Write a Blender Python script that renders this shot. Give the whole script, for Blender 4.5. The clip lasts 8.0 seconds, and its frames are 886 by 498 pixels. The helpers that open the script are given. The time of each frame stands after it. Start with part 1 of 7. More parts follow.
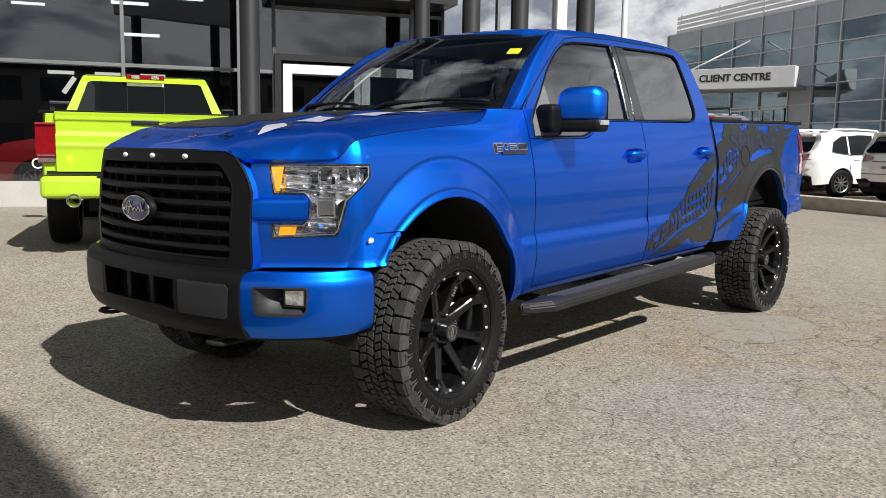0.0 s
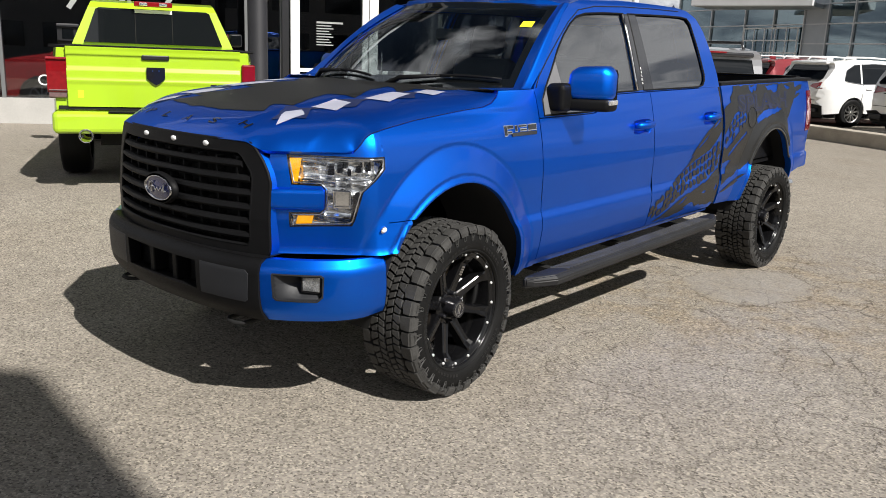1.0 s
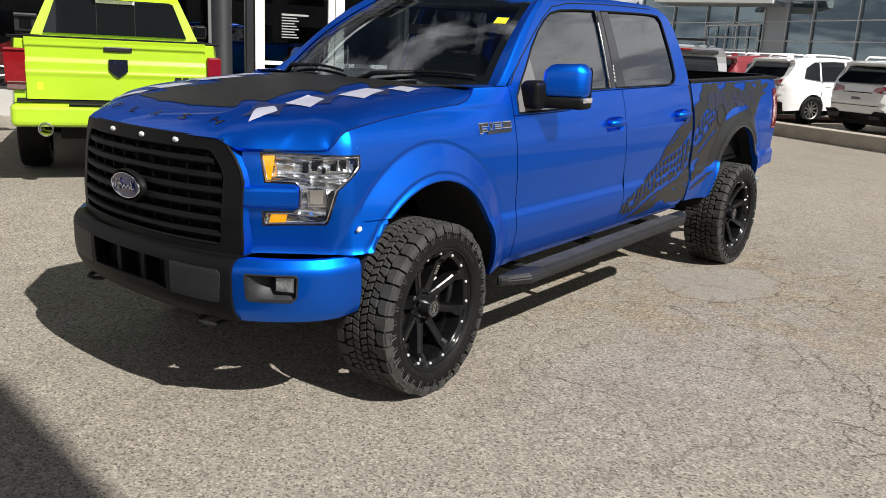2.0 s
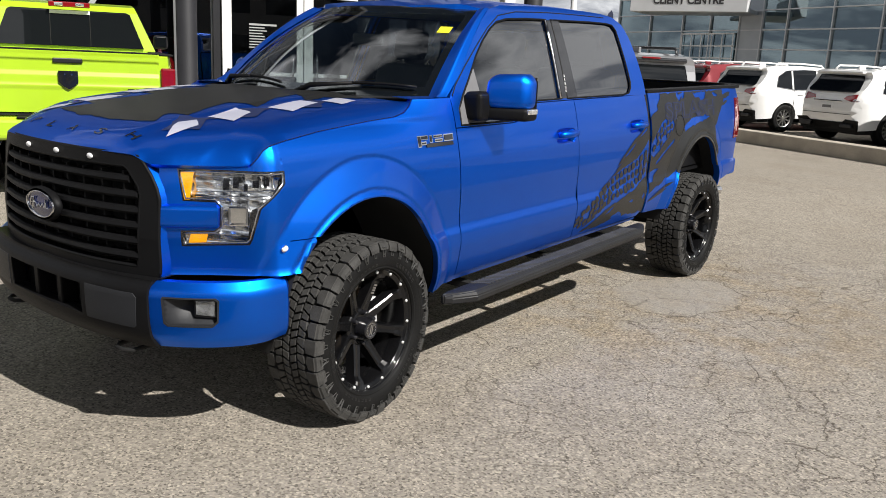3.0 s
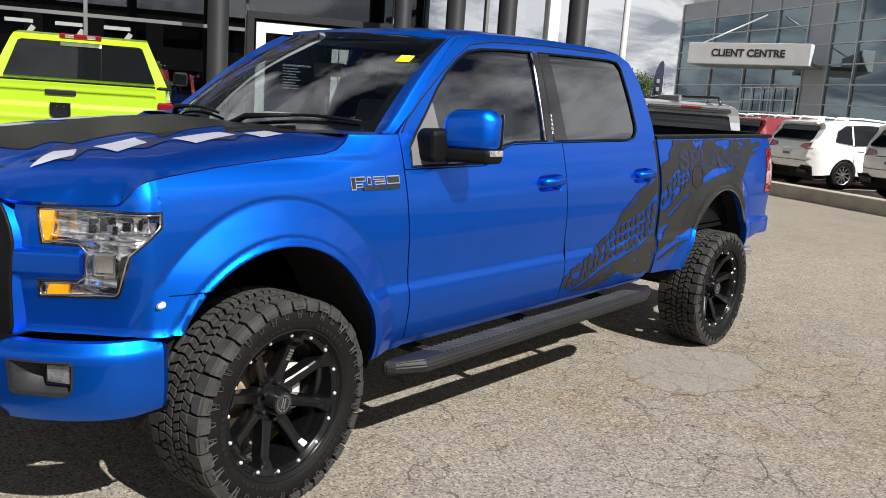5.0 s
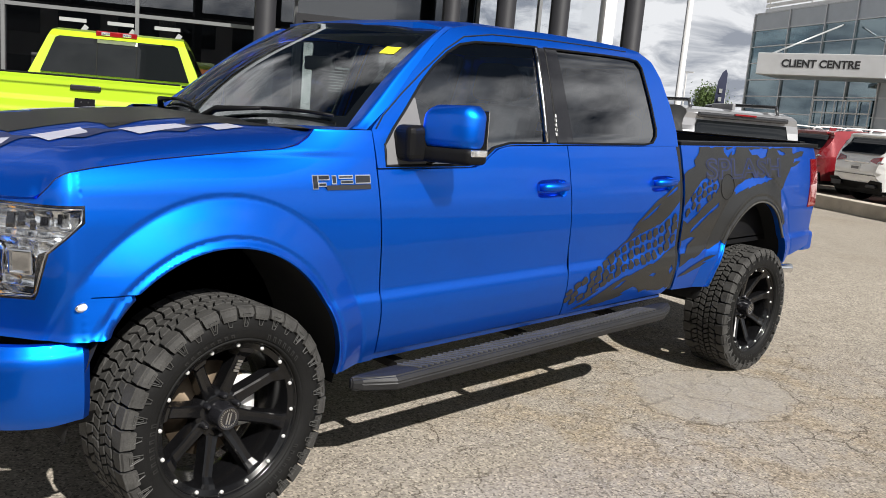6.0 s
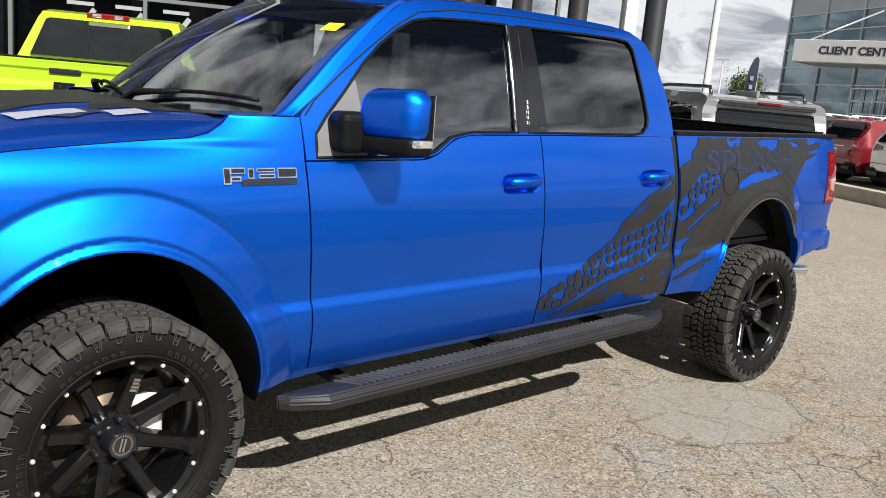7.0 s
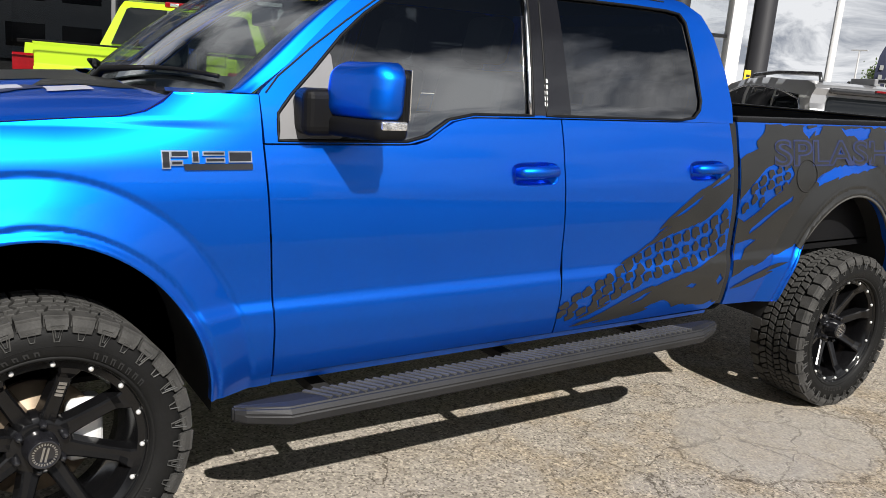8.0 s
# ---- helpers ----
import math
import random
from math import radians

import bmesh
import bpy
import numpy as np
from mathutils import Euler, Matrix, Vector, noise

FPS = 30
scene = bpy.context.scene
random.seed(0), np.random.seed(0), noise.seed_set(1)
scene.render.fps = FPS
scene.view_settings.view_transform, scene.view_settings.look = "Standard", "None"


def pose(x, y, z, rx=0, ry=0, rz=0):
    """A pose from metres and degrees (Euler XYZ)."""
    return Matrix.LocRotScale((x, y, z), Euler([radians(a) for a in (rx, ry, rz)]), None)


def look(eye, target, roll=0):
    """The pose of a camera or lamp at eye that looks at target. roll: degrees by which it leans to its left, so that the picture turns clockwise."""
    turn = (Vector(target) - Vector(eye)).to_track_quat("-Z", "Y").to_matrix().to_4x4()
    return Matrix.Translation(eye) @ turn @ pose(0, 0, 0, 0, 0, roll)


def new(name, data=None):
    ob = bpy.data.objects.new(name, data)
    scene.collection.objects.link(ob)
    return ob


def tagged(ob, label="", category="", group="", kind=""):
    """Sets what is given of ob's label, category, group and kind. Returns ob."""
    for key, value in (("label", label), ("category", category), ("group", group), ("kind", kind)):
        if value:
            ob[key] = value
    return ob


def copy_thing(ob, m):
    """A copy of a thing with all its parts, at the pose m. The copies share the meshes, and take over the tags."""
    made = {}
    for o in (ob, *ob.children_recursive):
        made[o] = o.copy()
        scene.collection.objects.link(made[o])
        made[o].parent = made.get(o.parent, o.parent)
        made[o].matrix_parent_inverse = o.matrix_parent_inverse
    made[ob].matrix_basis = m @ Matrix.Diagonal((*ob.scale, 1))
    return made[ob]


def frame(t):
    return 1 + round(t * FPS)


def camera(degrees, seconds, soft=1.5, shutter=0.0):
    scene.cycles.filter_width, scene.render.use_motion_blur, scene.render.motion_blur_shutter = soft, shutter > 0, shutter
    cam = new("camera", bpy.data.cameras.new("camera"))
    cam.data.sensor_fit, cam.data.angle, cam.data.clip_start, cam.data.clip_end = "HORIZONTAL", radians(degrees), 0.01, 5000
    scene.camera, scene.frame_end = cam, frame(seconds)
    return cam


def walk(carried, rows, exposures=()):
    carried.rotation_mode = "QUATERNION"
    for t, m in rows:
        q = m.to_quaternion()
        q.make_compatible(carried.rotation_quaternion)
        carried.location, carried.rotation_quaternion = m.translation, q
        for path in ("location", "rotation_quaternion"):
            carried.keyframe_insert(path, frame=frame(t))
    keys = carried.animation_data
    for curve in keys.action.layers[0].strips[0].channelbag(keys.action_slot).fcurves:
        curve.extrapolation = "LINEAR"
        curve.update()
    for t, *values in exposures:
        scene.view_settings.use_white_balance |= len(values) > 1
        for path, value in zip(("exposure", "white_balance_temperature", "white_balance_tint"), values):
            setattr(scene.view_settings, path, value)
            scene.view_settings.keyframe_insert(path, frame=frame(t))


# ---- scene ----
cam = camera(56.5, 8.0, soft=0.72)
PATH = [
    (0, (3.436, -2.829, 1.238), (2.122, -1.341, 0.997), 0.9),
    (0.5, (3.456, -2.875, 1.501), (2.157, -1.405, 1.112), 1.5),
    (1, (3.474, -2.929, 1.615), (2.185, -1.472, 1.151), 2.3),
    (1.2, (3.459, -2.945, 1.623), (2.173, -1.486, 1.157), 2.5),
    (2.5, (3.396, -2.874, 1.632), (2.208, -1.336, 1.159), 2.8),
    (3, (3.464, -2.665, 1.642), (2.271, -1.124, 1.189), 2.7),
    (3.5, (3.524, -2.51, 1.639), (2.296, -0.985, 1.23), 2.4),
    (4, (3.52, -2.33, 1.599), (2.252, -0.843, 1.176), 3.5),
    (4.5, (3.461, -2.096, 1.606), (2.18, -0.608, 1.226), 4.8),
    (5, (3.464, -1.868, 1.594), (2.148, -0.403, 1.245), 4.0),
    (5.2, (3.488, -1.754, 1.593), (2.135, -0.321, 1.252), 3.9),
    (6.3, (3.516, -1.241, 1.561), (2.076, 0.103, 1.212), 5.4),
    (6.5, (3.477, -1.118, 1.575), (2.029, 0.214, 1.217), 5.7),
    (7, (3.434, -0.867, 1.583), (1.962, 0.433, 1.206), 5.2),
    (7.5, (3.429, -0.546, 1.572), (1.892, 0.67, 1.177), 4.9),
    (8, (3.396, -0.266, 1.557), (1.764, 0.814, 1.143), 5.0),
]
walk(cam, [(t, look(eye, target, roll)) for t, eye, target, roll in PATH], exposures=[(0, 0.42), (3.5, 0.44), (5, 0.47), (6.5, 0.62), (8, 0.56)])

# ---- world and sun ----
SUN_DIR = Vector((1.05, -0.15, 1.0)).normalized()
sun_data = bpy.data.lights.new("sun", "SUN")
sun_data.energy, sun_data.angle, sun_data.color = 5.2, radians(0.6), (1.0, 0.965, 0.915)
sun = new("sun", sun_data)
sun.matrix_world = look(SUN_DIR * 60, (0, 0, 0))

world = bpy.data.worlds.new("sky")
scene.world = world
world.use_nodes = True
wt = world.node_tree
wt.nodes.clear()


def wnode(kind, op=""):
    n = wt.nodes.new(kind)
    if op:
        n.operation = op
    return n


w_out = wnode("ShaderNodeOutputWorld")
w_bg = wnode("ShaderNodeBackground")
w_sky = wnode("ShaderNodeTexSky")
w_sky.sky_type, w_sky.sun_disc = "NISHITA", False
w_sky.sun_elevation = math.asin(SUN_DIR.z)
w_sky.sun_rotation = math.atan2(SUN_DIR.x, SUN_DIR.y)
w_geo = wnode("ShaderNodeTexCoord")
w_sep = wnode("ShaderNodeSeparateXYZ")
w_max = wnode("ShaderNodeMath", "MAXIMUM")
w_max.inputs[1].default_value = 0.0
w_add = wnode("ShaderNodeMath", "ADD")
w_add.inputs[1].default_value = 0.32
w_dx = wnode("ShaderNodeMath", "DIVIDE")
w_dy = wnode("ShaderNodeMath", "DIVIDE")
w_cmb = wnode("ShaderNodeCombineXYZ")
w_cmb.inputs[2].default_value = 143.93
w_noise = wnode("ShaderNodeTexNoise")
w_noise.inputs["Scale"].default_value = 1.7
w_noise.inputs["Detail"].default_value = 9
w_noise.inputs["Roughness"].default_value = 0.56
w_noise.inputs["Distortion"].default_value = 0.25
w_ramp = wnode("ShaderNodeValToRGB")
w_ramp.color_ramp.elements[0].position, w_ramp.color_ramp.elements[1].position = 0.44, 0.56
w_low = wnode("ShaderNodeMath", "MULTIPLY_ADD")
w_low.inputs[1].default_value = -0.70
w_low.inputs[2].default_value = 0.352
w_floor = wnode("ShaderNodeMath", "MAXIMUM")
w_floor.inputs[1].default_value = -0.12
w_sum = wnode("ShaderNodeMath", "ADD")
w_noise2 = wnode("ShaderNodeTexNoise")
w_noise2.inputs["Scale"].default_value = 3.4
w_noise2.inputs["Detail"].default_value = 11
w_noise2.inputs["Roughness"].default_value = 0.6
w_noise2.inputs["Distortion"].default_value = 0.5
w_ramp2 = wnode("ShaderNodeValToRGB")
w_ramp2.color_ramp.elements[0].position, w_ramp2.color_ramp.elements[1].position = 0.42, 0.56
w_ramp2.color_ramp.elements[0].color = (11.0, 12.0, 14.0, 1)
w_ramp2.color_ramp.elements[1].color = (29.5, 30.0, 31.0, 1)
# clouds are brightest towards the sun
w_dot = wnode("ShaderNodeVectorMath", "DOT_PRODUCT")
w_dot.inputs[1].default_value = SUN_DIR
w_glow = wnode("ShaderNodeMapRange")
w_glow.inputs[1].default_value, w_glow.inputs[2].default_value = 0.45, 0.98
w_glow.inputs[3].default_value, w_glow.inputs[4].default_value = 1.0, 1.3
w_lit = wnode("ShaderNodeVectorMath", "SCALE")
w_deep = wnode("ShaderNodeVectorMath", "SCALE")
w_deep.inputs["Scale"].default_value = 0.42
w_mix = wnode("ShaderNodeMix")
w_mix.data_type = "RGBA"
for a, b in (
    (w_geo.outputs["Generated"], w_sep.inputs[0]), (w_sep.outputs[2], w_max.inputs[0]), (w_max.outputs[0], w_add.inputs[0]),
    (w_sep.outputs[0], w_dx.inputs[0]), (w_add.outputs[0], w_dx.inputs[1]), (w_sep.outputs[1], w_dy.inputs[0]), (w_add.outputs[0], w_dy.inputs[1]),
    (w_dx.outputs[0], w_cmb.inputs[0]), (w_dy.outputs[0], w_cmb.inputs[1]), (w_cmb.outputs[0], w_noise.inputs["Vector"]),
    (w_cmb.outputs[0], w_noise2.inputs["Vector"]), (w_max.outputs[0], w_low.inputs[0]), (w_low.outputs[0], w_floor.inputs[0]), (w_floor.outputs[0], w_sum.inputs[0]), (w_noise.outputs["Fac"], w_sum.inputs[1]), (w_sum.outputs[0], w_ramp.inputs[0]), (w_noise2.outputs["Fac"], w_ramp2.inputs[0]),
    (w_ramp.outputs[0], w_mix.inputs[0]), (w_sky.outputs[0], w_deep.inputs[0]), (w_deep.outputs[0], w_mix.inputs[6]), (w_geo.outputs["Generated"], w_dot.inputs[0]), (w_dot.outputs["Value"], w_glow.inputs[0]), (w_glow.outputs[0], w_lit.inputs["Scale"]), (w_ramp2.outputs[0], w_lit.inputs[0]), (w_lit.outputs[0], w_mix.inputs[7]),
    (w_mix.outputs[2], w_bg.inputs[0]), (w_bg.outputs[0], w_out.inputs[0]),
):
    wt.links.new(a, b)
w_bg.inputs[1].default_value = 0.0190


# ---- materials ----
def mat(name, color, rough=0.5, metal=0.0, vary=0.10, scale=6.0, fine=0.0, fine_scale=180.0, bump=0.0, bump_scale=220.0,
        coat=0.0, spec=0.5, rough_vary=0.0):
    m = bpy.data.materials.new(name)
    m.use_nodes = True
    nt = m.node_tree
    p = nt.nodes["Principled BSDF"]
    p.inputs["Roughness"].default_value = rough
    p.inputs["Metallic"].default_value = metal
    p.inputs["Specular IOR Level"].default_value = spec
    p.inputs["Coat Weight"].default_value = coat
    p.inputs["Coat Roughness"].default_value = 0.012
    tc = nt.nodes.new("ShaderNodeTexCoord")
    n1 = nt.nodes.new("ShaderNodeTexNoise")
    n1.inputs["Scale"].default_value, n1.inputs["Detail"].default_value = scale, 6
    n2 = nt.nodes.new("ShaderNodeTexNoise")
    n2.inputs["Scale"].default_value, n2.inputs["Detail"].default_value = fine_scale, 2
    for n in (n1, n2):
        nt.links.new(tc.outputs["Object"], n.inputs["Vector"])
    mr1 = nt.nodes.new("ShaderNodeMapRange")
    mr1.inputs[1].default_value, mr1.inputs[2].default_value = 0.3, 0.7
    mr1.inputs[3].default_value, mr1.inputs[4].default_value = 1 - vary, 1 + vary
    mr2 = nt.nodes.new("ShaderNodeMapRange")
    mr2.inputs[1].default_value, mr2.inputs[2].default_value = 0.3, 0.7
    mr2.inputs[3].default_value, mr2.inputs[4].default_value = 1 - fine, 1 + fine
    mul = nt.nodes.new("ShaderNodeMath")
    mul.operation = "MULTIPLY"
    vm = nt.nodes.new("ShaderNodeVectorMath")
    vm.operation = "SCALE"
    vm.inputs[0].default_value = color[:3]
    nt.links.new(n1.outputs["Fac"], mr1.inputs[0])
    nt.links.new(n2.outputs["Fac"], mr2.inputs[0])
    nt.links.new(mr1.outputs[0], mul.inputs[0])
    nt.links.new(mr2.outputs[0], mul.inputs[1])
    nt.links.new(mul.outputs[0], vm.inputs["Scale"])
    nt.links.new(vm.outputs[0], p.inputs["Base Color"])
    if rough_vary:
        mr3 = nt.nodes.new("ShaderNodeMapRange")
        mr3.inputs[1].default_value, mr3.inputs[2].default_value = 0.3, 0.7
        mr3.inputs[3].default_value, mr3.inputs[4].default_value = rough - rough_vary, rough + rough_vary
        nt.links.new(n1.outputs["Fac"], mr3.inputs[0])
        nt.links.new(mr3.outputs[0], p.inputs["Roughness"])
    if bump:
        n3 = nt.nodes.new("ShaderNodeTexNoise")
        n3.inputs["Scale"].default_value, n3.inputs["Detail"].default_value = bump_scale, 4
        nt.links.new(tc.outputs["Object"], n3.inputs["Vector"])
        bp = nt.nodes.new("ShaderNodeBump")
        bp.inputs["Strength"].default_value, bp.inputs["Distance"].default_value = bump, 0.004
        nt.links.new(n3.outputs["Fac"], bp.inputs["Height"])
        nt.links.new(bp.outputs[0], p.inputs["Normal"])
    return m


def glass(name, tint, ior=1.5, rough=0.0, gloss=(1, 1, 1)):
    """A thin pane: tinted, with mirror gloss by its Fresnel term."""
    m = bpy.data.materials.new(name)
    m.use_nodes = True
    nt = m.node_tree
    nt.nodes.clear()
    out = nt.nodes.new("ShaderNodeOutputMaterial")
    tr = nt.nodes.new("ShaderNodeBsdfTransparent")
    tr.inputs[0].default_value = (*tint, 1)
    gl = nt.nodes.new("ShaderNodeBsdfGlossy")
    gl.inputs["Roughness"].default_value = rough
    gl.inputs["Color"].default_value = (*gloss, 1)
    f0 = ((ior - 1) / (ior + 1)) ** 2
    lw = nt.nodes.new("ShaderNodeLayerWeight")
    lw.inputs[0].default_value = 0.5
    pw = nt.nodes.new("ShaderNodeMath")
    pw.operation = "POWER"
    pw.inputs[1].default_value = 4.0
    fr = nt.nodes.new("ShaderNodeMath")
    fr.operation = "MULTIPLY_ADD"
    fr.inputs[1].default_value, fr.inputs[2].default_value = 1 - f0, f0
    nt.links.new(lw.outputs["Facing"], pw.inputs[0])
    nt.links.new(pw.outputs[0], fr.inputs[0])
    mx = nt.nodes.new("ShaderNodeMixShader")
    nt.links.new(fr.outputs[0], mx.inputs[0])
    nt.links.new(tr.outputs[0], mx.inputs[1])
    nt.links.new(gl.outputs[0], mx.inputs[2])
    nt.links.new(mx.outputs[0], out.inputs[0])
    return m


def emitter(name, color, strength):
    m = bpy.data.materials.new(name)
    m.use_nodes = True
    p = m.node_tree.nodes["Principled BSDF"]
    p.inputs["Base Color"].default_value = (*color, 1)
    p.inputs["Emission Color"].default_value = (*color, 1)
    p.inputs["Emission Strength"].default_value = strength
    return m


def car_paint(name, flake, pigment, flake_rough, pigment_share, coat):
    """Metallic paint: bright flakes and a deep pigment under clear coat."""
    m = mat(name, flake, flake_rough, 1.0, 0.03, 3, 0.06, 900, coat=coat)
    nt = m.node_tree
    p = nt.nodes["Principled BSDF"]
    q = nt.nodes.new("ShaderNodeBsdfPrincipled")
    q.inputs["Roughness"].default_value, q.inputs["Specular IOR Level"].default_value = 0.5, 0.1
    q.inputs["Coat Weight"].default_value, q.inputs["Coat Roughness"].default_value = coat, 0.012
    q.inputs["Base Color"].default_value = (*pigment, 1)
    mx = nt.nodes.new("ShaderNodeMixShader")
    mx.inputs[0].default_value = pigment_share
    nt.links.new(p.outputs[0], mx.inputs[1])
    nt.links.new(q.outputs[0], mx.inputs[2])
    nt.links.new(mx.outputs[0], nt.nodes["Material Output"].inputs[0])
    return m


M_BLUE = car_paint("blue_metallic_paint", (0.0002, 0.19, 1.0), (0.0003, 0.008, 0.12), 0.42, 0.31, 0.40)
M_LIME = mat("lime_paint", (0.38, 0.58, 0.018), 0.35, 0.0, 0.03, 3, coat=1.0)
M_RED = mat("red_paint", (0.20, 0.008, 0.014), 0.3, 0.2, 0.04, 3, coat=1.0)
M_WHITE = mat("white_paint", (0.80, 0.80, 0.79), 0.3, 0.0, 0.03, 3, coat=1.0)
M_SILVER = mat("silver_paint", (0.34, 0.34, 0.35), 0.3, 0.5, 0.03, 3, coat=1.0)
M_DARKCAR = mat("black_paint", (0.02, 0.02, 0.022), 0.25, 0.0, 0.05, 3, coat=1.0)
M_VINYL = mat("matte_black_vinyl", (0.013, 0.013, 0.0125), 0.34, 0.0, 0.14, 5, 0.08, 300, bump=0.08, bump_scale=500, spec=0.5)
M_LETTER = mat("dark_blue_vinyl", (0.014, 0.022, 0.075), 0.4, 0.0, 0.14, 5)
M_VINYL_WHITE = mat("white_vinyl", (0.40, 0.41, 0.50), 0.35, 0.0, 0.08, 6)
M_PLASTIC = mat("black_textured_plastic", (0.0055, 0.0055, 0.006), 0.50, 0.0, 0.15, 7, 0.10, 350, bump=0.15, bump_scale=700, spec=0.14)
M_GREYPLASTIC = mat("dark_grey_plastic", (0.020, 0.021, 0.024), 0.5, 0.0, 0.10, 7, 0.08, 350, bump=0.12, bump_scale=700, spec=0.3)
M_BOARD = mat("black_step_plastic", (0.016, 0.016, 0.017), 0.5, 0.0, 0.12, 7, 0.1, 350, bump=0.12, bump_scale=700, spec=0.3)
# step ribs: their sunlit look is put into a paler grey than the board
M_STEP = mat("sunlit_step_rubber", (0.052, 0.052, 0.053), 0.6, 0.0, 0.18, 7, 0.12, 350, bump=0.15, bump_scale=500, spec=0.4)
M_GLOSSBLACK = mat("gloss_black", (0.010, 0.010, 0.012), 0.12, 0.0, 0.05, 5, coat=0.6)
M_RIM = mat("gloss_black_alloy", (0.0045, 0.0045, 0.005), 0.18, 0.0, 0.12, 9, rough_vary=0.05, spec=0.4)
M_TYRE = mat("tyre_rubber", (0.007, 0.007, 0.007), 0.60, 0.0, 0.22, 9, 0.15, 160, bump=0.25, bump_scale=400, spec=0.16)
M_TREAD = mat("dusty_tread_rubber", (0.040, 0.039, 0.037), 0.75, 0.0, 0.30, 14, 0.2, 160, bump=0.3, bump_scale=400, spec=0.3)
M_TYRE_MARK = mat("tyre_moulding", (0.045, 0.045, 0.043), 0.5, 0.0, 0.15, 9)
M_TYRE_LETTER = mat("sidewall_lettering", (0.016, 0.016, 0.016), 0.45, 0.0, 0.15, 9, spec=0.3)
M_BOLT = mat("bright_steel_bolt", (0.85, 0.85, 0.84), 0.30, 0.6, 0.05, 9)
M_UNDER = mat("underbody_black", (0.005, 0.005, 0.005), 0.9, 0.0, 0.2, 6)
M_CHROME = mat("chrome", (0.78, 0.78, 0.79), 0.10, 1.0, 0.04, 8)
M_STEEL = mat("brushed_steel", (0.50, 0.49, 0.47), 0.35, 1.0, 0.12, 12)
M_CAST = mat("cast_aluminium", (0.78, 0.78, 0.77), 0.42, 0.35, 0.12, 12)
# sun on the rolled vinyl edge, put into a paler colour
M_EDGE = mat("sunlit_vinyl_edge", (0.075, 0.075, 0.072), 0.4, 0.0, 0.2, 20)
M_BRAKE = mat("brake_rust", (0.22, 0.17, 0.12), 0.5, 0.8, 0.25, 14)
M_REFLECTOR = mat("lamp_reflector", (0.80, 0.81, 0.82), 0.14, 0.85, 0.35, 38, bump=0.5, bump_scale=42)
M_AMBER = mat("amber_lens", (0.95, 0.40, 0.004), 0.15, 0.0, 0.15, 30, coat=1.0, bump=0.3, bump_scale=120)
M_REDLENS = mat("red_lens", (0.20, 0.005, 0.008), 0.12, 0.0, 0.15, 30, coat=1.0)
M_SMOKED = mat("smoked_lens", (0.16, 0.10, 0.10), 0.12, 0.0, 0.15, 30, coat=1.0)
M_EMBLEM = mat("emblem_blue", (0.01, 0.02, 0.12), 0.2, 0.3, 0.03, 5, coat=1.0)
M_YELLOW = mat("yellow_sticker", (0.80, 0.78, 0.02), 0.6, 0.0, 0.05, 9)
M_PLATE = mat("yellow_plate", (0.75, 0.50, 0.02), 0.5, 0.0, 0.06, 9)
M_LABEL = mat("white_label", (0.75, 0.75, 0.75), 0.6, 0.0, 0.05, 9)
M_SEAT = mat("grey_seat_cloth", (0.10, 0.10, 0.105), 0.85, 0.0, 0.12, 12, 0.15, 400, bump=0.3, bump_scale=600)
M_DASH = mat("dashboard_plastic", (0.030, 0.030, 0.032), 0.6, 0.0, 0.10, 9, bump=0.2, bump_scale=500)
M_DASHLIGHT = mat("light_trim_plastic", (0.36, 0.37, 0.36), 0.6, 0.0, 0.08, 9)
M_GREYMETAL = mat("grey_primer_trim", (0.16, 0.16, 0.165), 0.5, 0.1, 0.06, 12)
M_GLASS = glass("windscreen_glass", (0.80, 0.87, 0.84), 2.6)
M_TINT = glass("tinted_glass", (0.34, 0.38, 0.40), 2.8)
M_TINT2 = glass("dark_tinted_glass", (0.07, 0.075, 0.085), 2.8)
M_LENS = glass("clear_lens", (0.93, 0.94, 0.95), 1.45)
M_FACADE_GLASS = glass("curtain_wall_glass", (0.36, 0.40, 0.44), 1.95)
M_MULLION = mat("grey_mullion", (0.17, 0.175, 0.18), 0.45, 0.3, 0.06, 4)
M_CARGLASS = mat("privacy_glass", (0.005, 0.006, 0.007), 0.02, 0.0, 0.05, 3, spec=0.42, coat=0.1)
M_FACADE_GLASS2 = glass("client_centre_glass", (0.20, 0.28, 0.30), 3.0, 0.0, (0.74, 0.90, 0.95))
M_ALU = mat("anodised_aluminium", (0.52, 0.53, 0.54), 0.4, 0.5, 0.06, 4)
M_WHITEFRAME = mat("white_frame", (0.78, 0.78, 0.77), 0.45, 0.0, 0.05, 4)
M_DARKFRAME = mat("dark_frame", (0.012, 0.012, 0.014), 0.4, 0.0, 0.08, 4)
M_COLUMN = mat("charcoal_column", (0.018, 0.018, 0.021), 0.6, 0.0, 0.10, 3, 0.05, 60, spec=0.25)
M_SIGN = mat("sign_panel", (0.58, 0.59, 0.60), 0.5, 0.0, 0.05, 2)
M_FROST = mat("frosted_vinyl", (0.30, 0.31, 0.31), 0.6, 0.0, 0.05, 4)
M_BRIGHTRED = mat("bright_red_paint", (0.62, 0.012, 0.012), 0.3, 0.0, 0.04, 3, coat=1.0)
M_PANEL = mat("grey_cladding", (0.37, 0.40, 0.43), 0.4, 0.3, 0.06, 1.5, 0.04, 40)
M_DARKCLAD = mat("brown_grey_cladding", (0.20, 0.19, 0.18), 0.6, 0.0, 0.10, 1.5, 0.06, 40)
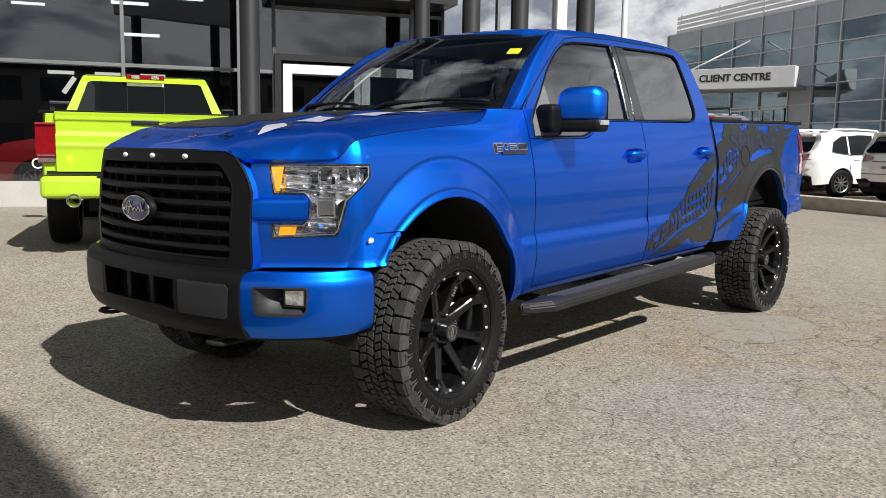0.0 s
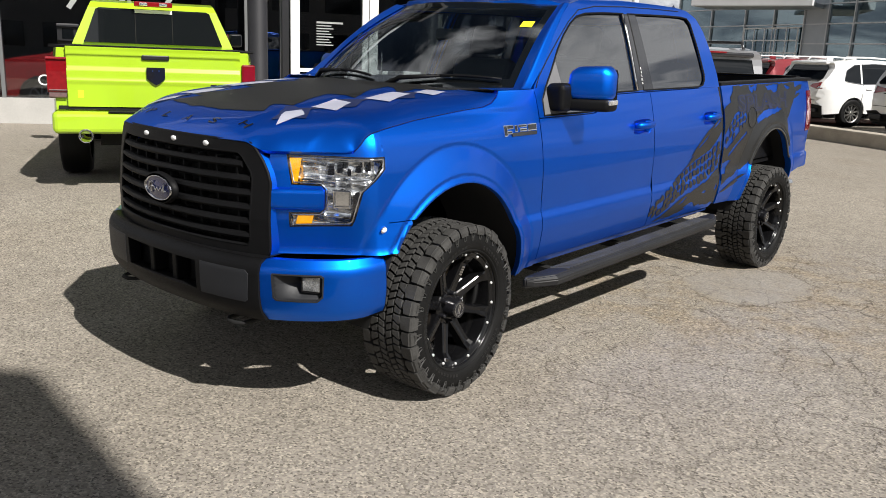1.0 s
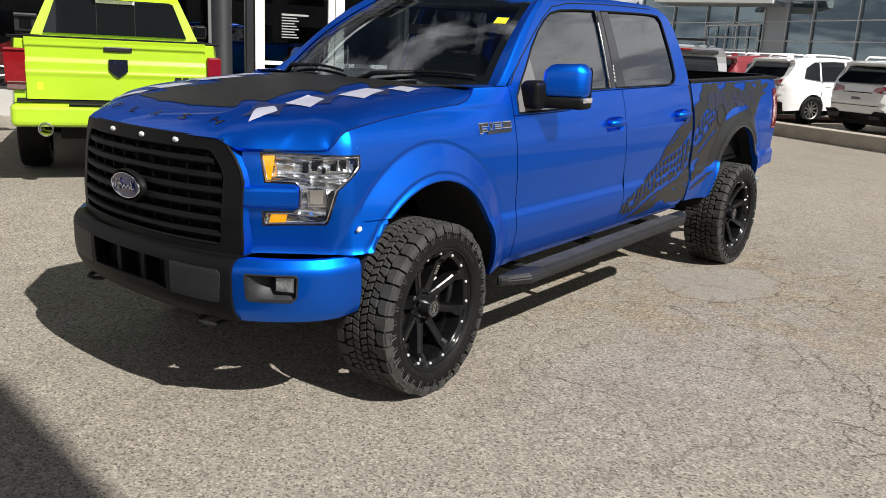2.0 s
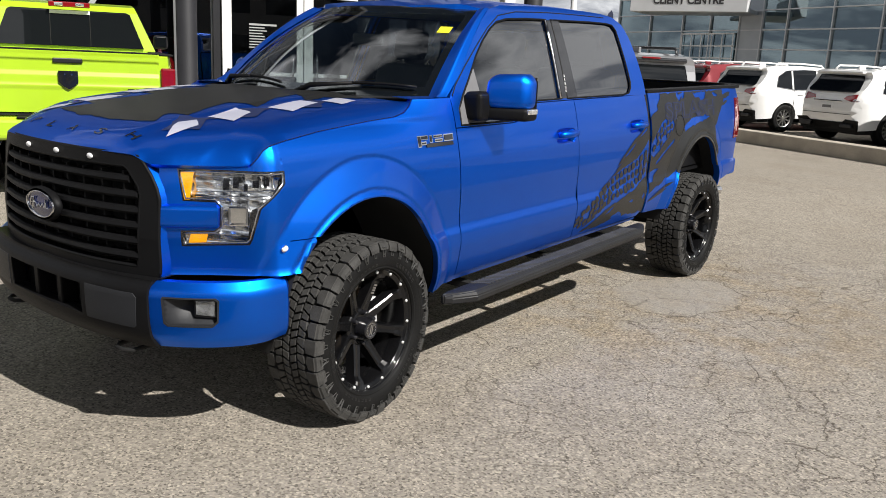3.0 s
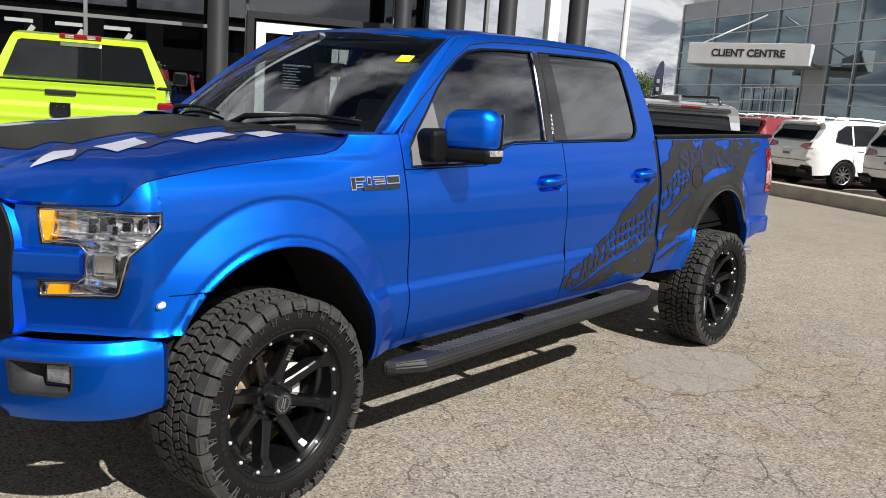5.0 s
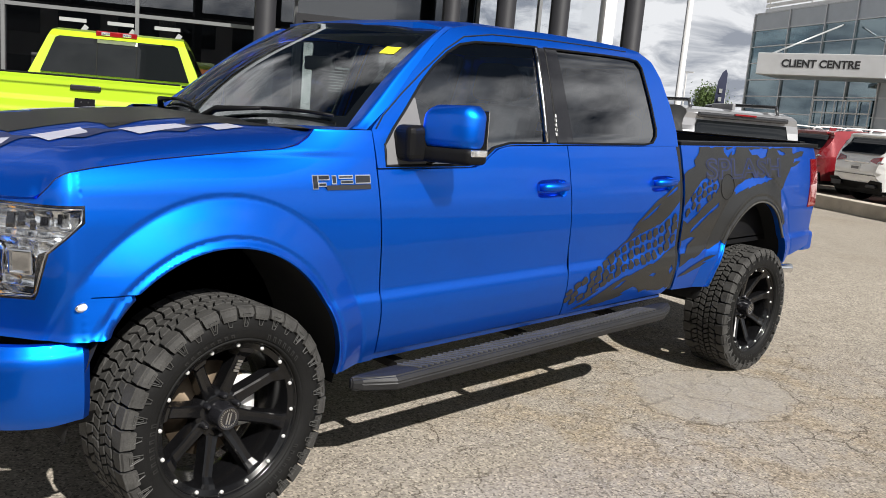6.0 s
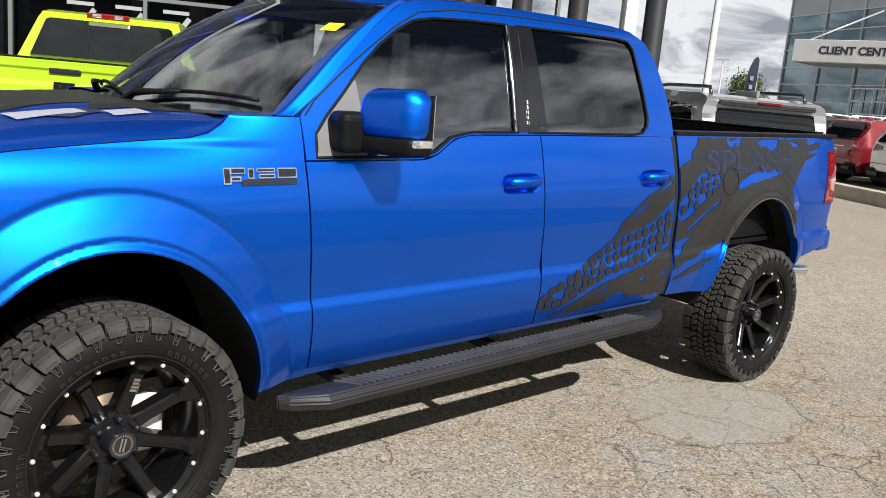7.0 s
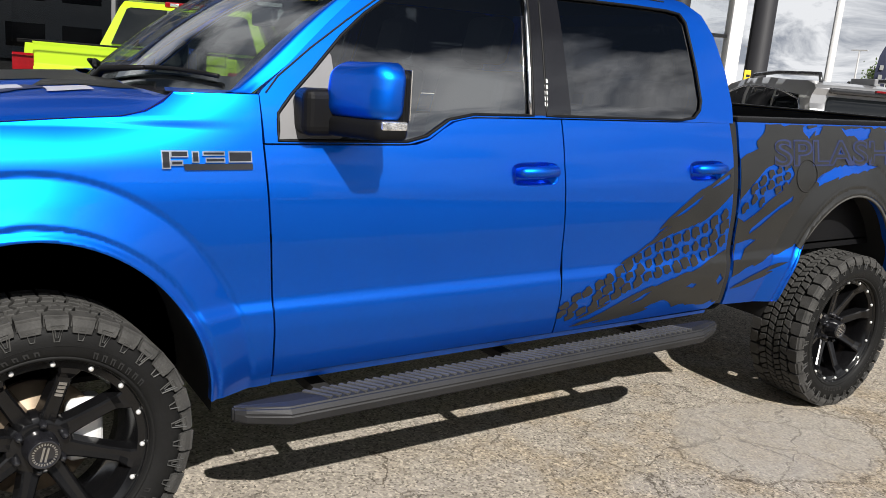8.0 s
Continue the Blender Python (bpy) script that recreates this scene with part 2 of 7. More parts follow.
M_WALL = mat("white_stucco", (0.40, 0.39, 0.37), 0.8, 0.0, 0.08, 2, 0.06, 60, bump=0.3, bump_scale=80)
M_INNER = mat("showroom_dark", (0.05, 0.05, 0.055), 0.7, 0.0, 0.2, 0.8)
M_SHOWFLOOR = mat("showroom_floor", (0.16, 0.16, 0.16), 0.25, 0.0, 0.1, 1)
M_CONCRETE = mat("concrete_kerb", (0.40, 0.36, 0.30), 0.85, 0.0, 0.18, 2.5, 0.12, 90, bump=0.4, bump_scale=120)
M_SIGNTEXT = mat("sign_letter", (0.03, 0.03, 0.032), 0.5, 0.0, 0.05, 5)
M_POLE = mat("galvanised_pole", (0.62, 0.62, 0.62), 0.45, 0.3, 0.06, 3)
M_BANNER = mat("navy_banner", (0.02, 0.025, 0.06), 0.7, 0.0, 0.08, 5)
M_BARK = mat("bark", (0.12, 0.09, 0.06), 0.9, 0.0, 0.2, 8, bump=0.5, bump_scale=40)
M_LEAF = mat("leaf", (0.050, 0.085, 0.016), 0.6, 0.0, 0.35, 1.2, 0.2, 9)
M_TUBE = emitter("showroom_tube", (1.0, 0.93, 0.75), 6.0)


def asphalt():
    m = bpy.data.materials.new("weathered_asphalt")
    m.use_nodes = True
    nt = m.node_tree
    p = nt.nodes["Principled BSDF"]
    p.inputs["Roughness"].default_value = 0.9
    p.inputs["Specular IOR Level"].default_value = 0.25
    tc = nt.nodes.new("ShaderNodeTexCoord")

    def noise_tex(scale, detail=4, rough=0.55):
        n = nt.nodes.new("ShaderNodeTexNoise")
        n.inputs["Scale"].default_value, n.inputs["Detail"].default_value, n.inputs["Roughness"].default_value = scale, detail, rough
        nt.links.new(tc.outputs["Object"], n.inputs["Vector"])
        return n

    def ramp(src, stops):
        r = nt.nodes.new("ShaderNodeValToRGB")
        r.color_ramp.elements[0].position, r.color_ramp.elements[0].color = stops[0][0], (*stops[0][1], 1)
        r.color_ramp.elements[1].position, r.color_ramp.elements[1].color = stops[-1][0], (*stops[-1][1], 1)
        for pos, col in stops[1:-1]:
            e = r.color_ramp.elements.new(pos)
            e.color = (*col, 1)
        nt.links.new(src, r.inputs[0])
        return r

    def mixed(fac, a, b, blend="MIX"):
        n = nt.nodes.new("ShaderNodeMix")
        n.data_type, n.blend_type = "RGBA", blend
        if isinstance(fac, float):
            n.inputs[0].default_value = fac
        else:
            nt.links.new(fac, n.inputs[0])
        nt.links.new(a, n.inputs[6])
        nt.links.new(b, n.inputs[7])
        return n

    broad = ramp(noise_tex(0.45, 5).outputs["Fac"], [(0.30, (0.246, 0.217, 0.182)), (0.5, (0.276, 0.250, 0.216)), (0.72, (0.244, 0.219, 0.186))])
    # aggregate: light and dark grains of a few millimetres
    vor = nt.nodes.new("ShaderNodeTexVoronoi")
    vor.inputs["Scale"].default_value = 105
    nt.links.new(tc.outputs["Object"], vor.inputs["Vector"])
    sep = nt.nodes.new("ShaderNodeSeparateColor")
    nt.links.new(vor.outputs["Color"], sep.inputs[0])
    grain = ramp(sep.outputs[0], [(0.0, (0.38, 0.37, 0.36)), (0.16, (0.72, 0.71, 0.70)), (0.5, (1.0, 1.0, 1.0)), (0.84, (1.20, 1.19, 1.16)), (1.0, (1.65, 1.62, 1.56))])
    c1 = mixed(1.0, broad.outputs[0], grain.outputs[0], "MULTIPLY")
    mid = ramp(noise_tex(7, 6, 0.65).outputs["Fac"], [(0.28, (0.90, 0.90, 0.89)), (0.7, (1.08, 1.075, 1.06))])
    c2 = mixed(1.0, c1.outputs[2], mid.outputs[0], "MULTIPLY")
    # crack net, only in worn zones
    warp = noise_tex(4.2, 8, 0.62)
    addv = nt.nodes.new("ShaderNodeVectorMath")
    addv.operation = "MULTIPLY_ADD"
    addv.inputs[1].default_value = (0.34, 0.34, 0.0)
    nt.links.new(warp.outputs["Color"], addv.inputs[0])
    nt.links.new(tc.outputs["Object"], addv.inputs[2])
    vc = nt.nodes.new("ShaderNodeTexVoronoi")
    vc.feature = "DISTANCE_TO_EDGE"
    vc.inputs["Scale"].default_value = 2.9
    nt.links.new(addv.outputs[0], vc.inputs["Vector"])
    crack = ramp(vc.outputs["Distance"], [(0.0, (0.95, 0.95, 0.95)), (0.006, (0.6, 0.6, 0.6)), (0.012, (0, 0, 0))])
    sx = nt.nodes.new("ShaderNodeSeparateXYZ")
    nt.links.new(tc.outputs["Object"], sx.inputs[0])
    dist = nt.nodes.new("ShaderNodeVectorMath")
    dist.operation = "DISTANCE"
    dist.inputs[1].default_value = (2.0, 3.0, 0.0)
    nt.links.new(tc.outputs["Object"], dist.inputs[0])
    zone = nt.nodes.new("ShaderNodeMapRange")
    zone.inputs[1].default_value, zone.inputs[2].default_value = 2.2, 3.6
    zone.inputs[3].default_value, zone.inputs[4].default_value = 1.0, 0.0
    nt.links.new(dist.outputs["Value"], zone.inputs[0])
    zn = ramp(noise_tex(0.9, 3).outputs["Fac"], [(0.34, (0.12, 0.12, 0.12)), (0.52, (1, 1, 1))])
    zmul = nt.nodes.new("ShaderNodeMath")
    zmul.operation = "MULTIPLY"
    nt.links.new(zone.outputs[0], zmul.inputs[0])
    nt.links.new(zn.outputs[0], zmul.inputs[1])
    cmul = nt.nodes.new("ShaderNodeMath")
    cmul.operation = "MULTIPLY"
    nt.links.new(zmul.outputs[0], cmul.inputs[0])
    nt.links.new(crack.outputs[0], cmul.inputs[1])
    dark = nt.nodes.new("ShaderNodeRGB")
    dark.outputs[0].default_value = (0.075, 0.060, 0.045, 1)
    c3 = mixed(cmul.outputs[0], c2.outputs[2], dark.outputs[0])
    # tan, gravelly wear round the repair
    d3 = nt.nodes.new("ShaderNodeVectorMath")
    d3.operation = "DISTANCE"
    d3.inputs[1].default_value = (1.25, 3.3, 0.0)
    nt.links.new(addv.outputs[0], d3.inputs[0])
    z3 = nt.nodes.new("ShaderNodeMapRange")
    z3.inputs[1].default_value, z3.inputs[2].default_value = 1.2, 2.1
    z3.inputs[3].default_value, z3.inputs[4].default_value = 1.0, 0.0
    nt.links.new(d3.outputs["Value"], z3.inputs[0])
    tn = ramp(noise_tex(2.3, 7, 0.7).outputs["Fac"], [(0.44, (0, 0, 0)), (0.58, (1, 1, 1))])
    tmul = nt.nodes.new("ShaderNodeMath")
    tmul.operation = "MULTIPLY"
    nt.links.new(z3.outputs[0], tmul.inputs[0])
    nt.links.new(tn.outputs[0], tmul.inputs[1])
    tan = ramp(noise_tex(34, 5, 0.75).outputs["Fac"], [(0.36, (0.60, 0.54, 0.46)), (0.5, (0.98, 0.92, 0.82)), (0.64, (1.20, 1.13, 1.02))])
    gravel = mixed(1.0, c3.outputs[2], tan.outputs[0], "MULTIPLY")
    c5 = mixed(tmul.outputs[0], c3.outputs[2], gravel.outputs[2])
    # smooth pale repair beside the rear wheel, with a dark open rim
    squash = nt.nodes.new("ShaderNodeMapping")
    squash.inputs["Location"].default_value = (-1.80, -3.36, 0.0)
    squash.inputs["Scale"].default_value = (1.35, 0.98, 1.0)
    shift = nt.nodes.new("ShaderNodeVectorMath")
    shift.operation = "MULTIPLY"
    shift.inputs[1].default_value = (1.0, 1.0, 0.0)
    nt.links.new(addv.outputs[0], shift.inputs[0])
    nt.links.new(shift.outputs[0], squash.inputs["Vector"])
    d2 = nt.nodes.new("ShaderNodeVectorMath")
    d2.operation = "LENGTH"
    nt.links.new(squash.outputs[0], d2.inputs[0])
    repair = ramp(d2.outputs["Value"], [(0.0, (0.62, 0.62, 0.62)), (0.52, (0.55, 0.55, 0.55)), (0.61, (0, 0, 0))])
    rim = ramp(d2.outputs["Value"], [(0.585, (0, 0, 0)), (0.60, (0.8, 0.8, 0.8)), (0.615, (0, 0, 0))])
    calm = ramp(noise_tex(60, 3).outputs["Fac"], [(0.3, (0.250, 0.230, 0.205)), (0.7, (0.305, 0.285, 0.255))])
    c6 = mixed(repair.outputs[0], c5.outputs[2], calm.outputs[0])
    rmul = nt.nodes.new("ShaderNodeMath")
    rmul.operation = "MULTIPLY"
    nt.links.new(rim.outputs[0], rmul.inputs[0])
    nt.links.new(zn.outputs[0], rmul.inputs[1])
    c4 = mixed(rmul.outputs[0], c6.outputs[2], dark.outputs[0])
    nt.links.new(c4.outputs[2], p.inputs["Base Color"])
    bp = nt.nodes.new("ShaderNodeBump")
    bp.inputs["Strength"].default_value, bp.inputs["Distance"].default_value = 0.7, 0.006
    hsub = nt.nodes.new("ShaderNodeMath")
    hsub.operation = "SUBTRACT"
    nt.links.new(sep.outputs[0], hsub.inputs[0])
    nt.links.new(cmul.outputs[0], hsub.inputs[1])
    nt.links.new(hsub.outputs[0], bp.inputs["Height"])
    nt.links.new(bp.outputs[0], p.inputs["Normal"])
    return m


M_ASPHALT = asphalt()
# for the unseen ground, kept dark only to dim what the paint mirrors
M_DARK_GROUND = mat("reflected_dark_ground", (0.045, 0.044, 0.043), 0.85, 0.0, 0.15, 0.6, 0.35, 120, bump=0.5, bump_scale=140, spec=0.25)


# ---- building blocks ----
def part(name, bm, material, parent=None, label="", smooth=True):
    me = bpy.data.meshes.new(name)
    if smooth:
        for f in bm.faces:
            f.smooth = True
    lay = bm.verts.layers.float_vector.get("fine")
    normals = None
    if lay and smooth:
        bm.normal_update()
        normals = []
        for f in bm.faces:
            fine = [v[lay].length > 0.5 for v in f.verts]
            for v, ok in zip(f.verts, fine):
                if all(fine):
                    n = v[lay].copy()
                    normals.append(-n if n.dot(f.normal) < 0 else n)
                else:
                    normals.append(f.normal.copy() if any(fine) else v.normal.copy())
    bm.to_mesh(me)
    bm.free()
    if normals:
        me.normals_split_custom_set(normals)
    me.materials.append(material)
    ob = new(name, me)
    ob.parent = parent
    if label:
        ob["label"] = label
    return ob


def empty(name, m, label, category, group="", kind=""):
    ob = new(name)
    ob.empty_display_size = 0.2
    ob.matrix_world = m
    return tagged(ob, label, category, group, kind)


def box(bm, x0, x1, y0, y1, z0, z1, bevel=0.0, seg=2, m=None):
    r = bmesh.ops.create_cube(bm, size=1.0)
    vs = r["verts"]
    for v in vs:
        v.co = Vector(((x0 + x1) / 2 + v.co.x * (x1 - x0), (y0 + y1) / 2 + v.co.y * (y1 - y0), (z0 + z1) / 2 + v.co.z * (z1 - z0)))
    if bevel:
        es = list({e for v in vs for e in v.link_edges})
        rb = bmesh.ops.bevel(bm, geom=es, offset=bevel, segments=seg, profile=0.5, affect="EDGES")
        vs = list({v for f in rb["faces"] for v in f.verts} | {v for v in vs if v.is_valid})
    if m is not None:
        for v in vs:
            v.co = m @ v.co
    return vs


def boxed(name, dims, material, parent=None, label="", bevel=0.0, m=None, seg=2):
    bm = bmesh.new()
    box(bm, *dims, bevel=bevel, seg=seg, m=m)
    ob = part(name, bm, material, parent, label, smooth=False)
    return ob


def lathe(bm, prof, seg, axis="X", centre=(0, 0, 0), cap=False):
    """Turns a profile of (along the axis, radius) about the axis."""
    rings = []
    for a, r in prof:
        ring = []
        for i in range(seg):
            t = 2 * math.pi * i / seg
            c, s = r * math.cos(t), r * math.sin(t)
            p = (a, c, s) if axis == "X" else (c, a, s) if axis == "Y" else (c, s, a)
            ring.append(bm.verts.new((p[0] + centre[0], p[1] + centre[1], p[2] + centre[2])))
        rings.append(ring)
    for r0, r1 in zip(rings, rings[1:]):
        for i in range(seg):
            bm.faces.new((r0[i], r0[(i + 1) % seg], r1[(i + 1) % seg], r1[i]))
    if cap:
        bm.faces.new(rings[0])
        bm.faces.new(rings[-1])
    bmesh.ops.recalc_face_normals(bm, faces=bm.faces)
    return rings


def tube(bm, pts, r, seg=8, closed=False):
    pts = [Vector(p) for p in pts]
    rings = []
    n = len(pts)
    for i, p in enumerate(pts):
        a = pts[(i - 1) % n] if (closed or i > 0) else p
        b = pts[(i + 1) % n] if (closed or i < n - 1) else p
        d = (b - a).normalized()
        side = d.cross(Vector((0.13, 0.27, 0.95))).normalized()
        up = side.cross(d)
        rr = r[i] if isinstance(r, (list, tuple)) else r
        rings.append([bm.verts.new(p + rr * (math.cos(t) * side + math.sin(t) * up)) for t in (2 * math.pi * k / seg for k in range(seg))])
    for i in range(n if closed else n - 1):
        r0, r1 = rings[i], rings[(i + 1) % n]
        for k in range(seg):
            bm.faces.new((r0[k], r0[(k + 1) % seg], r1[(k + 1) % seg], r1[k]))
    if not closed:
        bm.faces.new(rings[0])
        bm.faces.new(rings[-1])
    bmesh.ops.recalc_face_normals(bm, faces=bm.faces)


def curve_at(table, x):
    """Smooth interpolation through (x, y) pairs in rising x (monotone cubic)."""
    n = len(table)
    if x <= table[0][0]:
        return table[0][1]
    if x >= table[-1][0]:
        return table[-1][1]
    d = [(table[i + 1][1] - table[i][1]) / (table[i + 1][0] - table[i][0]) for i in range(n - 1)]
    i = max(k for k in range(n - 1) if table[k][0] <= x)

    def slope(k):
        if k == 0:
            return d[0]
        if k == n - 1:
            return d[-1]
        if d[k - 1] * d[k] <= 0:
            return 0.0
        return 2 * d[k - 1] * d[k] / (d[k - 1] + d[k])

    h = table[i + 1][0] - table[i][0]
    t = (x - table[i][0]) / h
    m0, m1 = slope(i) * h, slope(i + 1) * h
    return (2 * t**3 - 3 * t**2 + 1) * table[i][1] + (t**3 - 2 * t**2 + t) * m0 + (-2 * t**3 + 3 * t**2) * table[i + 1][1] + (t**3 - t**2) * m1


def smooth_step(a, b, x):
    t = min(1.0, max(0.0, (x - a) / (b - a)))
    return t * t * (3 - 2 * t)


def densify(poly, step):
    out = []
    for i, p in enumerate(poly):
        q = poly[(i + 1) % len(poly)]
        k = max(1, int(math.ceil(math.dist(p, q) / step)))
        for j in range(k):
            out.append((p[0] + (q[0] - p[0]) * j / k, p[1] + (q[1] - p[1]) * j / k))
    return out


def inside_all(p, poly):
    res = np.zeros(len(p), bool)
    for i in range(len(poly)):
        (x0, y0), (x1, y1) = poly[i - 1], poly[i]
        if y0 != y1:
            res ^= ((y0 > p[:, 1]) != (y1 > p[:, 1])) & (p[:, 0] < (x1 - x0) * (p[:, 1] - y0) / (y1 - y0) + x0)
    return res


from mathutils.geometry import delaunay_2d_cdt


def sheet(bm, poly, fmap, step=0.03, holes=(), rim=0.0, rim_dir=None, flip=False, relax=None):
    """Fills the outline (with holes) in its plane with a fine net and lays it on the surface fmap; rim: depth of a turned-in edge."""
    loops = [densify(poly, step)] + [densify(h, step) for h in holes]
    pts, edges = [], []
    for lp in loops:
        b = len(pts)
        pts += lp
        edges += [(b + i, b + (i + 1) % len(lp)) for i in range(len(lp))]
    lo, hi = np.min(loops[0], axis=0), np.max(loops[0], axis=0)
    ys = np.arange(lo[1] + step * 0.5, hi[1], step * 0.87)
    net = np.array([(x + (step * 0.5 if r % 2 else 0.0), y) for r, y in enumerate(ys) for x in np.arange(lo[0], hi[0], step)]).reshape(-1, 2)
    if len(net):
        keep = inside_all(net, loops[0])
        for lp in loops[1:]:
            keep &= ~inside_all(net, lp)
        net = net[keep]
        rim_pts = np.array(pts)
        near = np.array([((rim_pts - p) ** 2).sum(1).min() for p in net]) if len(net) else np.zeros(0)
        pts += [tuple(p) for p in net[near > (0.62 * step) ** 2]]
    vs, es, fs, *_ = delaunay_2d_cdt([Vector(p) for p in pts], edges, [], 0, 1e-6)
    lay = bm.verts.layers.float_vector.get("fine") or bm.verts.layers.float_vector.new("fine")
    bv = [bm.verts.new(fmap(v.x, v.y)) for v in vs]
    for v, b in zip(vs, bv):
        e = 0.0015
        du = Vector(fmap(v.x + e, v.y)) - Vector(fmap(v.x - e, v.y))
        dv = Vector(fmap(v.x, v.y + e)) - Vector(fmap(v.x, v.y - e))
        b[lay] = du.cross(dv).normalized()
    made = []
    mids = np.array([((vs[f[0]] + vs[f[1]] + vs[f[2]]) / 3)[:] for f in fs]).reshape(-1, 2)
    ok = inside_all(mids, loops[0])
    for lp in loops[1:]:
        ok &= ~inside_all(mids, lp)
    for f in [(*f, k) for f, k in zip(fs, ok)]:
        if f[3]:
            made.append(bm.faces.new([bv[i] for i in (reversed(f[:3]) if flip else f[:3])]))
    loose = [v for v in bv if not v.link_faces]
    bmesh.ops.delete(bm, geom=loose, context="VERTS")
    if relax:
        where, times = relax
        live = [v for v in bv if v.is_valid]
        edge = {v for f in made for e in f.edges if len(e.link_faces) == 1 for v in e.verts}
        for k in range(times):
            bmesh.ops.smooth_vert(bm, verts=[v for v in live if v not in edge and (k < 4 or where(v.co))], factor=0.5, use_axis_x=True, use_axis_y=True, use_axis_z=True)
        bm.normal_update()
        for v in live:
            v[lay] = v.normal
    if rim:
        es = [e for e in {e for f in made for e in f.edges} if len(e.link_faces) == 1]
        r = bmesh.ops.extrude_edge_only(bm, edges=es)
        for v in [g for g in r["geom"] if isinstance(g, bmesh.types.BMVert)]:
            v.co += Vector(rim_dir(v.co) if callable(rim_dir) else rim_dir) * rim
            v[lay] = (0, 0, 0)
        for e in es:
            e.smooth = False
    return made


def panel(name, poly, fmap, material, parent, step=0.03, holes=(), rim=0.0, rim_dir=(0, 0, 0), label="", flip=False, relax=None):
    bm = bmesh.new()
    sheet(bm, poly, fmap, step, holes, rim, rim_dir, flip, relax)
    return part(name, bm, material, parent, label)


def text_part(name, body, size, m, material, parent, depth=0.01, label="", bold=0.0):
    cu = bpy.data.curves.new(name, "FONT")
    cu.body, cu.size, cu.extrude, cu.offset = body, size, depth, bold
    cu.align_x, cu.align_y = "CENTER", "CENTER"
    tmp = bpy.data.objects.new(name, cu)
    scene.collection.objects.link(tmp)
    deps = bpy.context.evaluated_depsgraph_get()
    me = bpy.data.meshes.new_from_object(tmp.evaluated_get(deps))
    bpy.data.objects.remove(tmp)
    me.materials.clear()
    me.materials.append(material)
    ob = new(name, me)
    ob.parent = parent
    ob.matrix_local = m
    if label:
        ob["label"] = label
    return ob


# ---- ground ----
SITE = math.atan2(-0.494, 0.87)
SITE_M = pose(0, 0, 0, 0, 0, math.degrees(SITE))


def site_uv(x, y):
    return 0.87 * x - 0.494 * y, 0.494 * x + 0.87 * y


def ground_z(x, y):
    u, v = site_uv(x, y)
    z = -0.033 - 0.003 * max(-3.0, min(5.5, y))
    return z + 0.175 * smooth_step(-1.6, -4.6, u) * smooth_step(13.0, 8.0, v)


def make_ground():
    bm = bmesh.new()
    xs = [-900, -300, -120, -60, -40, -30, -24] + [-20 + 0.5 * i for i in range(65)] + [14, 18, 25, 40, 80, 200, 900]
    ys = [-900, -300, -80, -40, -20, -12] + [-8 + 0.5 * i for i in range(57)] + [22, 25, 30, 40, 60, 100, 200, 400, 900]
    grid = [[bm.verts.new((x, y, ground_z(x, y))) for x in xs] for y in ys]
    for r0, r1 in zip(grid, grid[1:]):
        for i in range(len(xs) - 1):
            bm.faces.new((r0[i], r0[i + 1], r1[i + 1], r1[i]))
    ob = part("ground", bm, M_ASPHALT)
    tagged(ob, "weathered pale grey-brown asphalt lot with fine cracks", "ground", kind="structure")


make_ground()


def make_dark_ground():
    """Unseen dark ground behind the camera's way, added to darken the flank's reflections."""
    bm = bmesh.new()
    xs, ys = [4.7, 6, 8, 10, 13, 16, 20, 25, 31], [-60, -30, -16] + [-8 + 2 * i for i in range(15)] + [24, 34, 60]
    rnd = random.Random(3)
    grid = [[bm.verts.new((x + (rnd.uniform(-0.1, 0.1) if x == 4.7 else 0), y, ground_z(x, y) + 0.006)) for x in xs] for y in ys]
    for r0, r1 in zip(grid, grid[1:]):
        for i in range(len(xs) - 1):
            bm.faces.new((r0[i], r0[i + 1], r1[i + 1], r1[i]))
    tagged(part("aisle_pavement", bm, M_DARK_GROUND), "unseen dark ground, added to darken the paint's reflections", "pavement", kind="structure")


make_dark_ground()

# ---- the blue pickup ----
WB = 3.98
truck = empty("pickup_truck", pose(0, 0, 0.005, 1.3), "metallic blue lifted crew-cab pickup with matte black decals, black wheels", "pickup truck")

SIDE = [(0.40, 0.885), (0.46, 0.905), (0.52, 0.930), (0.62, 0.955), (0.69, 0.966), (0.730, 0.9655), (0.780, 0.9545), (0.85, 0.957), (0.98, 0.965), (1.10, 0.961),
        (1.20, 0.948), (1.30, 0.928), (1.378, 0.906), (1.46, 0.876), (1.60, 0.823), (1.74, 0.766), (1.84, 0.720), (1.90, 0.680), (1.95, 0.62)]
ARCH_F, ARCH_R = (0.015, 0.42, 0.512, 0.598), (3.89, 0.42, 0.50, 0.615)


def arch_q(arch, y, z):
    yc, zc, a, b = arch
    h = max(0.0, z - zc)
    return math.hypot((y - yc) / a, h / b)


